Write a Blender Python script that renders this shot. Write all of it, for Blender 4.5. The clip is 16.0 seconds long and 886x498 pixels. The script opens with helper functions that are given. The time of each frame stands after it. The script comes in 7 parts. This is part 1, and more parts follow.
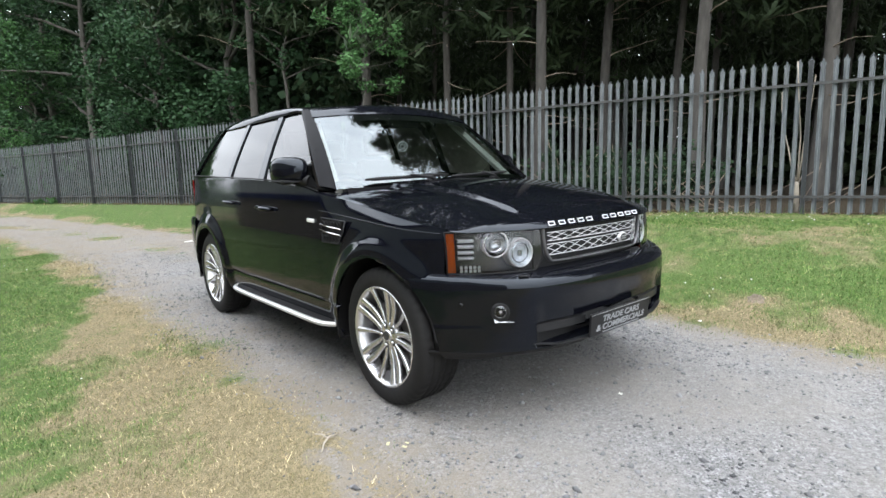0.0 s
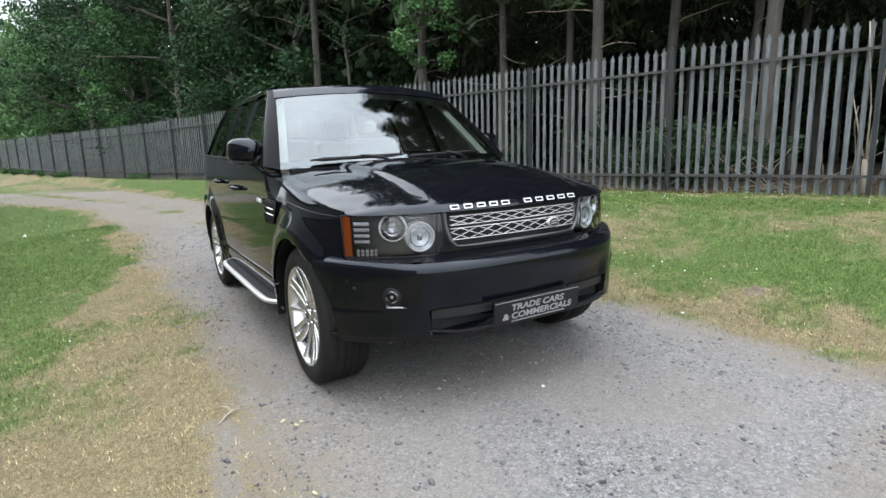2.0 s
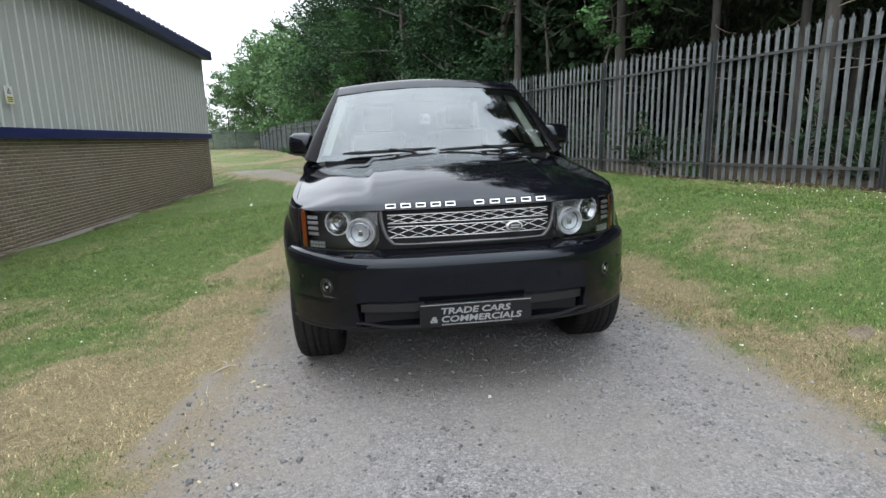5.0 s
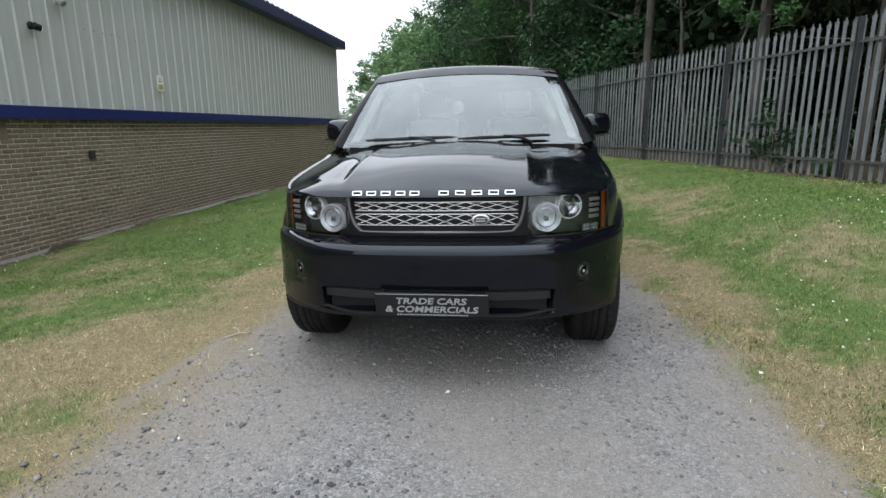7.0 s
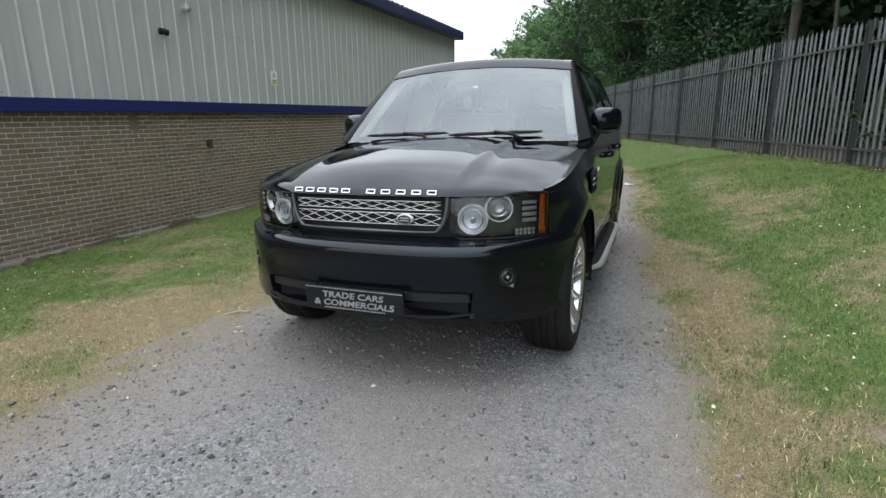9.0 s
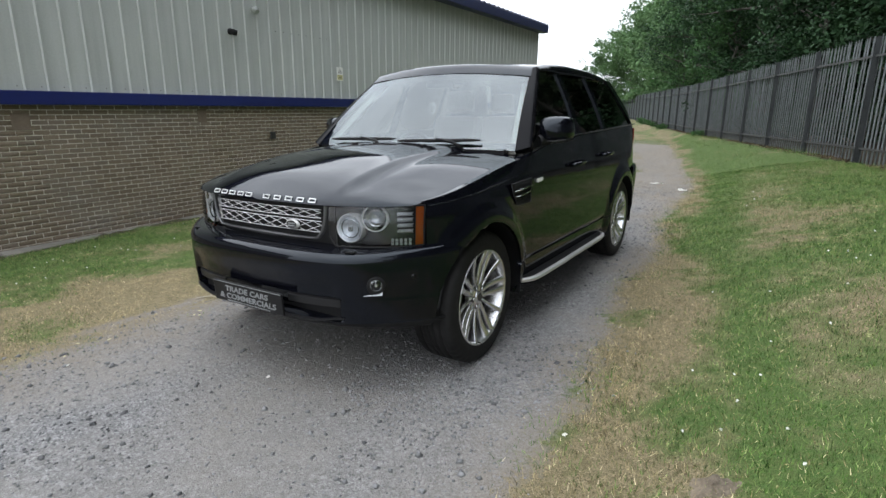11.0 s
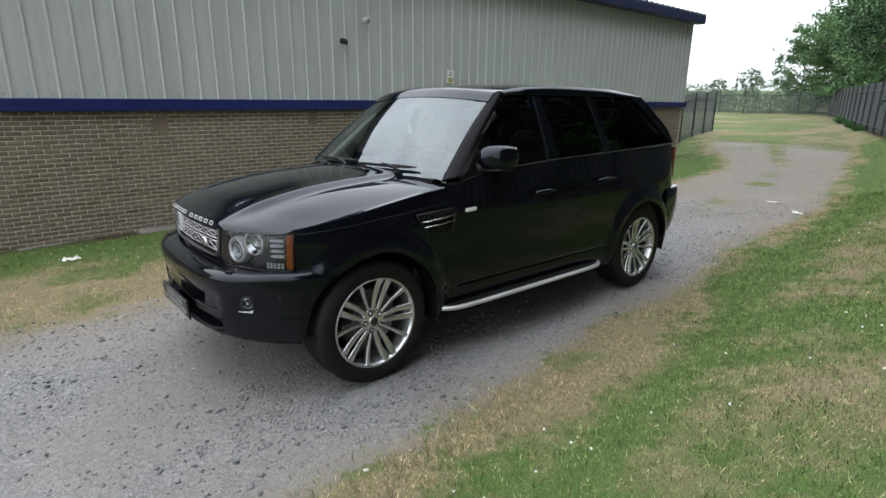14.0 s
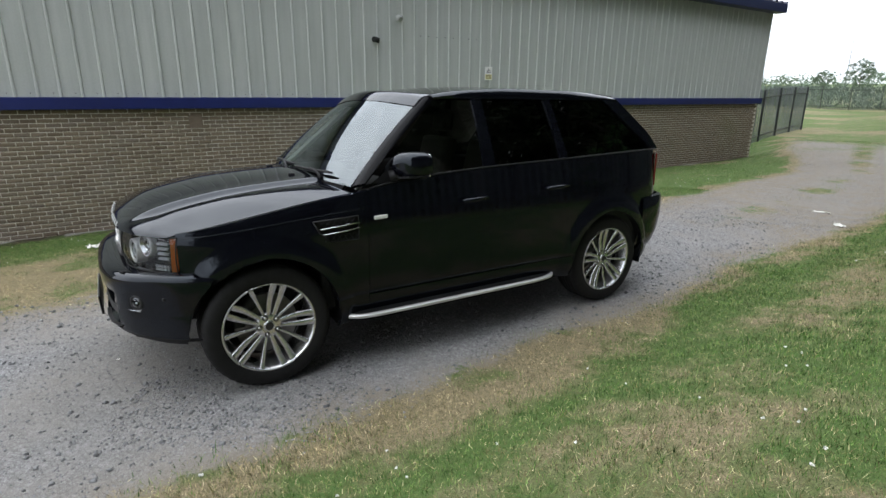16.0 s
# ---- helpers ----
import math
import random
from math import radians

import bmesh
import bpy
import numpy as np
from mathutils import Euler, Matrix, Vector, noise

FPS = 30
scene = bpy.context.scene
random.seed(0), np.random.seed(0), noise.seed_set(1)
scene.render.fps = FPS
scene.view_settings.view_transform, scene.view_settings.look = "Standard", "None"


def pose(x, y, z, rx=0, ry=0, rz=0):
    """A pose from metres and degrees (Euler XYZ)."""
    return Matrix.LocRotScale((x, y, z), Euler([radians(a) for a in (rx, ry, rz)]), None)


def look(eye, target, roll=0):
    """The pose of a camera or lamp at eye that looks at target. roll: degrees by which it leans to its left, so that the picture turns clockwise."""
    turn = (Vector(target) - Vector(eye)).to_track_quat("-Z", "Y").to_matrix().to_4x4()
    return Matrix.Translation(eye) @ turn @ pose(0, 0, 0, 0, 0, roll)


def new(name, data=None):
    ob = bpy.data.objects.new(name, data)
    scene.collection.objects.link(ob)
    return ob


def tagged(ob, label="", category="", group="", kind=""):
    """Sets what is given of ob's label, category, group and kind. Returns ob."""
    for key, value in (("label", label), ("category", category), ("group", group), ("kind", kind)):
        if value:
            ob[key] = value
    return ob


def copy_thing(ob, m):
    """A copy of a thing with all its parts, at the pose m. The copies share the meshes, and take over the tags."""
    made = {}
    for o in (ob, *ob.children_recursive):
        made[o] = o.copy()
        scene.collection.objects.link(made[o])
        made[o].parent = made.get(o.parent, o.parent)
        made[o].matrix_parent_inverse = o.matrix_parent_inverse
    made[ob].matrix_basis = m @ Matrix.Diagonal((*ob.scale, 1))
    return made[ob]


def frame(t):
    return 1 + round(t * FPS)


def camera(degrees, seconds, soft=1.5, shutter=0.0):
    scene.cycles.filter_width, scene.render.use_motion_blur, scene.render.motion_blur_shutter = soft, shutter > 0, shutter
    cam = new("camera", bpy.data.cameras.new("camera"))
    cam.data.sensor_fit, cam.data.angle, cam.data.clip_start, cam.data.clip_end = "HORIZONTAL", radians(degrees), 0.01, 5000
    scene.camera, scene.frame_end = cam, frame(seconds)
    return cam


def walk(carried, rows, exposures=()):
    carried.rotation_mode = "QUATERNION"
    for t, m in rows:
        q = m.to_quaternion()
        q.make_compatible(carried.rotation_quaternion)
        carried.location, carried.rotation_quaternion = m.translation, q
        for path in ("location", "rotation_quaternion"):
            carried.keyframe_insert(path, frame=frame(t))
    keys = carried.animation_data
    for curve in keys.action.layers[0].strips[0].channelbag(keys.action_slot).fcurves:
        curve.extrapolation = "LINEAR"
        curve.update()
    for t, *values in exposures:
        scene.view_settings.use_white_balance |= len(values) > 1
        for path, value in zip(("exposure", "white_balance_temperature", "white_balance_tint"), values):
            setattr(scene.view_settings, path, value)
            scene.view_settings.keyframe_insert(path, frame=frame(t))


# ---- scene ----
cam = camera(79.0, 16.0)
PATH = [
    (0, (-2.449, -2.216, 1.205), (-1.159, -0.718, 0.901), -0.1),
    (0.5, (-2.277, -2.283, 1.178), (-1.028, -0.758, 0.842), -0.2),
    (1, (-2.123, -2.402, 1.196), (-0.938, -0.835, 0.824), -0.2),
    (1.5, (-1.923, -2.553, 1.217), (-0.828, -0.924, 0.833), -0.4),
    (2, (-1.742, -2.671, 1.227), (-0.705, -1.006, 0.838), -0.4),
    (2.5, (-1.542, -2.762, 1.247), (-0.582, -1.053, 0.85), -0.5),
    (3, (-1.319, -2.882, 1.261), (-0.472, -1.117, 0.853), -0.5),
    (3.5, (-1.107, -2.964, 1.256), (-0.394, -1.14, 0.845), -0.6),
    (4, (-0.915, -2.997, 1.253), (-0.327, -1.132, 0.833), -0.6),
    (4.5, (-0.706, -3.055, 1.266), (-0.288, -1.149, 0.83), -0.8),
    (5, (-0.503, -3.119, 1.297), (-0.243, -1.187, 0.851), -0.9),
    (5.2, (-0.431, -3.109, 1.266), (-0.22, -1.168, 0.833), -1.3),
    (7.3, (0.411, -3.091, 1.309), (0.132, -1.174, 0.813), -0.3),
    (7.5, (0.498, -3.065, 1.317), (0.187, -1.154, 0.815), -0.4),
    (8, (0.703, -3.002, 1.326), (0.315, -1.111, 0.803), -0.4),
    (8.5, (0.951, -2.95, 1.332), (0.432, -1.094, 0.8), -0.6),
    (8.7, (1.048, -2.915, 1.332), (0.455, -1.079, 0.805), -0.7),
    (10.8, (2.086, -2.523, 1.417), (1.103, -0.868, 0.874), -0.1),
    (11, (2.142, -2.458, 1.425), (1.134, -0.818, 0.879), -0.1),
    (11.5, (2.328, -2.304, 1.485), (1.241, -0.717, 0.938), -0.2),
    (12, (2.573, -2.152, 1.526), (1.375, -0.647, 0.978), -0.2),
    (12.5, (2.779, -1.967, 1.534), (1.523, -0.512, 0.982), -0.3),
    (13, (2.922, -1.826, 1.555), (1.627, -0.41, 0.993), -0.2),
    (13.5, (3.09, -1.702, 1.602), (1.713, -0.368, 1.034), -0.2),
    (14, (3.254, -1.545, 1.637), (1.803, -0.292, 1.067), -0.3),
    (14.5, (3.379, -1.347, 1.67), (1.894, -0.137, 1.095), -0.2),
    (15, (3.512, -1.143, 1.675), (1.998, 0.027, 1.096), -0.3),
    (15.5, (3.692, -0.901, 1.698), (2.122, 0.192, 1.116), -0.5),
    (16, (3.789, -0.667, 1.693), (2.174, 0.355, 1.106), -0.5),
]
walk(cam, [(t, look(eye, target, roll)) for t, eye, target, roll in PATH], [(0, 0.46), (1.5, 0.28), (3.5, 0.02), (5, -0.07), (8, -0.24), (11, -0.3), (16, -0.26)])


SUN_DIR = (-0.35, -0.45, 0.82)


def overcast():
    """A bright, even summer overcast: a pale sky and one very wide, weak sun."""
    w = bpy.data.worlds.new("overcast_sky")
    scene.world = w
    w.use_nodes = True
    nt = w.node_tree
    nt.nodes.clear()
    out = nt.nodes.new("ShaderNodeOutputWorld")
    bg = nt.nodes.new("ShaderNodeBackground")
    sky = nt.nodes.new("ShaderNodeTexSky")
    sky.sky_type = "NISHITA"
    sky.sun_disc = False
    sky.sun_elevation = math.asin(SUN_DIR[2] / Vector(SUN_DIR).length)
    sky.sun_rotation = math.atan2(SUN_DIR[0], SUN_DIR[1])
    sky.dust_density = 4.0
    sky.air_density = 1.0
    # the cloud layer evens out and whitens the clear sky's light
    cloud = nt.nodes.new("ShaderNodeTexNoise")
    cloud.inputs["Scale"].default_value = 2.8
    cloud.inputs["Detail"].default_value = 5.0
    ramp = nt.nodes.new("ShaderNodeValToRGB")
    ramp.color_ramp.elements[0].position, ramp.color_ramp.elements[0].color = 0.3, (SKY_LOW, SKY_LOW * 1.06, SKY_LOW * 1.17, 1)
    ramp.color_ramp.elements[1].position, ramp.color_ramp.elements[1].color = 0.72, (SKY_HIGH, SKY_HIGH * 1.05, SKY_HIGH * 1.12, 1)
    co = nt.nodes.new("ShaderNodeTexCoord")
    mp = nt.nodes.new("ShaderNodeMapping")
    mp.inputs["Scale"].default_value = (1, 1, 2.2)
    mix = nt.nodes.new("ShaderNodeMixRGB")
    mix.inputs["Fac"].default_value = 0.88
    nt.links.new(co.outputs["Generated"], mp.inputs["Vector"])
    nt.links.new(mp.outputs["Vector"], cloud.inputs["Vector"])
    nt.links.new(cloud.outputs["Fac"], ramp.inputs["Fac"])
    nt.links.new(sky.outputs["Color"], mix.inputs["Color1"])
    nt.links.new(ramp.outputs["Color"], mix.inputs["Color2"])
    # an overcast sky is about three times as bright overhead as at the horizon
    sep = nt.nodes.new("ShaderNodeSeparateXYZ")
    nt.links.new(co.outputs["Generated"], sep.inputs["Vector"])
    grad = nt.nodes.new("ShaderNodeMapRange")
    grad.inputs["From Min"].default_value, grad.inputs["From Max"].default_value = 0.0, 1.0
    grad.inputs["To Min"].default_value, grad.inputs["To Max"].default_value = 1.0, ZENITH
    nt.links.new(sep.outputs["Z"], grad.inputs["Value"])
    mul = nt.nodes.new("ShaderNodeVectorMath")
    mul.operation = "SCALE"
    nt.links.new(mix.outputs["Color"], mul.inputs[0])
    nt.links.new(grad.outputs["Result"], mul.inputs["Scale"])
    nt.links.new(mul.outputs["Vector"], bg.inputs["Color"])
    bg.inputs["Strength"].default_value = 0.1
    nt.links.new(bg.outputs["Background"], out.inputs["Surface"])
    sun = bpy.data.lights.new("sun", "SUN")
    sun.energy, sun.angle, sun.color = 0.85, radians(110), (1.0, 1.0, 0.96)
    ob = new("sun", sun)
    ob.matrix_world = look(SUN_DIR, (0, 0, 0))


SKY_LOW, SKY_HIGH, ZENITH = 13.0, 21.0, 2.5
overcast()


# ---- materials ----
def mat(name):
    m = bpy.data.materials.new(name)
    m.use_nodes = True
    m.node_tree.nodes.clear()
    out = m.node_tree.nodes.new("ShaderNodeOutputMaterial")
    b = m.node_tree.nodes.new("ShaderNodeBsdfPrincipled")
    m.node_tree.links.new(b.outputs["BSDF"], out.inputs["Surface"])
    return m, m.node_tree, b


def node(nt, kind, links=(), **values):
    n = nt.nodes.new(kind)
    for k, v in values.items():
        if k in n.inputs:
            n.inputs[k].default_value = v
    for a, k in links:
        nt.links.new(a, n.inputs[k])
    return n


def ramp(nt, fac, stops):
    r = nt.nodes.new("ShaderNodeValToRGB")
    while len(r.color_ramp.elements) < len(stops):
        r.color_ramp.elements.new(0.5)
    for e, (p, c) in zip(r.color_ramp.elements, stops):
        e.position, e.color = p, (*c, 1)
    nt.links.new(fac, r.inputs["Fac"])
    return r.outputs["Color"]


def coords(nt, which="Object"):
    return nt.nodes.new("ShaderNodeTexCoord").outputs[which]


def noise_tex(nt, scale, detail=4.0, rough=0.55, vec=None):
    n = node(nt, "ShaderNodeTexNoise", Scale=scale, Detail=detail, Roughness=rough)
    nt.links.new(vec if vec else coords(nt), n.inputs["Vector"])
    return n.outputs["Fac"]


def mixc(nt, fac, a, b, mode="MIX"):
    n = nt.nodes.new("ShaderNodeMixRGB")
    n.blend_type = mode
    for k, v in (("Fac", fac), ("Color1", a), ("Color2", b)):
        if isinstance(v, (int, float)):
            n.inputs[k].default_value = v
        elif isinstance(v, tuple):
            n.inputs[k].default_value = (*v, 1)
        else:
            nt.links.new(v, n.inputs[k])
    return n.outputs["Color"]


def bump(nt, b, height, strength, distance):
    n = node(nt, "ShaderNodeBump", [(height, "Height")], Strength=strength, Distance=distance)
    nt.links.new(n.outputs["Normal"], b.inputs["Normal"])
    return n


def plain(name, color, rough, metal=0.0, vary=0.15, scale=25.0, relief=0.0, coat=0.0, spec=0.5):
    """A paint or plastic with faint two-scale unevenness."""
    m, nt, b = mat(name)
    n1 = noise_tex(nt, scale)
    n2 = noise_tex(nt, scale * 0.12, 3)
    lo = tuple(c * (1 - vary) for c in color)
    hi = tuple(min(1, c * (1 + vary)) for c in color)
    c = mixc(nt, 0.5, ramp(nt, n1, [(0.3, lo), (0.7, hi)]), ramp(nt, n2, [(0.35, lo), (0.65, hi)]))
    nt.links.new(c, b.inputs["Base Color"])
    r = node(nt, "ShaderNodeMapRange", [(n2, "Value")])
    r.inputs["To Min"].default_value, r.inputs["To Max"].default_value = rough * 0.85, min(1, rough * 1.15)
    nt.links.new(r.outputs["Result"], b.inputs["Roughness"])
    b.inputs["Metallic"].default_value = metal
    b.inputs["Coat Weight"].default_value = coat
    b.inputs["Coat Roughness"].default_value = 0.04
    b.inputs["Specular IOR Level"].default_value = spec
    if relief:
        bump(nt, b, n1, 0.5, relief)
    return m


def clear_glass(name, tint, gloss=1.0, rough=0.0, tone=(1, 1, 1)):
    """Thin glazing: tinted see-through with a Fresnel reflection."""
    m = bpy.data.materials.new(name)
    m.use_nodes = True
    nt = m.node_tree
    nt.nodes.clear()
    out = nt.nodes.new("ShaderNodeOutputMaterial")
    tr = nt.nodes.new("ShaderNodeBsdfTransparent")
    tr.inputs["Color"].default_value = (*tint, 1)
    gl = nt.nodes.new("ShaderNodeBsdfGlossy")
    gl.inputs["Roughness"].default_value = rough
    gl.inputs["Color"].default_value = (*tone, 1)
    fr = node(nt, "ShaderNodeFresnel", IOR=gloss)
    mx = nt.nodes.new("ShaderNodeMixShader")
    nt.links.new(fr.outputs["Fac"], mx.inputs["Fac"])
    nt.links.new(tr.outputs["BSDF"], mx.inputs[1])
    nt.links.new(gl.outputs["BSDF"], mx.inputs[2])
    nt.links.new(mx.outputs["Shader"], out.inputs["Surface"])
    return m


def ground_mat():
    """Grass with dry and bare patches beside a grey crushed-stone track; 'road', 'dry' and 'litter' are the wear of the ground."""
    m, nt, b = mat("grass_and_gravel")
    def attr(k):
        a = nt.nodes.new("ShaderNodeAttribute")
        a.attribute_name = k
        return a.outputs["Fac"]
    n_fine = noise_tex(nt, 190, 3)
    n_mid = noise_tex(nt, 34, 4)
    n_big = noise_tex(nt, 1.6, 4)
    n_pat = noise_tex(nt, 5.5, 5)
    n_thatch = noise_tex(nt, 420, 2)
    thatch = ramp(nt, mixc(nt, 0.5, n_fine, n_thatch), [(0.38, (0, 0, 0)), (0.60, (1, 1, 1))])
    green = mixc(nt, thatch, (0.016, 0.036, 0.008), (0.105, 0.180, 0.048))
    green = mixc(nt, ramp(nt, n_mid, [(0.35, (0.0, 0.0, 0.0)), (0.7, (0.55, 0.55, 0.55))]), green, (0.120, 0.140, 0.050))
    straw = mixc(nt, thatch, (0.045, 0.036, 0.020), (0.36, 0.30, 0.18))
    straw = mixc(nt, ramp(nt, n_mid, [(0.40, (0, 0, 0)), (0.66, (0.55, 0.55, 0.55))]), straw, (0.10, 0.088, 0.042))
    # dryness with a ragged edge
    d = node(nt, "ShaderNodeMath", [(attr("dry"), 0)])
    d.operation = "MULTIPLY_ADD"
    nt.links.new(n_pat, d.inputs[1])
    d.inputs[1].default_value = 1.0
    add = node(nt, "ShaderNodeMath", [(attr("dry"), 0), (n_pat, 1)])
    add.operation = "ADD"
    dryfac = ramp(nt, add.outputs[0], [(0.66, (0, 0, 0)), (1.25, (1, 1, 1))])
    nt.nodes.remove(d)
    grass = mixc(nt, dryfac, green, straw)
    grit = mixc(nt, ramp(nt, n_fine, [(0.36, (0, 0, 0)), (0.64, (1, 1, 1))]), (0.045, 0.045, 0.048), (0.40, 0.40, 0.405))
    spots = node(nt, "ShaderNodeTexVoronoi", Scale=95.0)
    nt.links.new(coords(nt), spots.inputs["Vector"])
    grit = mixc(nt, ramp(nt, spots.outputs["Distance"], [(0.12, (0.75, 0.75, 0.75)), (0.35, (0, 0, 0))]), grit, mixc(nt, spots.outputs["Color"], (0.05, 0.05, 0.054), (0.40, 0.40, 0.40)))
    # single stones of two sizes, each with its own grey
    for sc, fac in ((110.0, 0.55), (48.0, 0.22)):
        cell = node(nt, "ShaderNodeTexVoronoi", Scale=sc)
        nt.links.new(coords(nt), cell.inputs["Vector"])
        sep = node(nt, "ShaderNodeSeparateColor", [(cell.outputs["Color"], "Color")])
        grit = mixc(nt, fac, grit, ramp(nt, sep.outputs["Red"], [(0.0, (0.025, 0.026, 0.028)), (0.5, (0.14, 0.141, 0.143)), (0.85, (0.32, 0.322, 0.323)), (1.0, (0.48, 0.48, 0.48))]))
    n_tr = noise_tex(nt, 0.45, 5)
    dust = mixc(nt, n_big, (0.19, 0.184, 0.175), (0.345, 0.335, 0.32))
    packed = noise_tex(nt, 0.9, 5, 0.6)
    gravel = mixc(nt, mixc(nt, 0.5, ramp(nt, packed, [(0.36, (0.12, 0.12, 0.12)), (0.62, (0.62, 0.62, 0.62))]), ramp(nt, n_pat, [(0.35, (0.03, 0.03, 0.03)), (0.68, (0.55, 0.55, 0.55))])), grit, dust)
    gravel = mixc(nt, ramp(nt, n_tr, [(0.48, (0, 0, 0)), (0.66, (0.6, 0.6, 0.6))]), gravel, mixc(nt, n_fine, (0.09, 0.082, 0.07), (0.35, 0.325, 0.29)))
    radd = node(nt, "ShaderNodeMath", [(attr("road"), 0), (n_pat, 1)])
    radd.operation = "ADD"
    radd2 = node(nt, "ShaderNodeMath", [(radd.outputs[0], 0), (n_mid, 1)])
    radd2.operation = "ADD"
    roadfac = ramp(nt, radd2.outputs[0], [(1.36 / 2.6, (0, 0, 0)), (1.68 / 2.6, (1, 1, 1))])
    half = node(nt, "ShaderNodeMath", [(radd2.outputs[0], 0)])
    half.operation = "DIVIDE"
    half.inputs[1].default_value = 2.6
    nt.links.new(half.outputs[0], nt.nodes[roadfac.node.name].inputs["Fac"])
    soil = mixc(nt, n_fine, (0.080, 0.067, 0.050), (0.33, 0.285, 0.222))
    gravel = mixc(nt, mixc(nt, 1.0, attr("soil"), ramp(nt, n_pat, [(0.3, (0.35, 0.35, 0.35)), (0.65, (1, 1, 1))]), "MULTIPLY"), gravel, soil)
    c = mixc(nt, roadfac, grass, gravel)
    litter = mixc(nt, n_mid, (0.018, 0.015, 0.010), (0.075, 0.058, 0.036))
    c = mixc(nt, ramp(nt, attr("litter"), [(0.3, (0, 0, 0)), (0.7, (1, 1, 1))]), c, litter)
    nt.links.new(c, b.inputs["Base Color"])
    b.inputs["Roughness"].default_value = 0.95
    b.inputs["Specular IOR Level"].default_value = 0.2
    h = mixc(nt, 0.12, mixc(nt, 0.45, n_fine, n_mid), spots.outputs["Distance"])
    bump(nt, b, h, 0.9, 0.02)
    return m


def blade_mat():
    m, nt, b = mat("grass_blades")
    a = nt.nodes.new("ShaderNodeAttribute")
    a.attribute_name = "dry"
    g = nt.nodes.new("ShaderNodeNewGeometry")
    green = ramp(nt, g.outputs["Random Per Island"], [(0.0, (0.020, 0.055, 0.010)), (0.5, (0.075, 0.160, 0.032)), (0.85, (0.175, 0.290, 0.080)), (1.0, (0.36, 0.42, 0.18))])
    straw = ramp(nt, g.outputs["Random Per Island"], [(0.0, (0.045, 0.035, 0.016)), (0.4, (0.205, 0.163, 0.078)), (0.8, (0.515, 0.418, 0.228)), (1.0, (0.84, 0.72, 0.47))])
    # tufts of a hand's width differ in tone
    tuft = ramp(nt, noise_tex(nt, 11.0, 4, 0.65), [(0.36, (0.45, 0.45, 0.45)), (0.62, (1.18, 1.18, 1.18))])
    nt.links.new(mixc(nt, 1.0, mixc(nt, a.outputs["Fac"], green, straw), tuft, "MULTIPLY"), b.inputs["Base Color"])
    b.inputs["Roughness"].default_value = 0.8
    b.inputs["Specular IOR Level"].default_value = 0.06
    return m


def leaf_mat(name, dark, light, rough=0.55):
    m, nt, b = mat(name)
    g = nt.nodes.new("ShaderNodeNewGeometry")
    n = noise_tex(nt, 0.9, 3)
    c1 = ramp(nt, g.outputs["Random Per Island"], [(0.0, dark), (1.0, light)])
    c2 = ramp(nt, n, [(0.35, dark), (0.7, light)])
    nt.links.new(mixc(nt, 0.45, c1, c2), b.inputs["Base Color"])
    b.inputs["Roughness"].default_value = rough
    b.inputs["Specular IOR Level"].default_value = 0.12
    return m


def bark_mat(name, dark, light, scale=9.0):
    m, nt, b = mat(name)
    mp = nt.nodes.new("ShaderNodeMapping")
    mp.inputs["Scale"].default_value = (1, 1, 0.22)
    nt.links.new(coords(nt), mp.inputs["Vector"])
    n = noise_tex(nt, scale, 6, 0.65, mp.outputs["Vector"])
    k = noise_tex(nt, 1.3, 3)
    c = mixc(nt, 0.35, ramp(nt, n, [(0.3, dark), (0.68, light)]), ramp(nt, k, [(0.35, dark), (0.7, light)]))
    nt.links.new(c, b.inputs["Base Color"])
    b.inputs["Roughness"].default_value = 0.9
    bump(nt, b, n, 0.8, 0.02)
    return m


def brick_mat():
    m, nt, b = mat("buff_brick")
    oi = nt.nodes.new("ShaderNodeObjectInfo")
    g = nt.nodes.new("ShaderNodeNewGeometry")
    s = node(nt, "ShaderNodeMath", [(oi.outputs["Random"], 0), (g.outputs["Random Per Island"], 1)])
    s.operation = "ADD"
    f = node(nt, "ShaderNodeMath", [(s.outputs[0], 0)])
    f.operation = "FRACT"
    c = ramp(nt, f.outputs[0], [(0.0, (0.125, 0.096, 0.066)), (0.35, (0.165, 0.130, 0.090)), (0.7, (0.200, 0.158, 0.112)), (1.0, (0.150, 0.124, 0.096))])
    geo = nt.nodes.new("ShaderNodeNewGeometry")
    n = noise_tex(nt, 70, 4, 0.6, geo.outputs["Position"])
    k = noise_tex(nt, 1.1, 4, 0.6, geo.outputs["Position"])
    c = mixc(nt, ramp(nt, n, [(0.35, (0, 0, 0)), (0.75, (0.55, 0.55, 0.55))]), c, (0.11, 0.08, 0.055))
    c = mixc(nt, ramp(nt, k, [(0.48, (0, 0, 0)), (0.75, (0.5, 0.5, 0.5))]), c, (0.12, 0.095, 0.07))
    # pale bloom and green algae in broad patches
    q = noise_tex(nt, 0.55, 5, 0.6, geo.outputs["Position"])
    c = mixc(nt, ramp(nt, q, [(0.55, (0, 0, 0)), (0.72, (0.6, 0.6, 0.6))]), c, (0.21, 0.19, 0.16))
    c = mixc(nt, ramp(nt, q, [(0.30, (0.45, 0.45, 0.45)), (0.43, (0, 0, 0))]), c, (0.105, 0.105, 0.048))
    nt.links.new(c, b.inputs["Base Color"])
    b.inputs["Roughness"].default_value = 0.92
    bump(nt, b, n, 0.5, 0.004)
    return m


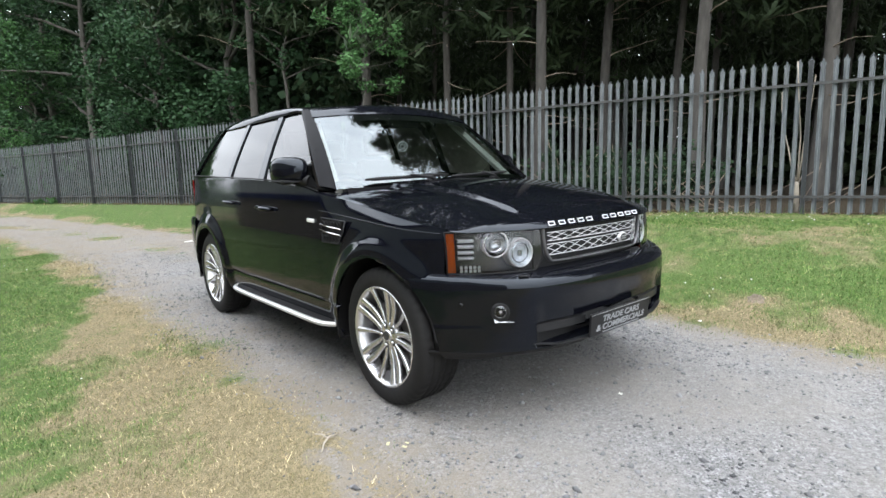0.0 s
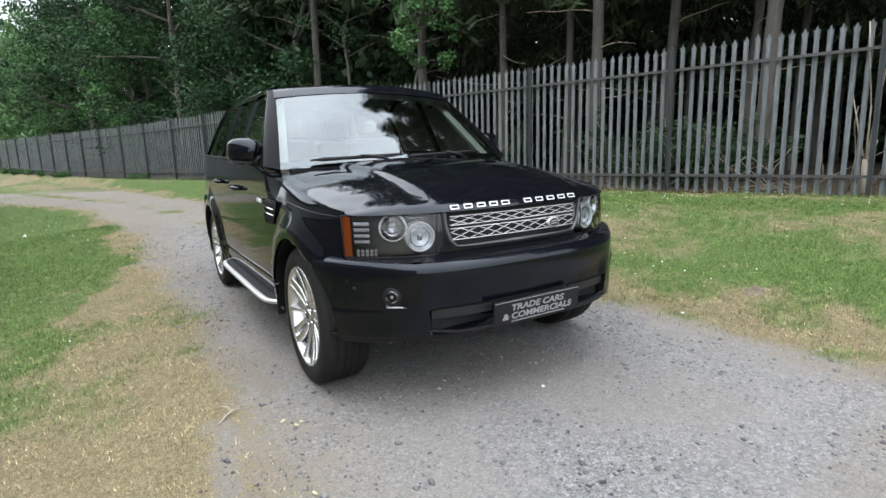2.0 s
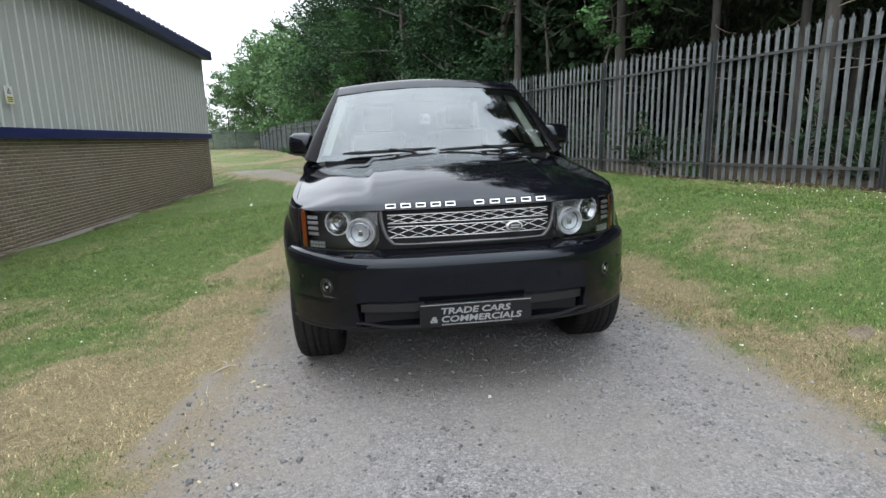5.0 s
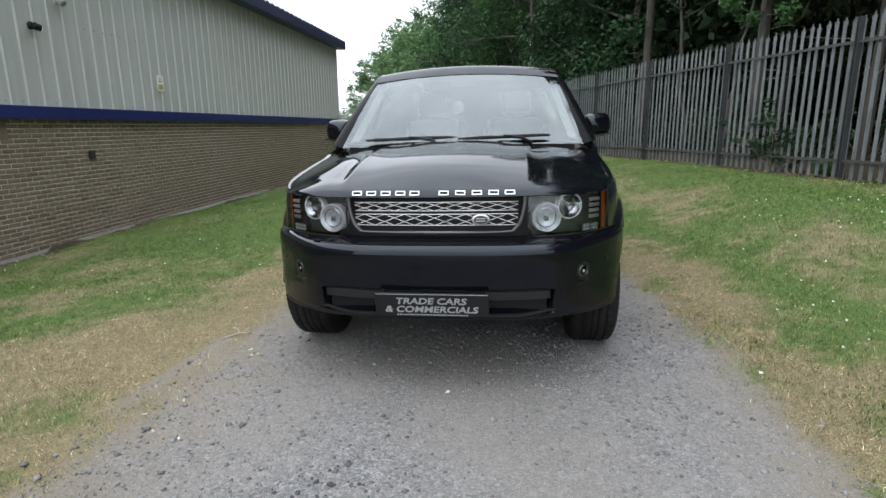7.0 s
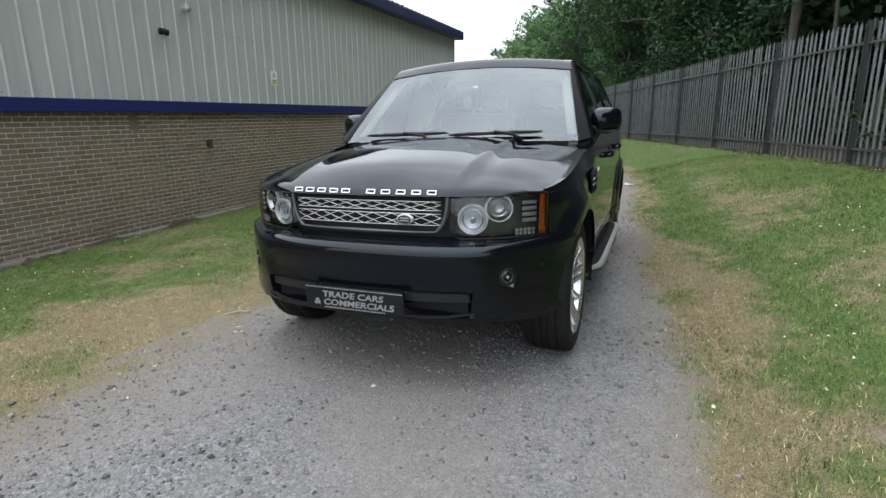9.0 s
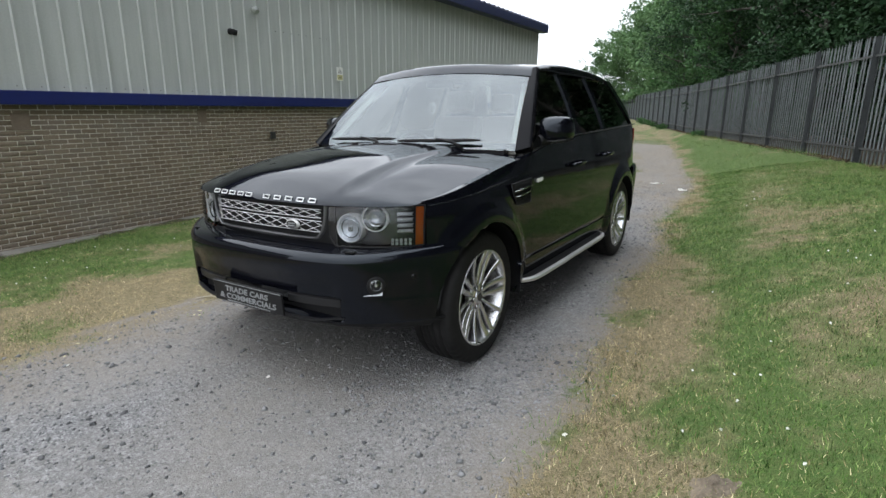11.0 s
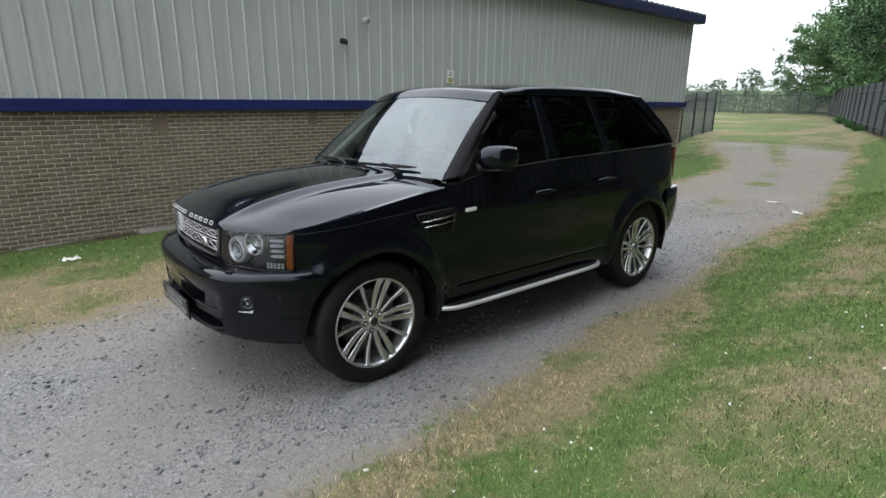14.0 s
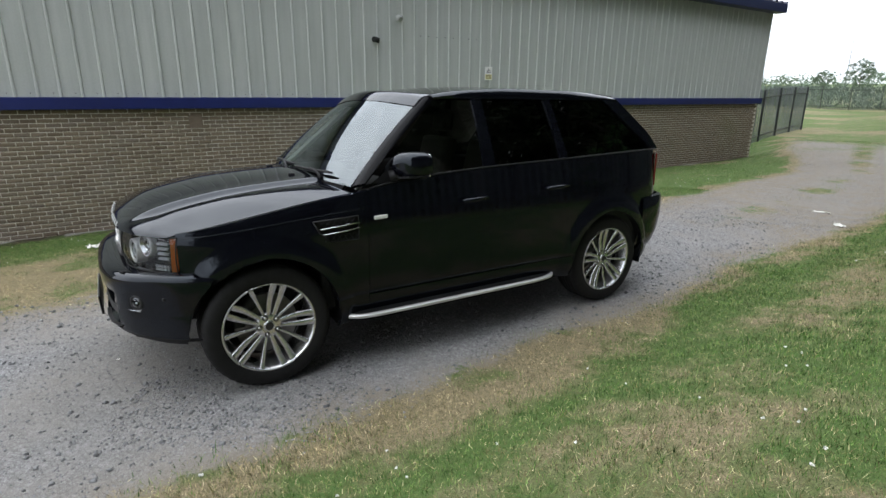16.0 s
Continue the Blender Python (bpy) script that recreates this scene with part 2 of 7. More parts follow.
def steel_mat():
    """Weathered galvanised steel of the fence."""
    m, nt, b = mat("galvanised_steel")
    oi = nt.nodes.new("ShaderNodeObjectInfo")
    mp = nt.nodes.new("ShaderNodeMapping")
    mp.inputs["Scale"].default_value = (1, 1, 0.12)
    geo = nt.nodes.new("ShaderNodeNewGeometry")
    nt.links.new(geo.outputs["Position"], mp.inputs["Vector"])
    n = noise_tex(nt, 30, 5, 0.6, mp.outputs["Vector"])
    k = noise_tex(nt, 2.0, 3, 0.6, geo.outputs["Position"])
    c = ramp(nt, n, [(0.3, (0.083, 0.093, 0.097)), (0.7, (0.212, 0.232, 0.238))])
    c = mixc(nt, ramp(nt, k, [(0.45, (0, 0, 0)), (0.75, (0.5, 0.5, 0.5))]), c, (0.092, 0.102, 0.098))
    c = mixc(nt, ramp(nt, oi.outputs["Random"], [(0.0, (0, 0, 0)), (1.0, (0.4, 0.4, 0.4))]), c, (0.106, 0.119, 0.122))
    nt.links.new(c, b.inputs["Base Color"])
    b.inputs["Metallic"].default_value = 0.35
    b.inputs["Roughness"].default_value = 0.55
    return m


def cladding_mat():
    m, nt, b = mat("grey_box_profile_sheet")
    mp = nt.nodes.new("ShaderNodeMapping")
    mp.inputs["Scale"].default_value = (1, 3.0, 0.15)
    nt.links.new(coords(nt), mp.inputs["Vector"])
    n = noise_tex(nt, 2.4, 5, 0.6, mp.outputs["Vector"])
    k = noise_tex(nt, 40, 3)
    c = ramp(nt, n, [(0.3, (0.37, 0.39, 0.37)), (0.7, (0.455, 0.478, 0.454))])
    c = mixc(nt, 0.08, c, ramp(nt, k, [(0.4, (0.18, 0.18, 0.17)), (0.6, (0.45, 0.45, 0.44))]))
    nt.links.new(c, b.inputs["Base Color"])
    b.inputs["Roughness"].default_value = 0.5
    return m


M_GROUND = ground_mat()
M_BLADE = blade_mat()
M_BRICK = brick_mat()
M_MORTAR = plain("mortar", (0.56, 0.52, 0.45), 0.95, vary=0.25, scale=40, relief=0.003)
M_STEEL = steel_mat()
M_CLAD = cladding_mat()
# fence rails: a darker copy of the steel, with their shade put into the colour
M_RAIL_SHADE = plain("shade_darkened_steel", (0.045, 0.046, 0.044), 0.65, metal=0.2, vary=0.3, scale=18)
# fence posts: a darker tone than the pales
M_POST = plain("dark_post_steel", (0.046, 0.051, 0.053), 0.6, metal=0.3, vary=0.3, scale=12)
M_BLUE = plain("blue_flashing", (0.010, 0.017, 0.10), 0.4, vary=0.2, scale=4)
M_FASCIA = plain("navy_fascia", (0.02, 0.026, 0.075), 0.45, vary=0.2, scale=4)
M_CONC = plain("concrete", (0.15, 0.142, 0.122), 0.95, vary=0.3, scale=14, relief=0.01)
M_STONE = leaf_mat("crushed_stone", (0.05, 0.05, 0.053), (0.32, 0.322, 0.325), 0.9)
M_BARK = bark_mat("conifer_bark", (0.024, 0.022, 0.019), (0.088, 0.080, 0.069))
M_BARK2 = bark_mat("grey_bark", (0.028, 0.026, 0.021), (0.095, 0.088, 0.074))
M_NEEDLE = leaf_mat("conifer_needles", (0.015, 0.026, 0.012), (0.042, 0.062, 0.028))
M_LEAF = leaf_mat("broad_leaves", (0.0085, 0.027, 0.012), (0.038, 0.084, 0.032))
M_LEAFB = leaf_mat("bright_leaves", (0.036, 0.092, 0.028), (0.082, 0.175, 0.062))
# leaves inside the wood: the shade there is put into a dark green
M_LEAFD = leaf_mat("shade_darkened_leaves", (0.0125, 0.029, 0.014), (0.035, 0.066, 0.030))
# far corner trees: light green, lightened further to stand for haze
M_LEAFF = leaf_mat("haze_paled_corner_leaves", (0.055, 0.115, 0.050), (0.14, 0.235, 0.095))
# distance haze is put into this pale, greyed leaf colour
M_FAR = leaf_mat("haze_paled_foliage", (0.12, 0.165, 0.115), (0.18, 0.235, 0.155), 0.9)
M_PAINT = plain("black_metallic_paint", (0.0032, 0.0035, 0.0056), 0.055, vary=0.1, scale=3, spec=0.37)
M_PAINT.node_tree.nodes["Principled BSDF"].inputs["Specular Tint"].default_value = (0.82, 0.91, 1.0, 1)
M_TRIM = plain("matt_black_plastic", (0.008, 0.008, 0.0085), 0.55, vary=0.15, scale=40, relief=0.0006, spec=0.25)
M_GREY = plain("dark_grey_plastic", (0.022, 0.022, 0.024), 0.55, vary=0.12, scale=40, spec=0.3)
M_BAR = plain("satin_black_plastic", (0.013, 0.013, 0.014), 0.42, vary=0.12, scale=40, spec=0.35)
M_COWL = plain("dull_black_plastic", (0.007, 0.007, 0.0075), 0.9, vary=0.15, scale=40, spec=0.04)
M_PILLAR = plain("satin_black_pillar", (0.004, 0.004, 0.005), 0.22, vary=0.1, scale=20, spec=0.06)
M_TYRE = plain("tyre_rubber", (0.011, 0.0107, 0.0107), 0.75, vary=0.3, scale=30, relief=0.001, spec=0.25)
M_ALLOY = plain("silver_alloy", (0.62, 0.62, 0.63), 0.27, metal=0.92, vary=0.06, scale=12)
M_CHROME = plain("chrome", (0.75, 0.75, 0.76), 0.12, metal=1.0, vary=0.03, scale=12)
M_SATIN = plain("satin_aluminium", (0.58, 0.58, 0.57), 0.38, metal=0.7, vary=0.08, scale=10)
M_DISC = plain("brake_steel", (0.22, 0.21, 0.20), 0.45, metal=0.8, vary=0.2, scale=20)
M_AMBER = plain("amber_lens", (0.42, 0.075, 0.008), 0.18, vary=0.1, scale=50, coat=0.6)
M_REDLENS = plain("red_lens", (0.16, 0.008, 0.008), 0.15, vary=0.1, scale=50, coat=0.6)
M_WHITEL = plain("white_lens", (0.75, 0.75, 0.74), 0.2, vary=0.05, scale=50, coat=0.5)
M_WSCREEN = clear_glass("windscreen_glass", (0.50, 0.57, 0.55), 2.02, tone=(0.90, 0.97, 1.0))
M_DOORGL = clear_glass("door_glass", (0.22, 0.25, 0.24), 1.7)
M_PRIVACY = clear_glass("privacy_glass", (0.03, 0.032, 0.032), 1.5)
M_LENS = clear_glass("lamp_cover", (0.95, 0.96, 0.97), 1.46)
M_BRIGHT = plain("bright_silver_finish", (0.78, 0.78, 0.79), 0.28, metal=0.35, vary=0.05, scale=20)
M_DSAT = plain("dark_satin_silver", (0.12, 0.12, 0.125), 0.38, metal=0.7, vary=0.08, scale=10)
M_DARKCH = plain("smoked_chrome", (0.34, 0.35, 0.36), 0.16, metal=1.0, vary=0.05, scale=12)
M_REFL = plain("faceted_reflector", (0.56, 0.58, 0.61), 0.42, metal=0.65, vary=0.45, scale=45)
M_BEZEL = plain("lamp_bezel", (0.085, 0.09, 0.10), 0.2, metal=0.65, vary=0.1, scale=40)
M_CABIN = plain("cabin_trim", (0.03, 0.03, 0.031), 0.7, vary=0.2, scale=30)
M_SEAT = plain("cream_leather", (0.20, 0.18, 0.15), 0.55, vary=0.15, scale=30)
M_CREAM = plain("cream_headlining", (0.62, 0.61, 0.56), 0.8, vary=0.06, scale=60)
M_PLATE = plain("black_plate", (0.010, 0.010, 0.011), 0.35, vary=0.1, scale=60, spec=0.25)
M_SILVER = plain("silver_print", (0.31, 0.32, 0.33), 0.35, metal=0.3, vary=0.05, scale=60)
M_WHITE = plain("white_paint", (0.75, 0.75, 0.72), 0.5, vary=0.08, scale=30)
M_PALE = plain("weathered_pale_plastic", (0.36, 0.37, 0.36), 0.6, vary=0.2, scale=30)
M_EARTH = plain("bare_earth", (0.15, 0.12, 0.085), 0.95, vary=0.6, scale=70, relief=0.012)
M_YELLOW = plain("yellow_print", (0.70, 0.66, 0.34), 0.5, vary=0.08, scale=30)
M_BLACK = plain("black_print", (0.02, 0.02, 0.02), 0.5, vary=0.1, scale=30)
M_PAPER = plain("paper_litter", (0.70, 0.69, 0.64), 0.85, vary=0.15, scale=30)
M_DEADLEAF = plain("pale_leaf", (0.44, 0.40, 0.24), 0.8, vary=0.25, scale=60)
M_BROWN = plain("brown_plaster", (0.15, 0.115, 0.085), 0.9, vary=0.25, scale=30, relief=0.004)
M_PALEWOOD = plain("bleached_wood", (0.34, 0.30, 0.24), 0.85, vary=0.2, scale=30)
M_LITTER = leaf_mat("dead_leaves", (0.035, 0.025, 0.016), (0.20, 0.155, 0.10), 0.9)
M_TWIG = plain("dead_wood", (0.20, 0.16, 0.12), 0.9, vary=0.3, scale=20)


# ---- building helpers ----
def mesh_from(name, verts, faces, material, smooth=False):
    """One mesh from arrays; faces is (n, 3) or (n, 4)."""
    verts, faces = np.asarray(verts, np.float32), np.asarray(faces, np.int32)
    me = bpy.data.meshes.new(name)
    k = faces.shape[1]
    me.vertices.add(len(verts))
    me.vertices.foreach_set("co", verts.ravel())
    me.loops.add(faces.size)
    me.loops.foreach_set("vertex_index", faces.ravel())
    me.polygons.add(len(faces))
    me.polygons.foreach_set("loop_start", np.arange(0, faces.size, k, dtype=np.int32))
    me.update(calc_edges=True)
    me.materials.append(material)
    if smooth:
        me.polygons.foreach_set("use_smooth", np.ones(len(faces), bool))
    return me


def attribute(me, name, values):
    a = me.attributes.new(name, "FLOAT", "POINT")
    a.data.foreach_set("value", np.asarray(values, np.float32))


def thing(name, label, category, group="", kind="", at=None):
    """An Empty that carries the parts of one thing."""
    ob = new(name)
    if at is not None:
        ob.matrix_world = at
    return tagged(ob, label, category, group, kind)


def part(name, shape, material, parent, label="", at=None, smooth=None):
    """Links a bmesh or mesh as one object under a thing or a part."""
    if isinstance(shape, bmesh.types.BMesh):
        me = bpy.data.meshes.new(name)
        if smooth is not None:
            for f in shape.faces:
                f.smooth = smooth
        shape.to_mesh(me)
        shape.free()
        me.materials.append(material)
    else:
        me = shape
    ob = new(name, me)
    ob.parent = parent
    if at is not None:
        ob.matrix_basis = at
    if label:
        ob["label"] = label
    return ob


def solo(name, shape, material, label, category, group="", kind="", at=None):
    ob = part(name, shape, material, None, "", at)
    return tagged(ob, label, category, group, kind)


def box(bm, x0, x1, y0, y1, z0, z1, bevel=0.0, seg=2):
    vs = bmesh.ops.create_cube(bm, size=1.0, matrix=Matrix.Translation(((x0 + x1) / 2, (y0 + y1) / 2, (z0 + z1) / 2)) @ Matrix.Diagonal((abs(x1 - x0), abs(y1 - y0), abs(z1 - z0), 1)))["verts"]
    if bevel:
        es = list({e for v in vs for e in v.link_edges})
        bmesh.ops.bevel(bm, geom=es, offset=bevel, segments=seg, affect="EDGES", profile=0.5)
    return bm


def boxm(*a, bevel=0.0, seg=2):
    return box(bmesh.new(), *a, bevel=bevel, seg=seg)


def grid_faces(rows, cols, wrap=False):
    r, c = np.meshgrid(np.arange(rows - 1), np.arange(cols if wrap else cols - 1), indexing="ij")
    a = r * cols + c
    b = r * cols + (c + 1) % cols
    return np.stack([a, b, b + cols, a + cols], -1).reshape(-1, 4)


def loft(rows, wrap=False, thick=0.0, flip=False, inside=(0.0, 1.4, 0.7)):
    """A skin through rows of points. thick: given depth on the side of the point inside, so that the skin stays where it is."""
    rows = np.asarray(rows, float)
    nr, nc = rows.shape[:2]
    f = grid_faces(nr, nc, wrap)
    if flip:
        f = f[:, ::-1]
    pts = rows.reshape(-1, 3)
    q = pts[f]
    fn = np.cross(q[:, 2] - q[:, 0], q[:, 3] - q[:, 1])
    if thick:
        if np.sum(fn * (q.mean(1) - np.array(inside))) < 0:
            f, fn = f[:, ::-1], -fn
        n = np.zeros_like(pts)
        for k in range(4):
            np.add.at(n, f[:, k], fn)
        n /= np.linalg.norm(n, axis=1)[:, None] + 1e-12
        m = len(pts)
        pts = np.concatenate([pts, pts - n * abs(thick)])
        g = [f, f[:, ::-1] + m]
        rim = list(zip(range(0, nc - 1), range(1, nc))) + [((nr - 1) * nc + i, (nr - 1) * nc + i + 1) for i in range(nc - 1)]
        if wrap:
            rim += [(nc - 1, 0), (nr * nc - 1, (nr - 1) * nc)]
        else:
            rim += [(i * nc, (i + 1) * nc) for i in range(nr - 1)] + [(i * nc + nc - 1, (i + 1) * nc + nc - 1) for i in range(nr - 1)]
        g.append(np.array([(a, b, b + m, a + m) for a, b in rim]))
        f = np.concatenate(g)
    bm = bmesh.new()
    vs = [bm.verts.new(v) for v in pts]
    for c in f:
        u = []
        for i in c:
            if not any((vs[i].co - vs[j].co).length_squared < 1e-12 for j in u):
                u.append(i)
        if len(u) >= 3:
            try:
                bm.faces.new([vs[i] for i in u])
            except ValueError:
                pass
    bmesh.ops.remove_doubles(bm, verts=bm.verts, dist=1e-5)
    if thick:
        bmesh.ops.recalc_face_normals(bm, faces=bm.faces)
    bm.normal_update()
    for c in bm.faces:
        c.smooth = True
    if thick:
        for e in bm.edges:
            if len(e.link_faces) == 2 and e.calc_face_angle(0) > 0.7:
                e.smooth = False
    return bm


def tube(path, radii, seg=8, cap=True):
    """A round bar along a path; radii one number or one per point."""
    path = [Vector(p) for p in path]
    if isinstance(radii, (int, float)):
        radii = [radii] * len(path)
    bm = bmesh.new()
    rings, side = [], None
    for i, p in enumerate(path):
        d = (path[min(i + 1, len(path) - 1)] - path[max(i - 1, 0)]).normalized()
        if side is None:
            side = d.orthogonal().normalized()
        side = (side - d * side.dot(d)).normalized()
        up = d.cross(side)
        rings.append([bm.verts.new(p + (side * math.cos(a) + up * math.sin(a)) * radii[i]) for a in [2 * math.pi * k / seg for k in range(seg)]])
    for a, b in zip(rings, rings[1:]):
        for k in range(seg):
            bm.faces.new((a[k], a[(k + 1) % seg], b[(k + 1) % seg], b[k])).smooth = True
    if cap:
        bm.faces.new(rings[0][::-1])
        bm.faces.new(rings[-1])
    return bm


def lathe(profile, seg=32, axis="x"):
    """Turns (radius, height) points round an axis."""
    a = np.linspace(0, 2 * math.pi, seg, endpoint=False)
    rows = []
    for r, h in profile:
        ring = np.stack([np.full(seg, h), r * np.cos(a), r * np.sin(a)], -1)
        if axis == "y":
            ring = ring[:, [1, 0, 2]]
        elif axis == "z":
            ring = ring[:, [1, 2, 0]]
        rows.append(ring)
    return loft(rows, wrap=True, flip=axis == "y")


def join(bm, other):
    """Adds another bmesh to bm and frees it."""
    me = bpy.data.meshes.new("tmp")
    other.to_mesh(me)
    other.free()
    bm.from_mesh(me)
    bpy.data.meshes.remove(me)
    return bm


def smooth01(a, b, x):
    t = np.clip((np.asarray(x, float) - a) / (b - a), 0, 1)
    return t * t * (3 - 2 * t)


_T = np.random.RandomState(7).rand(4096)


def vnoise(x, y, scale, seed=0):
    """Smooth value noise, 0 to 1."""
    x, y = np.asarray(x, float) * scale + seed * 17.3, np.asarray(y, float) * scale - seed * 9.1
    i, j = np.floor(x).astype(int), np.floor(y).astype(int)
    u, v = x - i, y - j
    u, v = u * u * (3 - 2 * u), v * v * (3 - 2 * v)
    h = lambda a, b: _T[(a * 374761 + b * 668265 + seed * 1013) % 4096]
    return (h(i, j) * (1 - u) + h(i + 1, j) * u) * (1 - v) + (h(i, j + 1) * (1 - u) + h(i + 1, j + 1) * u) * v


def fbm(x, y, scale, seed=0, octaves=4):
    s, a, t = 0, 1.0, 0
    for k in range(octaves):
        s, t = s + a * vnoise(x, y, scale * 2 ** k, seed + k), t + a
        a *= 0.5
    return s / t


# ---- the lie of the land ----
FENCE_AT, FENCE_DIR, BAY = (4.85, 4.85), (-0.3009, 0.9537), 2.43
FAR_Y = 58.0
WALL_X, WALL_END = -6.36, 18.35


def curve(table):
    ys, vs = zip(*table)
    return lambda y: np.interp(y, ys, vs)


road_z = curve([(-30, 0.12), (-3, 0.03), (0, -0.0175), (2.745, -0.097), (7, -0.115), (12, -0.22), (18, -0.36), (27, -0.56), (58, -0.8), (150, -1.6), (900, -3)])
fence_z = curve([(-30, 1.2), (-0.6, 0.56), (0, 0.53), (5, 0.40), (10, 0.28), (15, 0.12), (21, -0.08), (25, -0.2), (58, -0.8), (150, -1.6), (900, -3)])
wall_z = curve([(-30, -0.6), (-5, -0.57), (0, -0.57), (5, -0.60), (9, -0.70), (18, -0.87), (26, -0.66), (58, -0.85), (150, -1.6), (900, -3)])
road_r = curve([(-40, 1.7), (-6, 1.58), (-1, 1.54), (0.5, 1.5), (2, 1.33), (3.2, 1.2), (5, 1.02), (8, 0.95), (10.2, 0.58), (16, -0.6), (23, -1.9), (26, -2.7), (40, -7), (58, -13), (120, -40)])
road_l = curve([(-40, -1.6), (-1.5, -1.40), (0, -1.36), (1.8, -1.38), (4.6, -1.42), (7, -1.5), (9.5, -1.9), (12.5, -2.2), (14.5, -3.0), (18, -5), (24, -8.0), (28, -9), (40, -13), (58, -20), (120, -50)])


def fence_x(y):
    return FENCE_AT[0] + (np.asarray(y, float) - FENCE_AT[1]) * FENCE_DIR[0] / FENCE_DIR[1]


def ground_z(x, y):
    """Height of the ground: a track along a gentle hillside, with a bank up to the fence and a slope down to the wall."""
    x, y = np.asarray(x, float), np.asarray(y, float)
    r, l, fx = road_r(y), road_l(y), fence_x(y)
    z = road_z(y) + 0.02 * (np.clip(x, l, r) - np.clip(0.0, l, r))
    w = np.clip(fx - r, 0.5, 2.5)
    up = smooth01(0, 1, (x - r + 0.25) / w)
    z = z + up * (fence_z(y) - z)
    dn = np.clip((l - x) / np.clip(l - WALL_X, 0.8, 20), 0, 1) ** 1.15
    z = z + dn * (wall_z(y) - z)
    return z


def ground_bumps(x, y, road):
    b = (fbm(x, y, 0.9, 3) - 0.5) * 0.05 + (fbm(x, y, 5.0, 5) - 0.5) * 0.022
    g = (fbm(x, y, 1.4, 8) - 0.5) * 0.018 + (fbm(x, y, 9.0, 9) - 0.5) * 0.008
    return b * (1 - road) + g * road


def road_mask(x, y):
    """1 on the track, 0 well inside the grass."""
    wob = (fbm(x, y, 0.7, 21) - 0.5) * 0.5 + (fbm(x, y, 3.0, 22) - 0.5) * 0.25
    a = smooth01(-0.22, 0.24, road_r(y) - x + wob * 0.7) * smooth01(-0.30, 0.34, x - road_l(y) + wob * 0.9)
    mid = np.exp(-((x - (road_r(y) + road_l(y)) / 2 - 0.05) / 0.32) ** 2) * smooth01(5, 9, y) * (1 - smooth01(30, 40, y))
    far = smooth01(15, 28, y + (fbm(x, y, 0.3, 35) - 0.5) * 9)
    # a bare wheel rut just inside the left verge
    rut = np.exp(-((x + 1.47 + 0.04 * np.sin(y * 5)) / 0.06) ** 2) * smooth01(-1.5, -0.7, y) * (1 - smooth01(-0.22, 0.0, y))
    a = np.maximum(a, 0.95 * rut)
    return np.clip((a - mid * (0.25 + 0.6 * smooth01(0.35, 0.65, fbm(x, y, 1.1, 31)))) * (1 - 0.85 * far), 0, 1)


def dry_mask(x, y):
    """1 where the turf is parched: beside the track and in patches."""
    er, el = x - road_r(y), road_l(y) - x
    band_r = (0.85 - 0.2 * smooth01(2, 5, y)) * (1 - smooth01(0.1, 0.75 - 0.3 * smooth01(1.5, 4.5, y), er + (fbm(x, y, 0.8, 41) - 0.5) * 0.9)) * smooth01(-0.4, 0.0, er)
    wl = np.interp(y, [-6, -1.5, -0.4, 0.6, 1.6, 4, 8, 14], [3.4, 3.0, 2.2, 1.5, 0.75, 0.5, 0.3, 0.25])
    band_l = 0.9 * (1 - smooth01(wl * 0.4, wl * 1.25, el + (fbm(x, y, 0.9, 42) - 0.5) * 1.3)) * smooth01(-0.4, 0.0, el)
    p = fbm(x, y, 0.55, 43)
    patch = smooth01(0.40, 0.8, p) * 0.5 * smooth01(0.5, 1.0, er) + smooth01(0.45, 0.8, p) * 0.45 * smooth01(0.3, 0.8, el)
    foot = 0.55 * (1 - smooth01(0.3, 1.5, fence_x(y) - x + (fbm(x, y, 1.1, 46) - 0.5) * 0.8)) * (x < fence_x(y)) * (1 - 0.75 * smooth01(2.5, 6, y))
    worn = 0.62 * smooth01(-0.1, 0.25, np.minimum(-er, -el)) * smooth01(3.5, 7, y) * (1 - 0.55 * smooth01(13, 24, y))
    bright = (0.25 + 0.75 * smooth01(0.4, 0.7, fbm(x, y, 0.35, 44))) * smooth01(17, 27, y) * 0.6
    mottle = 0.45 + 0.8 * smooth01(0.28, 0.68, fbm(x, y, 2.4, 45))
    return np.clip(np.maximum.reduce([band_r, band_l, patch, foot, worn, bright]) * mottle, 0, 1) * 0.92


def spaced(parts):
    """Grid lines: (start, end, step) stretches."""
    return np.unique(np.concatenate([np.arange(a, b, s) for a, b, s in parts] + [[parts[-1][1]]]).round(4))


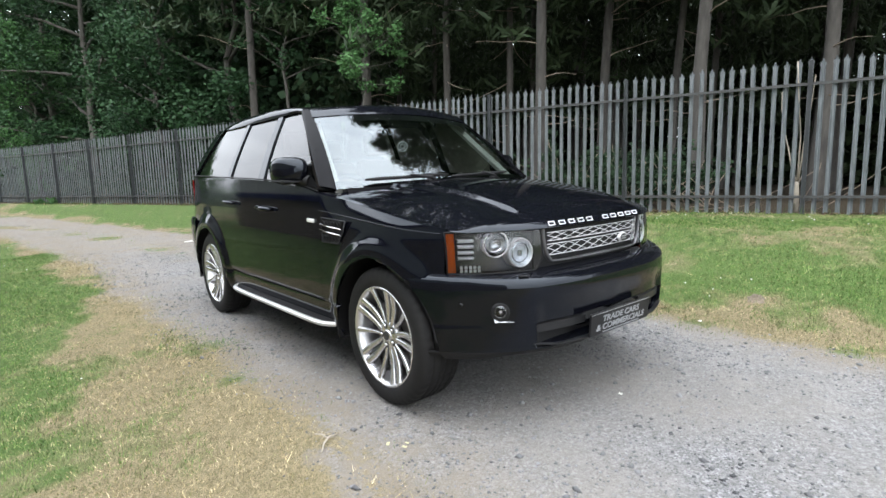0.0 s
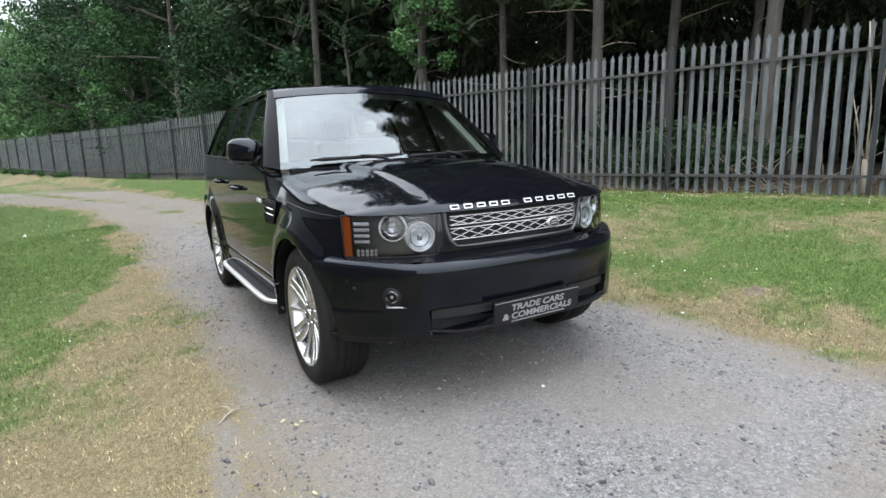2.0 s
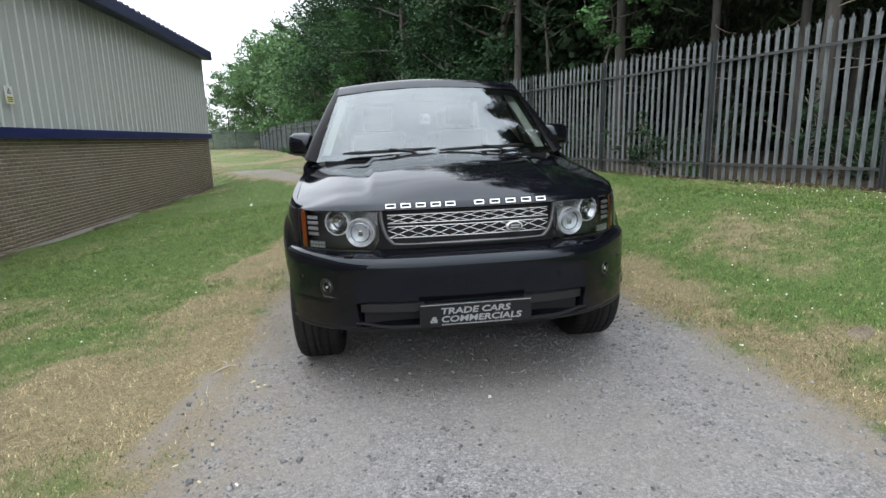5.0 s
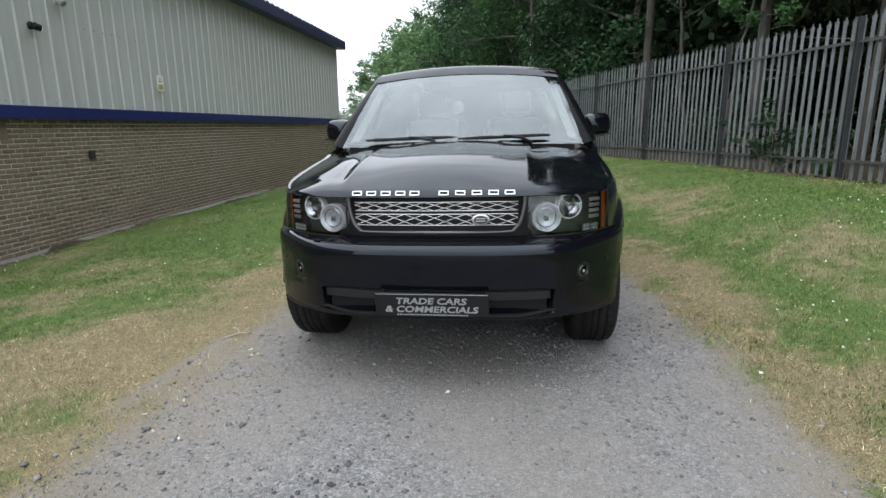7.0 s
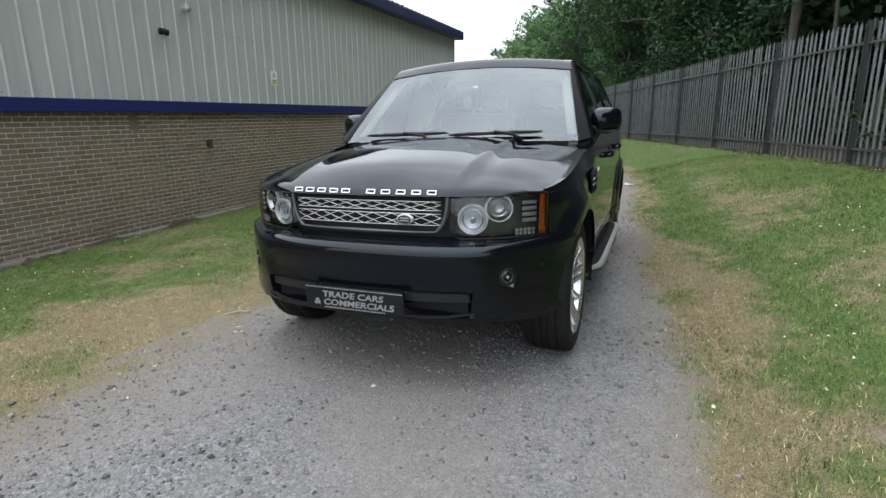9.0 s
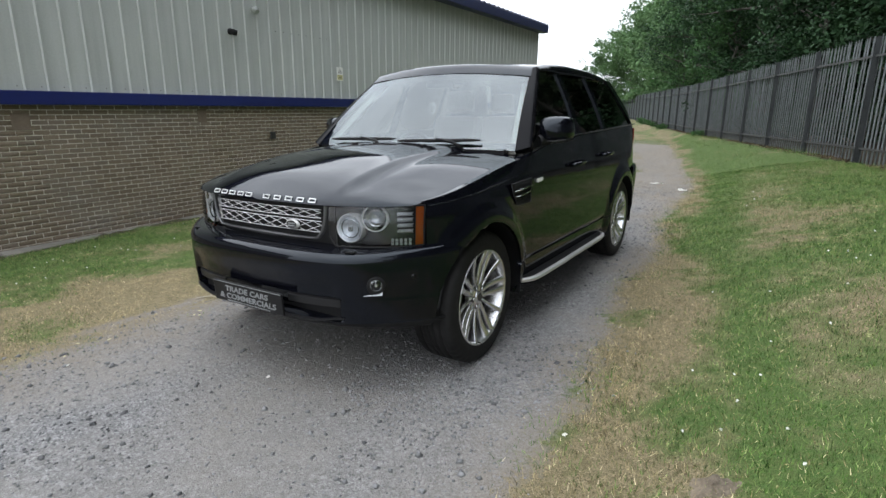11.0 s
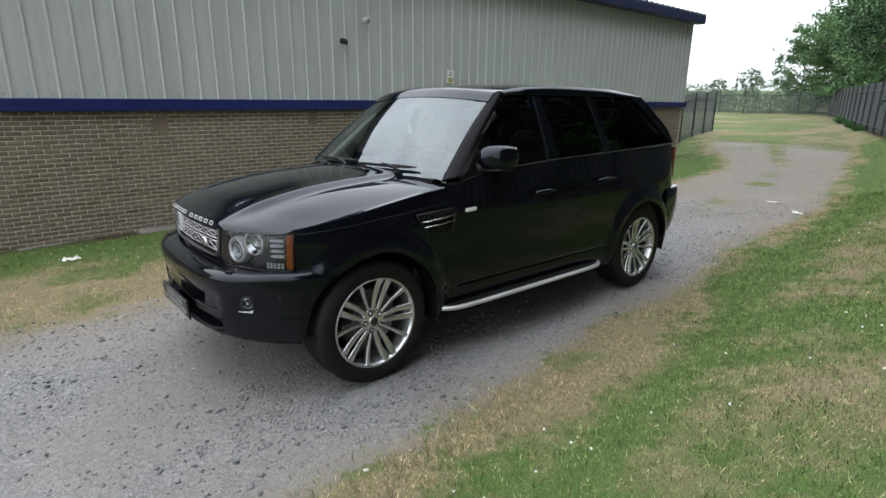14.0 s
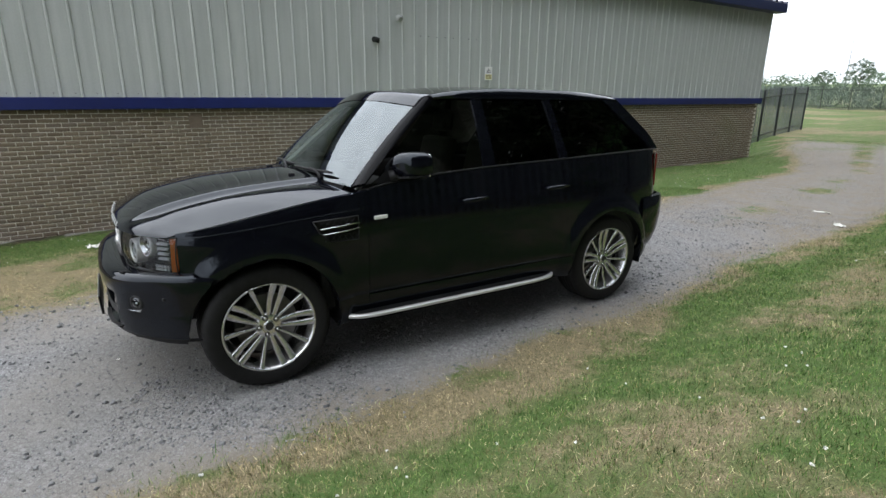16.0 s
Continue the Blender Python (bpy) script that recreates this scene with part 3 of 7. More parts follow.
def make_ground():
    xs = spaced([(-700, -60, 80), (-60, -14, 4), (-14, -6, 0.8), (-6, -4, 0.14), (-4, 5, 0.07), (5, 8, 0.14), (8, 20, 0.8), (20, 80, 5), (80, 700, 80)])
    ys = spaced([(-500, -60, 80), (-60, -8, 4), (-8, -4, 0.3), (-4, 6, 0.07), (6, 12, 0.14), (12, 30, 0.4), (30, 70, 1.5), (70, 200, 8), (200, 900, 80)])
    X, Y = np.meshgrid(xs, ys)
    x, y = X.ravel(), Y.ravel()
    road = road_mask(x, y)
    z = ground_z(x, y) + ground_bumps(x, y, road)
    me = mesh_from("ground", np.stack([x, y, z], -1), grid_faces(len(ys), len(xs)), M_GROUND, True)
    attribute(me, "road", road)
    attribute(me, "dry", dry_mask(x, y))
    edge = np.minimum(road_r(y) - x, x - road_l(y)) + (fbm(x, y, 1.3, 33) - 0.5) * 0.4
    attribute(me, "soil", np.clip(np.exp(-(edge / np.where(x < 0, 0.5, 0.3)) ** 2) * 1.0 + 0.5 * smooth01(0.55, 0.75, fbm(x, y, 0.8, 34)) + 0.8 * smooth01(3.5, 10, y), 0, 1))
    wood = smooth01(-0.45, -0.05, x - fence_x(y) + (fbm(x, y, 2.0, 51) - 0.5) * 0.35) * (y < FAR_Y)
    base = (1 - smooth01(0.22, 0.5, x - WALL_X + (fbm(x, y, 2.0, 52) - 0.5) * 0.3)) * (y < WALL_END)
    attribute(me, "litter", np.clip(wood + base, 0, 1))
    ob = new("ground", me)
    tagged(ob, "mown grass with parched patches and a grey gravel track", "ground", kind="structure")


make_ground()


def scatter_blades(name, label, x0, x1, y0, y1, count, h0, h1, seed, keep):
    """Short blades of mown turf as one object."""
    rs = np.random.RandomState(seed)
    x, y = rs.uniform(x0, x1, count), rs.uniform(y0, y1, count)
    road = road_mask(x, y)
    ok = (rs.rand(count) > road * 1.02 + 0.02) & keep(x, y)
    x, y, road = x[ok], y[ok], road[ok]
    n = len(x)
    dry = dry_mask(x, y)
    isdry = np.clip((0.15 + 0.95 * dry + (fbm(x, y, 3.0, 61) - 0.5) * 0.5 - rs.rand(n)) * 3 + 0.5, 0, 1)
    thin = rs.rand(n) > isdry * 0.1
    x, y, road, isdry = x[thin], y[thin], road[thin], isdry[thin]
    n = len(x)
    z = ground_z(x, y) + ground_bumps(x, y, road) - 0.004
    h = rs.uniform(h0, h1, n) * (0.55 + 0.9 * fbm(x, y, 1.7, 62)) * (1 - 0.25 * isdry)
    a, lean = rs.uniform(0, 2 * math.pi, n), rs.uniform(0.2, 0.95, n) + isdry * 0.4
    w = rs.uniform(0.0011, 0.0023, n) * (1 - 0.1 * isdry)
    dx, dy = np.cos(a), np.sin(a)
    base = np.stack([x, y, z], -1)
    side = np.stack([-dy * w, dx * w, 0 * w], -1)
    tip = base + np.stack([dx * h * lean, dy * h * lean, h * (1.0 - 0.25 * np.minimum(lean, 1.6))], -1)
    v = np.stack([base - side, base + side, tip], 1).reshape(-1, 3)
    f = np.arange(n * 3).reshape(-1, 3)
    me = mesh_from(name, v, f, M_BLADE)
    attribute(me, "dry", np.repeat(isdry, 3))
    return tagged(new(name, me), label, "grass", kind="stuff")


def scatter_stones(name, label, x0, x1, y0, y1, count, s0, s1, seed, power=3.0, keep=None):
    """Loose angular stones as one object."""
    rs = np.random.RandomState(seed)
    x, y = rs.uniform(x0, x1, count), rs.uniform(y0, y1, count)
    ok = rs.rand(count) < road_mask(x, y) * (0.25 + 1.3 * fbm(x, y, 1.2, 71) ** 1.5) + 0.0
    if keep is not None:
        ok &= keep(x, y)
    x, y = x[ok], y[ok]
    n = len(x)
    s = s0 + (s1 - s0) * rs.rand(n) ** power
    z = ground_z(x, y) + ground_bumps(x, y, np.ones(n)) + s * 0.12
    o = np.array([[1, 0, 0], [0, 1, 0], [-1, 0, 0], [0, -1, 0], [0, 0, 0.7], [0, 0, -0.7]], float)
    v = o[None] * (s[:, None, None] * rs.uniform(0.6, 1.25, (n, 6, 3))) + rs.normal(0, 0.12, (n, 6, 3)) * s[:, None, None]
    a = rs.uniform(0, 6.28, n)
    c, q = np.cos(a)[:, None], np.sin(a)[:, None]
    vx = v[..., 0] * c - v[..., 1] * q
    vy = v[..., 0] * q + v[..., 1] * c
    v = np.stack([vx + x[:, None], vy + y[:, None], v[..., 2] + z[:, None]], -1).reshape(-1, 3)
    t = np.array([[0, 1, 4], [1, 2, 4], [2, 3, 4], [3, 0, 4], [1, 0, 5], [2, 1, 5], [3, 2, 5], [0, 3, 5]])
    f = (np.arange(n)[:, None, None] * 6 + t[None]).reshape(-1, 3)
    me = mesh_from(name, v, f, M_STONE)
    return tagged(new(name, me), label, "gravel", kind="stuff")


# ---- the industrial building beside the track ----
BRICK_L, BRICK_H, JOINT = 0.191, 0.057, 0.0092
BAND_Z, BAND_H, EAVE_Z = 1.53, 0.18, 4.42
WALL_FROM = -9.0


def brick_mesh(length):
    bm = boxm(-0.012, 0.0, 0, length, 0, BRICK_H, bevel=0.0035, seg=1)
    me = bpy.data.meshes.new("brick")
    bm.to_mesh(me)
    bm.free()
    me.materials.append(M_BRICK)
    return me


def bricks_joined(places, material):
    """Many bricks as one mesh: (y, z, length) each."""
    p = np.array(places, float)
    y, z, L = p[:, 0], p[:, 1], p[:, 2]
    b = 0.004
    x0 = np.zeros(len(p))
    V = []
    for dx, e in ((-0.012, 0.0), (-0.003, 0.0), (0.0, b)):
        for sy, sz in ((0, 0), (1, 0), (1, 1), (0, 1)):
            V.append(np.stack([x0 + dx, y + np.where(sy, L - e, e), z + (BRICK_H - e if sz else e)], -1))
    V = np.stack(V, 1).reshape(-1, 3)
    q = []
    for k in (0, 4):
        for i in range(4):
            j = (i + 1) % 4
            q.append([k + i, k + j, k + 4 + j, k + 4 + i])
    q.append([8, 9, 10, 11])
    F = (np.arange(len(p))[:, None, None] * 12 + np.array(q)[None]).reshape(-1, 4)
    return mesh_from("bricks", V, F, material)


def cladding(y0, y1, z0, z1, pitch=0.2772):
    """Trapezoidal metal sheet: one profile, run upwards."""
    pts = []
    y = y0
    while y < y1:
        for dy, dx in ((0, 0), (pitch * 0.80, 0), (pitch * 0.86, 0.020), (pitch * 0.93, 0.020), (pitch * 0.96, 0)):
            if y + dy <= y1:
                pts.append((dx, y + dy))
        y += pitch
    pts.append((0, y1))
    rows = [[(dx, y, z) for dx, y in pts] for z in np.linspace(z0, z1, 3)]
    bm = loft(rows, thick=0.003)
    for f in bm.faces:
        f.smooth = False
    return bm


def building():
    tilt = pose(WALL_X, 0, 0, -1.2, 0, 0)
    b = thing("industrial_building", "long industrial building with buff brick base and pale grey metal cladding", "building", at=tilt)
    L0, L1, top = WALL_FROM, WALL_END, BAND_Z - BAND_H + 0.005
    deep = 14.0
    core = part("wall_core", boxm(-deep, -0.012, L0, L1 - 0.012, -1.5, top, bevel=0), M_MORTAR, b, "mortar bed behind the bricks")
    part("upper_wall_core", boxm(-deep, -0.02, L0, L1 - 0.02, BAND_Z - 0.02, EAVE_Z - 0.05), M_GREY, b)
    part("cladding_sheet", cladding(L0 - 0.04, L1 + 0.02, BAND_Z - 0.01, EAVE_Z - 0.1), M_CLAD, b, "pale grey box-profile metal sheet")
    # the end wall's sheet, turned round the corner
    end = cladding(0, deep, BAND_Z - 0.01, EAVE_Z - 0.1)
    part("end_cladding_sheet", end, M_CLAD, b, at=pose(-deep, L1, 0, 0, 0, -90) @ pose(0, 0, 0))
    band = bmesh.new()
    box(band, -0.02, 0.085, L0, L1 + 0.09, BAND_Z - BAND_H, BAND_Z, bevel=0.008)
    box(band, -deep, -0.02, L1 - 0.02, L1 + 0.085, BAND_Z - BAND_H, BAND_Z, bevel=0.008)
    part("blue_flashing", band, M_BLUE, b, "dark blue pressed metal flashing band")
    # roof: low pitch, profiled sheet, navy verge and eaves trim
    ridge = 0.09
    over = 0.22
    rows = []
    prof = []
    y = L0
    while y < L1 + over:
        prof += [(y, 0.0), (y + 0.16, 0.0), (y + 0.2, 0.045), (y + 0.28, 0.045)]
        y += 0.333
    prof.append((L1 + over, 0))
    for x in (0.32, -deep / 2):
        rows.append([(x, yy, EAVE_Z + 0.02 + (0.32 - x) * ridge + h) for yy, h in prof])
    bm = loft(rows, thick=0.004)
    for f in bm.faces:
        f.smooth = False
    part("roof_sheet", bm, M_FASCIA, b, "navy profiled roof sheet")
    bm = boxm(0.0, 0.33, L0, L1 + over, EAVE_Z - 0.26, EAVE_Z + 0.012, bevel=0.015)
    part("eaves_fascia", bm, M_FASCIA, b, "navy metal eaves trim")
    sec = [[(x, y0, EAVE_Z + (0.32 - x) * ridge + dz) for y0, dz in ((L1, -0.24), (L1 + over, -0.24), (L1 + over, 0.02), (L1, 0.02))] for x in (0.3, -deep / 2)]
    bm = loft(sec, wrap=True)
    bmesh.ops.holes_fill(bm, edges=bm.edges)
    part("verge_trim", bm, M_FASCIA, b, smooth=False)
    # a footing of rough concrete along the wall
    k = L0
    rnd = random.Random(5)
    while k < L1:
        w = rnd.uniform(1.1, 1.9)
        base = float(wall_z(k + w / 2)) + math.tan(radians(1.2)) * (k + w / 2)
        part("footing_slab", boxm(-0.01, 0.24 + rnd.uniform(-0.05, 0.06), k, min(k + w - 0.01, L1 + 0.1), base - 0.3, base + 0.035 + rnd.uniform(-0.012, 0.012), bevel=0.02, seg=1), M_CONC, b)
        k += w
    # openings filled with brown render under the flashing
    vents = [(0.68, 0.215), (3.37, 0.16)]
    for y, w in vents:
        z = 1.225 + math.tan(radians(1.2)) * y
        part("vent_patch", boxm(-0.02, 0.007, y, y + w, z - 0.215, z + 0.0, bevel=0.004), M_BROWN, b, "brown rendered vent patch")
    part("vent_box", boxm(0, 0.05, 4.9, 5.0, 0.74, 0.87, bevel=0.006), M_BLACK, b, "small dark vent box on the bricks")
    # bolts across one stretch of the sheet
    head = lathe([(0.0, 0.008), (0.008, 0.007), (0.011, 0.0)], 8)
    me = bpy.data.meshes.new("bolt")
    head.to_mesh(me)
    head.free()
    me.materials.append(M_BLACK)
    for i in range(8):
        part("bolt", me, M_BLACK, b, at=pose(0.003, 5.2 + i * 0.2, 2.74))
    # fixings along the foot of the sheet
    for i in range(46):
        part("bolt", me, M_BLACK, b, at=pose(0.003, -3.34 + i * 0.2772, BAND_Z + 0.055) @ Matrix.Scale(0.7, 4))
    return b


def hatch_sign(b):
    """The warning notice: a triangle over lines too small to read."""
    s = thing("warning_sign", "white and yellow warning notice with a black triangle on the cladding", "sign", at=pose(WALL_X + 0.04, 6.87, 1.77, -1.2, 0, 0))
    part("panel", boxm(0, 0.004, 0, 0.2, 0, 0.28, bevel=0.001, seg=1), M_WHITE, s)
    part("yellow_field", boxm(0.004, 0.0055, 0.012, 0.188, 0.012, 0.12), M_YELLOW, s)
    tri = bmesh.new()
    for r, d, m in ((0.062, 0.0060, 0),):
        f = [tri.verts.new((d, 0.1 + r * math.sin(a), 0.19 + r * math.cos(a))) for a in (0, 2.094, 4.189)]
        tri.faces.new(f)
        bmesh.ops.solidify(tri, geom=tri.faces[:], thickness=0.0015)
    part("triangle", tri, M_BLACK, s, "black triangle")
    tri = bmesh.new()
    f = [tri.verts.new((0.0085, 0.1 + 0.04 * math.sin(a), 0.19 + 0.04 * math.cos(a))) for a in (0, 2.094, 4.189)]
    tri.faces.new(f)
    bmesh.ops.solidify(tri, geom=tri.faces[:], thickness=0.0015)
    part("triangle_field", tri, M_WHITE, s)
    for i in range(3):
        part("text_bar", boxm(0.0056, 0.0065, 0.03, 0.17, 0.03 + i * 0.03, 0.044 + i * 0.03), M_BLACK, s)


def wall_camera():
    c = thing("security_camera", "black security camera on a round bracket on the cladding", "camera", at=pose(WALL_X + 0.033, 4.2, 2.53, -1.2, 0, 0))
    part("base", lathe([(0.0, 0.03), (0.05, 0.03), (0.055, 0.0)], 20), M_TRIM, c)
    part("bracket", tube([(0.02, 0, 0), (0.06, 0, 0.0), (0.09, 0.02, -0.02)], 0.014, 8), M_TRIM, c)
    part("housing", tube([(0.05, -0.01, 0.015), (0.07, 0.02, -0.015), (0.10, 0.07, -0.03)], [0.046, 0.05, 0.046], 16), M_TRIM, c, "black camera body")
    part("front_glass", tube([(0.10, 0.07, -0.03), (0.103, 0.076, -0.031)], [0.044, 0.042], 16), M_WHITE, c, "white front ring")


def wall_lamp():
    c = thing("wall_lamp", "small white weathered lamp high on the cladding", "lamp", at=pose(WALL_X + 0.033, 4.73, 2.94, -1.2, 0, 0))
    part("base", boxm(0, 0.03, -0.05, 0.05, -0.05, 0.05, bevel=0.01), M_PALE, c)
    part("head", tube([(0.02, 0, 0), (0.05, 0.0, 0.01), (0.10, 0.0, -0.015), (0.13, 0.0, -0.04)], [0.03, 0.055, 0.06, 0.045], 14), M_PALE, c)


THE_BUILDING = building()
hatch_sign(THE_BUILDING)
wall_camera()
wall_lamp()


# ---- palisade fence ----
def pale_mesh(h=2.12, w=0.055):
    """A W-section pale with a split, pointed head."""
    d = 0.012
    xs = [(-w / 2, 0.0), (-w / 2 + 0.012, d), (-0.008, d * 0.35), (0.008, d * 0.35), (w / 2 - 0.012, d), (w / 2, 0.0)]
    levels = [(0.0, 1.0), (h * 0.5, 1.0), (h - 0.11, 1.0), (h - 0.075, 1.12), (h - 0.03, 0.42), (h, 0.05)]
    rows = [[(x * k, y, z) for x, y in xs] for z, k in levels]
    bm = loft(rows, thick=0.003)
    # the two outer points of the split head, bent outwards
    for q in (-1, 1):
        ear = [[(q * (w * k0), y, z), (q * (w * k1), y, z)] for z, k0, k1, y in ((h - 0.115, 0.24, 0.52, 0.004), (h - 0.08, 0.30, 0.64, 0.004), (h - 0.045, 0.60, 0.66, -0.004))]
        join(bm, loft(ear, thick=0.003, inside=(0, 1, h)))
    for f in bm.faces:
        f.smooth = False
    me = bpy.data.meshes.new("pale")
    bm.to_mesh(me)
    bm.free()
    me.materials.append(M_STEEL)
    return me


def mesh_of(bm, name, material):
    me = bpy.data.meshes.new(name)
    bm.to_mesh(me)
    bm.free()
    me.materials.append(material)
    return me


def post_shape():
    bm = bmesh.new()
    box(bm, -0.026, 0.026, -0.003, 0.003, 0, 2.16)
    box(bm, -0.026, -0.021, -0.04, -0.003, 0, 2.16)
    box(bm, 0.021, 0.026, -0.04, -0.003, 0, 2.16)
    box(bm, -0.026, -0.021, 0.003, 0.03, 0, 2.16)
    box(bm, 0.021, 0.026, 0.003, 0.03, 0, 2.16)
    return bm


def rail_shape(length):
    bm = bmesh.new()
    box(bm, 0.0, length, -0.006, 0.0, -0.018, 0.018)
    box(bm, 0.0, length, -0.04, -0.006, 0.012, 0.018)
    return bm


PALE = pale_mesh()
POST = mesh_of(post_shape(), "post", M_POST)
RAIL = mesh_of(rail_shape(BAY), "rail", M_RAIL_SHADE)


def fence_bay(ax, ay, bx, by, za, zb, rnd, pales=18):
    """One bay between two posts; its pales face the track."""
    yaw = math.degrees(math.atan2(by - ay, bx - ax))
    f = thing("palisade_fence_bay", "weathered grey galvanised steel palisade fence with pointed pales", "fence", "palisade fence", at=pose(ax, ay, za, 0, 0, yaw))
    drop = zb - za
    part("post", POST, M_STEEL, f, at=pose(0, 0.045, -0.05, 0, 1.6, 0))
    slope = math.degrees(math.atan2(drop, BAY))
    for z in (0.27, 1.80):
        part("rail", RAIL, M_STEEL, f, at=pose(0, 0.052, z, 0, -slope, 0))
    for i in range(pales):
        s = i * BAY / pales
        lean = rnd.gauss(0, 0.22)
        part("pale", PALE, M_STEEL, f, at=pose(s, -0.004, 0.02 + drop * s / BAY + rnd.gauss(0, 0.006), rnd.gauss(0, 0.2), lean + 1.6, 0) @ pose(0, 0, 0, 0, 0, rnd.gauss(0, 0.9) + 180) @ Matrix.Diagonal((1, 1, 1 + rnd.gauss(0, 0.004), 1)))


def fences():
    rnd = random.Random(11)
    p = lambda s: (FENCE_AT[0] + s * BAY * FENCE_DIR[0], FENCE_AT[1] + s * BAY * FENCE_DIR[1])
    for s in range(-6, 23):
        # the second of the pair lies nearer the viewer's end, so that the pales stand on the track's side
        (ax, ay), (bx, by) = p(s), p(s + 1)
        fence_bay(ax, ay, bx, by, float(ground_z(ax, ay)) - 0.02, float(ground_z(bx, by)) - 0.02, rnd)
    cx_, cy_ = p(23)
    step = BAY
    for k in range(11):
        ax, bx = cx_ - k * step, cx_ - (k + 1) * step
        ay, by = cy_ + k * 0.05, cy_ + (k + 1) * 0.05
        fence_bay(ax, ay, bx, by, float(ground_z(ax, ay)) - 0.05, float(ground_z(bx, by)) - 0.05, rnd)
    # the short run beside the far end of the building
    gx, gy, hx, hy = -8.0, 20.5, -10.1, 29.8
    n = 4
    for k in range(n):
        ax, ay = hx + (gx - hx) * k / n, hy + (gy - hy) * k / n
        d = math.hypot(gx - hx, gy - hy)
        bx, by = ax + (gx - hx) / d * BAY, ay + (gy - hy) / d * BAY
        fence_bay(ax, ay, bx, by, float(ground_z(ax, ay)) - 0.02, float(ground_z(bx, by)) - 0.02, rnd)


fences()


# ---- woods ----
def leaf_cloud(centres, radii, per, size, rs, flat=1.0, droop=0.0, narrow=0.55):
    """Leaves as folded rhombs, scattered through clumps; returns vertices and faces."""
    c = np.repeat(np.asarray(centres, float), per, 0)
    r = np.repeat(np.asarray(radii, float), per, 0)
    n = len(c)
    d = rs.normal(0, 1, (n, 3))
    d /= np.linalg.norm(d, axis=1)[:, None]
    p = c + d * r[:, None] * (rs.rand(n)[:, None] ** 0.45) * np.array([1, 1, flat])
    a = rs.normal(0, 1, (n, 3))
    a[:, 2] = a[:, 2] * 0.5 - droop
    a /= np.linalg.norm(a, axis=1)[:, None]
    u = np.cross(a, d + rs.normal(0, 0.5, (n, 3)))
    u /= np.linalg.norm(u, axis=1)[:, None] + 1e-6
    s = size * rs.uniform(0.6, 1.35, n)[:, None]
    v = np.stack([p - a * s * 0.5, p + u * s * narrow * 0.5, p + a * s * 0.5, p - u * s * narrow * 0.5], 1)
    return v.reshape(-1, 3), np.arange(n * 4).reshape(-1, 4)


def limb(p, d, length, r0, rs, bend=0.25, up=0.0, steps=5):
    pts, p, d = [Vector(p)], Vector(p), Vector(d).normalized()
    for i in range(steps):
        d = (d + Vector(rs.normal(0, bend, 3)) * 0.5 + Vector((0, 0, up))).normalized()
        p = p + d * length / steps
        pts.append(p.copy())
    return pts, [max(0.006, r0 * (1 - 0.85 * i / steps)) for i in range(steps + 1)]


def trunk_path(h, rs, wob):
    n = 9
    return [Vector((rs.normal(0, wob) * (i > 0), rs.normal(0, wob) * (i > 0), h * i / (n - 1))) for i in range(n)]


def conifer(seed, h, r, bare, label, snags=12, per=15, size=0.46):
    """A plantation conifer: straight bare stem with dead snags, drooping dark boughs above."""
    rs = np.random.RandomState(seed)
    t = thing("conifer_tree", label, "tree", "plantation conifers")
    path = trunk_path(h, rs, 0.05)
    rad = [r * (1.25 if i == 0 else 1.0) * (1 - 0.85 * i / 8) for i in range(9)]
    part("trunk", tube([path[0] + Vector((0, 0, -0.3))] + path, [r * 1.4] + rad, 12), M_BARK, t)
    for k in range(snags):
        z = rs.uniform(1.2, bare + 1.5)
        a = rs.uniform(0, 6.28)
        pts, rr = limb((0, 0, z), (math.cos(a), math.sin(a), rs.uniform(-0.25, 0.3)), rs.uniform(0.4, 2.0), 0.018, rs, 0.3)
        part("dead_branch", tube(pts, rr, 4), M_TWIG, t)
    cs, rr = [], []
    z = bare
    while z < h:
        reach = ((h - z) / (h - bare)) ** 0.7 * 2.4 + 0.5
        for k in range(9):
            a = rs.uniform(0, 6.28)
            for f in (0.35, 0.65, 0.95):
                q = reach * f * rs.uniform(0.75, 1.15)
                cs.append((math.cos(a) * q, math.sin(a) * q, z - q * 0.28 + rs.normal(0, 0.12)))
                rr.append(0.42 + 0.14 * rs.rand())
        z += 0.8
    v, f = leaf_cloud(cs, rr, per, size, rs, 0.45, 1.0, 0.17)
    part("crown", mesh_from("crown", v, f, M_NEEDLE), M_NEEDLE, t, "dark drooping needles")
    return t


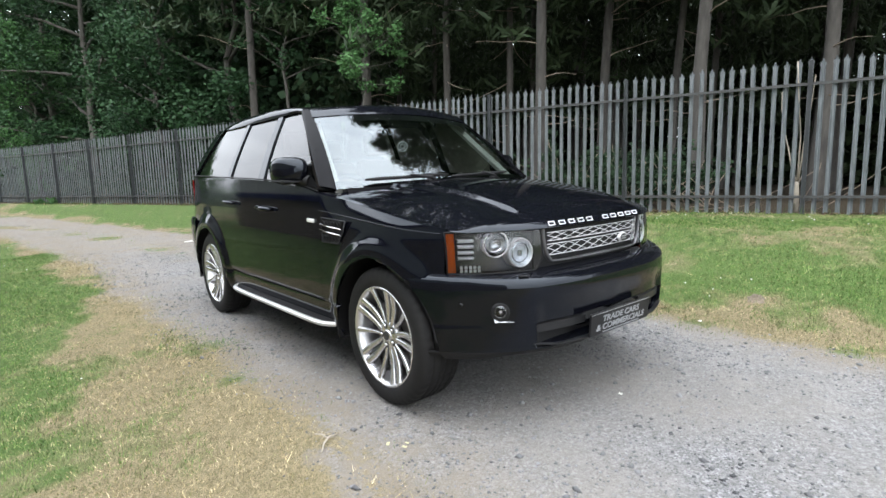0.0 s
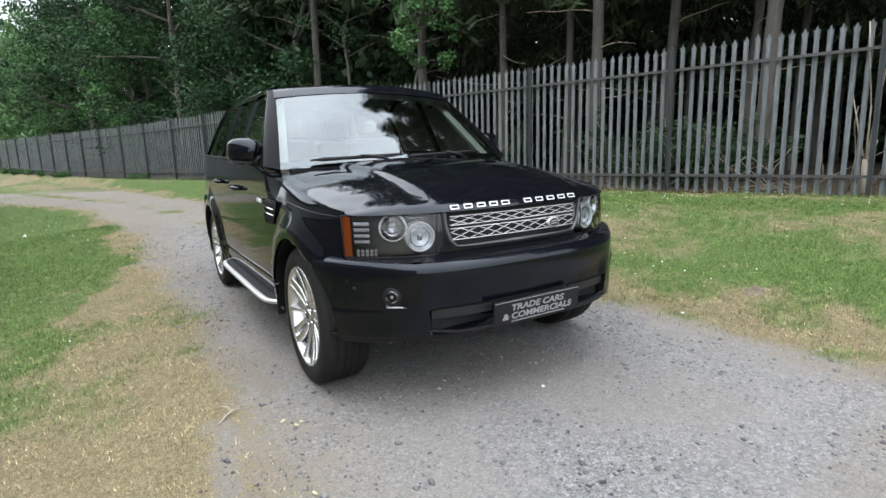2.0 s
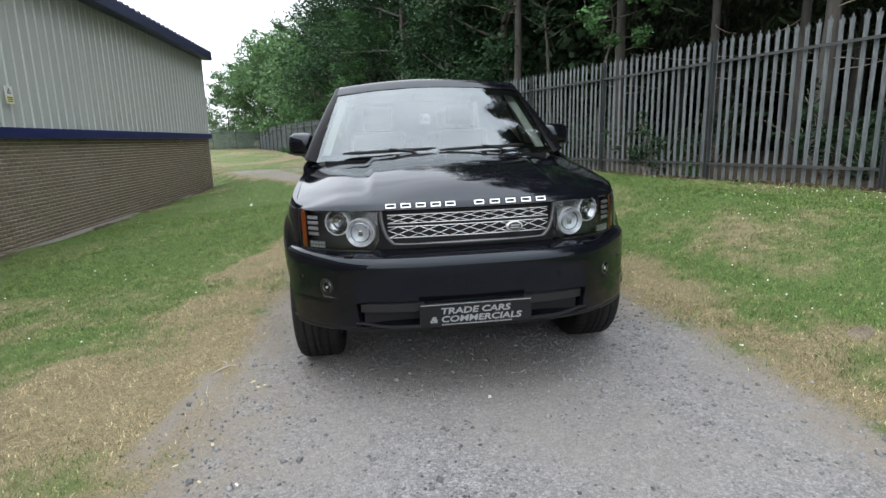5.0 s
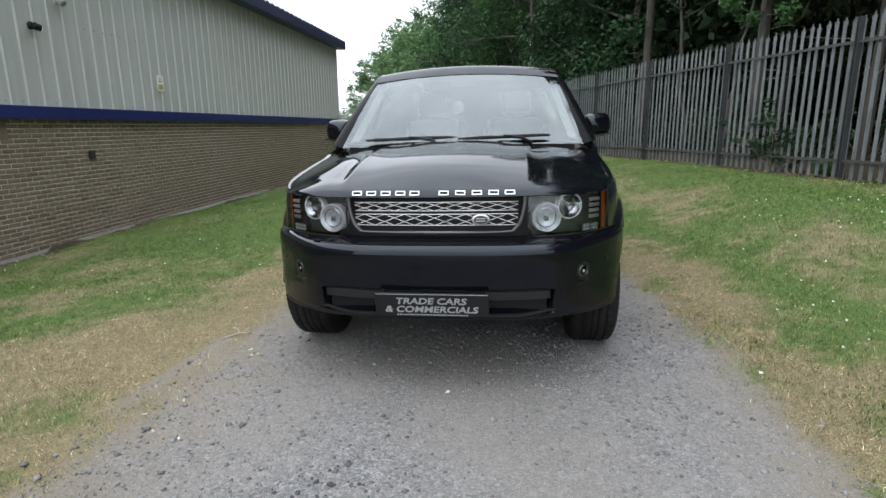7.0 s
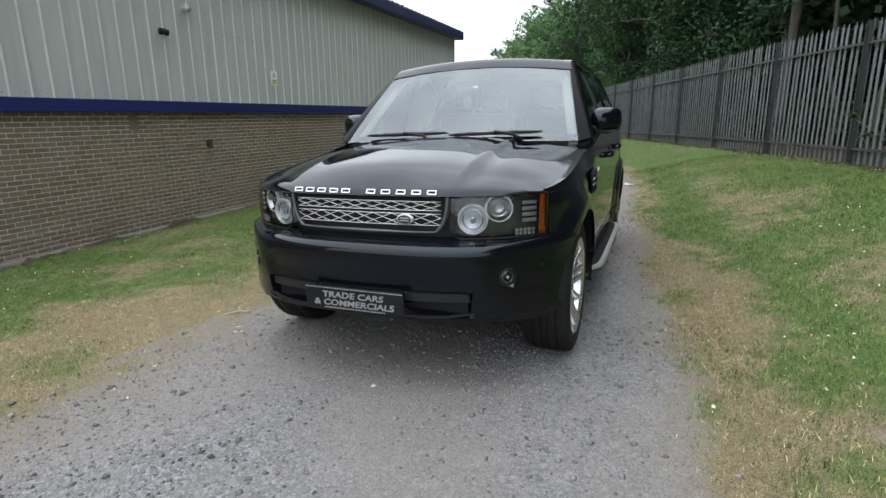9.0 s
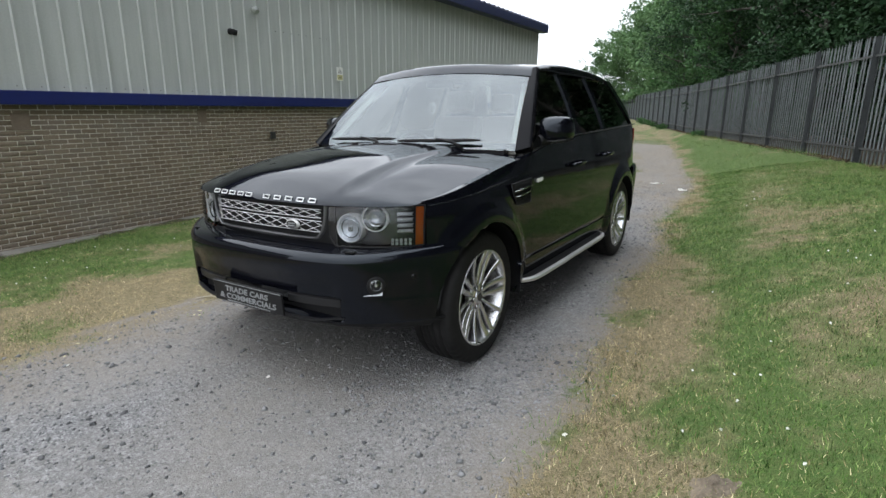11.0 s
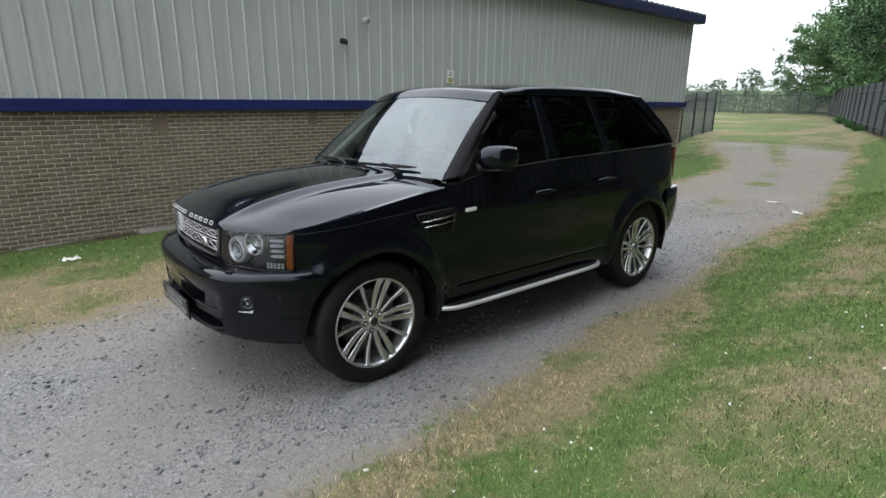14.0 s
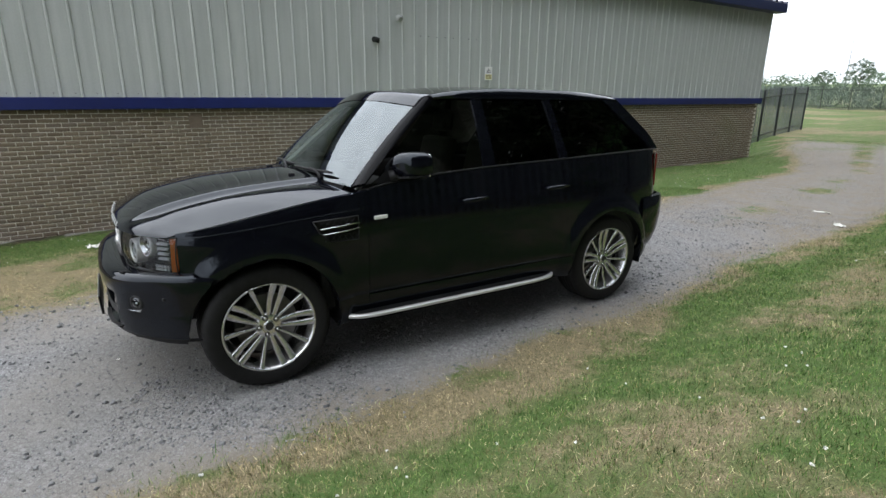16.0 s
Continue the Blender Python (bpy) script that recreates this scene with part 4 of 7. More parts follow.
def broadleaf(seed, h, spread, low, material, label, per=46, size=0.15, clumps=85, name="broadleaf_tree", trunk_r=0.14, group="woodland trees"):
    """A spreading tree: tapered stem, limbs, and a ragged crown of leaf clumps."""
    rs = np.random.RandomState(seed)
    t = thing(name, label, "tree", group)
    path = trunk_path(h * 0.8, rs, 0.12)
    part("trunk", tube([path[0] + Vector((0, 0, -0.3))] + path, [trunk_r * 1.3] + [trunk_r * (1 - 0.09 * i) for i in range(9)], 9), M_BARK2, t)
    cs, rr = [], []
    n = 15
    for k in range(n):
        z = low * 0.8 + (h * 0.78 - low * 0.8) * (k + rs.rand()) / n
        a = k * 2.4 + rs.normal(0, 0.4)
        reach = spread * (0.55 + 0.5 * math.sin(math.pi * min(1, (z - low * 0.5) / (h - low * 0.5)) ** 0.8)) * rs.uniform(0.75, 1.15)
        pts, rad = limb((path[4].x * 0.5, path[4].y * 0.5, z), (math.cos(a), math.sin(a), rs.uniform(0.1, 0.7)), reach, trunk_r * 0.4, rs, 0.22)
        part("limb", tube(pts, rad, 5), M_BARK2, t)
        for i in range(clumps // n):
            p = pts[rs.randint(2, 6)] + Vector(rs.normal(0, spread * 0.13, 3))
            cs.append(p)
            rr.append(spread * rs.uniform(0.11, 0.24))
    for k in range(clumps // 4):
        a, q = rs.uniform(0, 6.28), spread * 0.6 * math.sqrt(rs.rand())
        cs.append((q * math.cos(a), q * math.sin(a), h * rs.uniform(0.72, 0.98) - q * 0.25))
        rr.append(spread * rs.uniform(0.12, 0.22))
    v, f = leaf_cloud(cs, rr, per, size, rs, 0.8, 0.25)
    part("crown", mesh_from("crown", v, f, material), material, t, "leafy crown")
    return t


def bush(seed, w, h, material, label, name="bush", n=11, per=56, size=0.11):
    rs = np.random.RandomState(seed)
    t = thing(name, label, "bush", "undergrowth")
    cs, rr = [], []
    for k in range(n):
        a = rs.uniform(0, 6.28)
        pts, rad = limb((rs.normal(0, w * 0.12), rs.normal(0, w * 0.12), -0.05), (math.cos(a) * 0.7, math.sin(a) * 0.7, 1), h * rs.uniform(0.6, 1.0), 0.012, rs, 0.3)
        part("stem", tube(pts, rad, 4), M_TWIG, t)
        for i in (2, 3, 4, 5):
            cs.append(pts[i] + Vector(rs.normal(0, w * 0.1, 3)))
            rr.append(w * rs.uniform(0.1, 0.2))
    v, f = leaf_cloud(cs, rr, per // 2, size, rs, 0.8, 0.1)
    part("leaves", mesh_from("leaves", v, f, material), material, t)
    return t


def along(s, o):
    """A place s metres along the fence line and o metres behind it."""
    return FENCE_AT[0] + s * FENCE_DIR[0] + o * FENCE_DIR[1], FENCE_AT[1] + s * FENCE_DIR[1] - o * FENCE_DIR[0]


def fence_side_growth():
    """What lies and grows close behind the pales: a forked bare sapling, fallen sticks, dead leaves along the foot."""
    x, y = along(-4.78, 0.2)
    t = thing("bare_sapling", "pale forked bare sapling stump behind the fence", "sapling", at=pose(x, y, float(ground_z(x, y))))
    part("stem", tube([(0, 0, -0.1), (0.01, 0.0, 0.25), (0.0, 0.01, 0.46)], [0.045, 0.038, 0.030], 9), M_PALEWOOD, t)
    rs = np.random.RandomState(451)
    for d, n in (((0.05, 0.30, 1), 1.4), ((0.0, -0.45, 1), 0.30), ((-0.1, 0.12, 1), 1.7), ((0.1, -0.2, 1), 1.5)):
        pts, rad = limb((0, 0, 0.42), d, n, 0.014, rs, 0.12, 0.05)
        part("branch", tube(pts, rad, 6), M_PALEWOOD, t)
    for k in range(16):
        x, y = along(-3.9 + rs.normal(0, 0.8), 0.7 + 0.7 * rs.rand())
        pts, rad = limb((0, 0, 0.0), (rs.normal(0, 0.6), rs.normal(0, 1), rs.uniform(0.15, 0.8)), rs.uniform(0.7, 1.5), 0.011, rs, 0.2)
        solo("fallen_stick", tube(pts, rad, 5), M_TWIG, "thin dead stick leaning in the brushwood behind the fence", "stick", "brushwood", at=pose(x, y, float(ground_z(x, y))))
    n = 2600
    s, o = rs.uniform(-12, 24, n), rs.normal(-0.05, 0.10, n)
    x, y = along(s, o)
    ok = fbm(x, y, 1.6, 95) > 0.42
    x, y = x[ok], y[ok]
    v, f = leaf_cloud(np.stack([x, y, ground_z(x, y) + 0.02], -1), np.full(len(x), 0.02), 3, 0.05, rs, 0.4, 0, 0.6)
    tagged(new("leaf_litter", mesh_from("leaf_litter", v, f, M_LITTER)), "brown dead leaves and twigs along the foot of the fence", "leaves", kind="stuff")


def woods():
    rnd = random.Random(3)
    at = lambda x, y, s=1.0, sink=0.0: pose(x, y, float(ground_z(x, y)) - sink, rnd.gauss(0, 0.35), rnd.gauss(0, 0.35), rnd.uniform(0, 360)) @ Matrix.Diagonal((s, s, s, 1))

    def put(ob, m, first):
        if first:
            ob.matrix_world = m
            return ob
        loc, rot, sc = m.decompose()
        c = copy_thing(ob, Matrix.LocRotScale(loc, rot, None))
        c.scale = sc
        return c

    # stems that stand close behind the fence
    deep = [conifer(111, 16, 0.14, 4.2, "plantation conifer deep in the dark wood", 0, 8, 0.45), conifer(112, 14, 0.12, 3.4, "plantation conifer deep in the dark wood", 0, 8, 0.45)]
    started = set()
    big = [conifer(101, 23, 0.17, 5.4, "tall plantation conifer with bare grey-brown trunk"), conifer(102, 22, 0.14, 6.0, "tall plantation conifer with bare grey-brown trunk"), conifer(103, 21, 0.11, 5.0, "slim plantation conifer with bare trunk")]
    spots = [(8.05, 6.35, 1), (8.9, 2.9, 1), (6.3, 11.2, 1), (10.7, 6.3, 1), (12.0, 5.0, 2), (10.2, 1.1, 1), (4.6, 15.5, 1), (9.4, 8.6, 2), (7.9, 9.6, 2), (11.2, -2.4, 0), (12.3, -6.5, 1)]
    used = set()
    for x, y, k in spots:
        put(big[k], pose(x, y, float(ground_z(x, y)), 0, 0, rnd.uniform(0, 360)), k not in used)
        used.add(k)
    # the rest of the plantation, in rough rows
    for row in range(1, 5):
        for i in range(-5, 13):
            s = i * 3.1 + rnd.uniform(-0.9, 0.9)
            o = 4.0 + row * 2.9 + rnd.uniform(-0.8, 0.8)
            x, y = FENCE_AT[0] + s * FENCE_DIR[0] + o * FENCE_DIR[1], FENCE_AT[1] + s * FENCE_DIR[1] - o * FENCE_DIR[0]
            if y > 34 or (row < 2 and y < 14):
                continue
            k = rnd.randrange(2)
            put(deep[k], at(x, y, rnd.uniform(0.85, 1.15)), k not in started)
            started.add(k)
    # slim grey stem and the bright low branches at the fence
    birch = broadleaf(201, 9, 1.7, 4.6, M_LEAF, "slim leaning grey-stemmed young tree", per=26, size=0.10, clumps=60, trunk_r=0.075)
    put(birch, pose(5.7, 14.6, float(ground_z(5.7, 14.6)), 0, -4, 0), True)
    maple = broadleaf(202, 5.6, 1.1, 3.4, M_LEAFB, "young tree with bright green leaves behind the fence", per=60, size=0.10, clumps=58, trunk_r=0.05)
    put(maple, at(5.3, 9.9), True)
    # broad-leaved edge of the wood towards the far corner
    leafy = [broadleaf(211, 11.5, 3.6, 1.2, M_LEAF, "full-crowned green woodland tree", clumps=165, per=92, size=0.145, trunk_r=0.16),
             broadleaf(212, 13.5, 4.2, 2.0, M_LEAF, "tall green woodland tree", clumps=180, per=92, size=0.155, trunk_r=0.2),
             broadleaf(213, 8.0, 2.6, 0.5, M_LEAFB, "light green bushy woodland tree", clumps=120, per=100, size=0.12, trunk_r=0.1)]
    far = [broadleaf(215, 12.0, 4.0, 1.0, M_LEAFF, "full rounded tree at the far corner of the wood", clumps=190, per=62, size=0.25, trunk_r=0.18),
           broadleaf(216, 9.0, 3.3, 0.4, M_LEAFF, "dense light green tree at the far corner, paled by haze", clumps=150, per=62, size=0.22, trunk_r=0.12)]
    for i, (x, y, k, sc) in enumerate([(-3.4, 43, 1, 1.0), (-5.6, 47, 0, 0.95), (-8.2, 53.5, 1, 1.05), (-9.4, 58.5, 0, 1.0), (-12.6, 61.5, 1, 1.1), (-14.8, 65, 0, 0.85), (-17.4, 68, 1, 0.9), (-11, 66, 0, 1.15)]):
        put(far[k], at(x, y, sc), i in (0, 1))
    edge = [(3.0, 20.5, 0), (1.4, 24.5, 1), (-0.2, 28, 2), (0.6, 31, 1), (-2.0, 34, 0), (-1.0, 38.5, 1), (-4.4, 41.5, 2), (-2.6, 46, 1), (-5, 54, 1), (5.0, 18.2, 0)]
    used = set()
    for x, y, k in edge:
        put(leafy[k], at(x, y, rnd.uniform(0.88, 1.12)), k not in used)
        used.add(k)
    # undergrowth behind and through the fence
    shrubs = [bush(301, 1.6, 1.5, M_LEAFD, "bramble undergrowth in the wood, its green darkened for shade"), bush(302, 1.2, 1.9, M_LEAFD, "straggly shaded green shrub"), bush(303, 0.75, 0.5, M_LEAFB, "green nettles and weeds at the fence foot", n=9)]
    used = set()
    for i in range(46):
        s, o = rnd.uniform(-14, 52), rnd.uniform(0.9, 6.5)
        o = max(o, 2.0) if s > 5 else o
        x, y = FENCE_AT[0] + s * FENCE_DIR[0] + o * FENCE_DIR[1], FENCE_AT[1] + s * FENCE_DIR[1] - o * FENCE_DIR[0]
        k = rnd.randrange(2)
        put(shrubs[k], at(x, y, rnd.uniform(0.6, 1.1)), k not in used)
        used.add(k)
    for s, o, sc in [(17.2, -0.2, 0.5), (18.0, -0.25, 0.4), (26.5, -0.35, 0.6), (27.6, -0.4, 0.5), (30.2, -0.4, 0.6), (0.6, 0.25, 0.5), (33, -0.4, 0.7), (36, -0.4, 0.8), (39, -0.4, 0.8)]:
        x, y = FENCE_AT[0] + s * FENCE_DIR[0] + o * FENCE_DIR[1], FENCE_AT[1] + s * FENCE_DIR[1] - o * FENCE_DIR[0]
        put(shrubs[2], at(x, y, sc), 2 not in used)
        used.add(2)
    x, y = along(1.3, 0.12)
    put(shrubs[1], at(x, y, 0.62), False)
    # the deep, dark inside of the wood
    rs = np.random.RandomState(401)
    n = 6000
    s, o = rs.uniform(-40, 60, n), rs.uniform(16, 22, n)
    c = np.stack([FENCE_AT[0] + s * FENCE_DIR[0] + o * FENCE_DIR[1], FENCE_AT[1] + s * FENCE_DIR[1] - o * FENCE_DIR[0], 13 * rs.rand(n) ** 1.3], -1)
    v, f = leaf_cloud(c, np.full(n, 1.1), 10, 0.58, rs, narrow=0.6)
    n = 3200
    s, o = rs.uniform(-45, 62, n), rs.uniform(22, 27, n)
    c = np.stack([FENCE_AT[0] + s * FENCE_DIR[0] + o * FENCE_DIR[1], FENCE_AT[1] + s * FENCE_DIR[1] - o * FENCE_DIR[0], 13 * rs.rand(n) ** 1.5], -1)
    v2, f2 = leaf_cloud(c, np.full(n, 1.3), 8, 1.3, rs, narrow=0.8)
    v, f = np.concatenate([v, v2]), np.concatenate([f, f2 + len(v)])
    tagged(new("deep_woods", mesh_from("deep_woods", v, f, M_NEEDLE)), "dense dark conifer foliage deep in the wood", "woods", kind="stuff")
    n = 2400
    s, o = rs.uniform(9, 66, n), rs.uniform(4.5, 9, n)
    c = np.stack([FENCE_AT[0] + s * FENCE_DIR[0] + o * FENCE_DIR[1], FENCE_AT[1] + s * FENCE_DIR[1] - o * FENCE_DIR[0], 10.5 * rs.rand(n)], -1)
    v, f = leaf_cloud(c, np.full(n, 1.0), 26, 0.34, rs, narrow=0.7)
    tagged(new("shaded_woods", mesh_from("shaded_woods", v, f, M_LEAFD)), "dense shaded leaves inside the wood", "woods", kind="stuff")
    # unseen infill over the fence side: leaf clumps added to block sky between the plantation's crowns
    n = 1900
    s, o = rs.uniform(-22, 14, n), rs.uniform(2.2, 10, n)
    x, y = along(s, o)
    v, f = leaf_cloud(np.stack([x, y, rs.uniform(7.0, 16, n)], -1), np.full(n, 1.0), 16, 0.5, rs, 0.6, 0.6, 0.4)
    tagged(new("canopy_infill", mesh_from("canopy_infill", v, f, M_NEEDLE)), "added leaf clumps closing the conifer crowns above view", "woods", kind="stuff")
    # reeds and scrub beyond the far fence, and the haze-paled tree line on the horizon
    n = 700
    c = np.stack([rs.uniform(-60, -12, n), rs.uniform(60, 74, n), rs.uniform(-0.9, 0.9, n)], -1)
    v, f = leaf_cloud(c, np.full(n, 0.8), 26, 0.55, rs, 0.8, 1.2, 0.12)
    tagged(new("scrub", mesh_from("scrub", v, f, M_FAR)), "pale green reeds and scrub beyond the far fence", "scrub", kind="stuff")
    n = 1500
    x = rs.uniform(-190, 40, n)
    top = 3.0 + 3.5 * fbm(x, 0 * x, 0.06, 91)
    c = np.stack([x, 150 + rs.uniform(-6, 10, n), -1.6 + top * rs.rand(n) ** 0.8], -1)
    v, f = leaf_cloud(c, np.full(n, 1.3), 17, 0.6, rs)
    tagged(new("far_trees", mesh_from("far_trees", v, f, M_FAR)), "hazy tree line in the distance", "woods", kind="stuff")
    sap = broadleaf(214, 5.2, 1.7, 1.4, M_FAR, "small tree beyond the far fence, paled by haze", clumps=75, per=70, size=0.13, trunk_r=0.07)
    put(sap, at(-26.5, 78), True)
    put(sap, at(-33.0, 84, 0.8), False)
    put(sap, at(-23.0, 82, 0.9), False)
    mast = thing("mast", "thin distant mast above the far trees", "mast", at=pose(-36, 98, -1))
    part("pole", tube([(0, 0, 0), (0, 0, 9.5)], [0.09, 0.03], 8), M_STEEL, mast)


woods()
fence_side_growth()


# ---- the car; its own axes: x to its left side, y to its back, z up, the ground under the front axle at zero ----
CAR = thing("car", "gloss black sport utility car with silver alloy wheels on gravel", "car", at=pose(-0.015, 0, -0.012, 0, 0, -0.8) @ pose(0, 0, 0, -1.65, 0, 0) @ pose(0, 0, 0, 0, -1.2, 0))
AXLES, HUB_Z, ARCH_R = (0.0, 2.745), 0.364, 0.418


def spline(pts, n):
    """n points along a smooth curve through pts, evenly spaced."""
    p = np.asarray(pts, float)
    q = np.concatenate([[2 * p[0] - p[1]], p, [2 * p[-1] - p[-2]]])
    out = []
    for i in range(1, len(q) - 2):
        for t in np.linspace(0, 1, 24, endpoint=False):
            a, b, c, d = q[i - 1], q[i], q[i + 1], q[i + 2]
            out.append(0.5 * (2 * b + (c - a) * t + (2 * a - 5 * b + 4 * c - d) * t * t + (3 * b - a - 3 * c + d) * t ** 3))
    out = np.array(out + [p[-1]])
    s = np.concatenate([[0], np.cumsum(np.linalg.norm(np.diff(out, axis=0), axis=1))])
    u = np.linspace(0, s[-1], n) if isinstance(n, int) else n(s[-1])
    return np.stack([np.interp(u, s, out[:, k]) for k in range(out.shape[1])], -1)


def scurve(table):
    """A smooth curve through a table, with no kinks at its points."""
    ys, vs = (np.array(k, float) for k in zip(*table))
    d = np.diff(vs) / np.diff(ys)
    m = np.concatenate([[d[0]], np.where(d[1:] * d[:-1] > 0, 2 * d[1:] * d[:-1] / (d[1:] + d[:-1] + 1e-12), 0.0), [d[-1]]])

    def at(y):
        y = np.clip(np.asarray(y, float), ys[0], ys[-1])
        i = np.clip(np.searchsorted(ys, y) - 1, 0, len(ys) - 2)
        h = ys[i + 1] - ys[i]
        t = (y - ys[i]) / h
        return (2 * t ** 3 - 3 * t ** 2 + 1) * vs[i] + (t ** 3 - 2 * t ** 2 + t) * h * m[i] + (3 * t ** 2 - 2 * t ** 3) * vs[i + 1] + (t ** 3 - t ** 2) * h * m[i + 1]
    return at


def both(pts):
    """A half outline from the middle, mirrored to a whole one from the right side to the left."""
    p = np.asarray(pts)
    m = p[::-1].copy()
    m[:, 0] *= -1
    return np.concatenate([m[:-1], p])


def mirror(bm):
    for v in bm.verts:
        v.co.x = -v.co.x
    bmesh.ops.reverse_faces(bm, faces=bm.faces)
    return bm


NOSE = [(0, -0.80), (0.3, -0.79), (0.5, -0.752), (0.62, -0.695), (0.72, -0.612), (0.80, -0.530), (0.86, -0.458), (0.902, -0.380), (0.928, -0.30), (0.943, -0.21), (0.946, -0.13)]
BROW = [(0, -0.685), (0.3, -0.672), (0.45, -0.650), (0.6, -0.600), (0.7, -0.545), (0.78, -0.478), (0.822, -0.42), (0.85, -0.37), (0.87, -0.325), (0.885, -0.28)]
belt_z = scurve([(-0.46, 0.934), (-0.2, 0.978), (0.12, 1.030), (0.45, 1.079), (0.62, 1.103), (0.82, 1.137), (1.5, 1.187), (2.23, 1.210), (3.28, 1.242), (3.6, 1.245)])

BROW_LINE = spline(BROW, 240)


NOSE_LINE = spline(NOSE, 240)


def brow_y(x):
    return np.interp(np.abs(x), BROW_LINE[:, 0], BROW_LINE[:, 1])


def nose_y(x):
    return float(np.interp(abs(x), NOSE_LINE[:, 0], NOSE_LINE[:, 1]))


OUTLINE = [(0.822, -0.42), (0.85, -0.37), (0.876, -0.31), (0.898, -0.24), (0.913, -0.16), (0.921, -0.05), (0.924, 0.3), (0.924, 1.2), (0.924, 2.3), (0.922, 2.85), (0.908, 3.12), (0.868, 3.31), (0.77, 3.42), (0.58, 3.475), (0.3, 3.495), (0, 3.50)]
side_profile = curve([(0.29, -0.045), (0.33, -0.02), (0.40, -0.008), (0.452, -0.004), (0.4525, -0.010), (0.4585, -0.010), (0.459, 0.0), (0.56, 0.005), (0.72, 0.008), (0.86, 0.004), (0.97, -0.003), (1.06, -0.012), (1.2, -0.026), (1.3, -0.04)])


def shoulder(y, z, top):
    """How far the rounded top of the wing leans in at a height below its upper edge."""
    grow = float(smooth01(-0.45, -0.1, y))
    f = max(0.0, (z - 0.86) / (top - 0.86))
    off = -0.034 * f ** 2.2 * float(1 - smooth01(0.3, 0.6, y)) * (0.3 + 0.7 * grow)
    if f > 0.999:
        off -= 0.028 * (0.35 + 0.65 * grow)
    return off


def wing_top_x(y):
    """Half width of the body at the upper edge of the wing."""
    line = np.array(OUTLINE[:8])
    y = float(np.clip(y, -0.42, 1.2))
    z = float(belt_z(y))
    return float(np.interp(y, line[:, 1], line[:, 0])) + float(side_profile(z)) + shoulder(y, z, z)


# bonnet: a clamshell with a raised middle between two creases
bonnet_rise = scurve([(0, 0.922), (0.012, 0.940), (0.035, 0.956), (0.13, 1.000), (0.25, 1.038), (0.4, 1.070), (0.56, 1.096), (0.8, 1.118), (1.03, 1.131), (1.3, 1.140)])


def soft_min(a, b):
    return 0.5 * (a + b - np.sqrt((a - b) ** 2 + 0.03 ** 2))


def wing_side_x(y, z):
    line = np.array(OUTLINE[:8])
    top = float(belt_z(y))
    off = float(side_profile(z)) + shoulder(y, min(z, top - 1e-3), top)
    return float(np.interp(y, line[:, 1], line[:, 0])) + off


BONNET_RIM = np.array([(y, wing_top_x(y) + 0.004) for y in np.linspace(-0.5, 0.7, 49)])


def bonnet_z(x, y):
    ax = np.abs(x)
    d = np.clip(y - brow_y(x) + 0.012, 0, 2)
    z = bonnet_rise(d)
    fade = smooth01(0.02, 0.2, d)
    z = z - fade * 0.016 * smooth01(0.44, 0.50, ax) + fade * 0.006 * np.exp(-((ax - 0.44) / 0.03) ** 2) + fade * (0.028 * np.clip(1 - (ax / 0.47) ** 2, 0, 1) - 0.006)
    rim = np.interp(y, BONNET_RIM[:, 0], BONNET_RIM[:, 1])
    edge = np.clip((ax - 0.56) / (rim - 0.56), 0, 1)
    return z + (0.28 * edge + 0.72 * edge ** 1.9) * (soft_min(belt_z(y), z) + 0.004 - z)


def word_mesh(words, wide, high, deep, slant):
    """Bold slanted capitals in the built-in font, wide x high over all, standing up and facing -y."""
    cu = bpy.data.curves.new("lettering", "FONT")
    cu.body, cu.extrude, cu.offset, cu.shear, cu.resolution_u = words, 0.02, 0.022, slant, 3
    ob = bpy.data.objects.new("lettering", cu)
    bpy.context.scene.collection.objects.link(ob)
    me = bpy.data.meshes.new_from_object(ob.evaluated_get(bpy.context.evaluated_depsgraph_get()))
    bpy.data.objects.remove(ob)
    bpy.data.curves.remove(cu)
    bm = bmesh.new()
    bm.from_mesh(me)
    bpy.data.meshes.remove(me)
    x = [v.co.x for v in bm.verts]
    y = [v.co.y for v in bm.verts]
    for v in bm.verts:
        v.co = ((v.co.x - (min(x) + max(x)) / 2) * wide / (max(x) - min(x)), deep * (-1 if v.co.z > 0 else 0), (v.co.y - min(y)) * high / (max(y) - min(y)))
    return bm


def hollow_bar(w, h, stroke, deep, slant=0.0):
    """A plain open rectangle standing for one character: w wide, h high, facing -y."""
    bm = bmesh.new()
    rings = []
    for y in (0.0, -deep):
        for q in (0.0, stroke):
            rings.append([bm.verts.new((x + slant * z, y, z)) for x, z in ((-w / 2 + q, q - h * 0.3), (w / 2 - q, q - h * 0.3), (w / 2 - q, h * 0.7 - q), (-w / 2 + q, h * 0.7 - q))])
    lo, li, ho, hi = rings
    for i in range(4):
        j = (i + 1) % 4
        for a, b in ((ho, hi), (lo, ho), (hi, li), (li, lo)):
            bm.faces.new((a[i], a[j], b[j], b[i]))
    bmesh.ops.recalc_face_normals(bm, faces=bm.faces)
    return bm


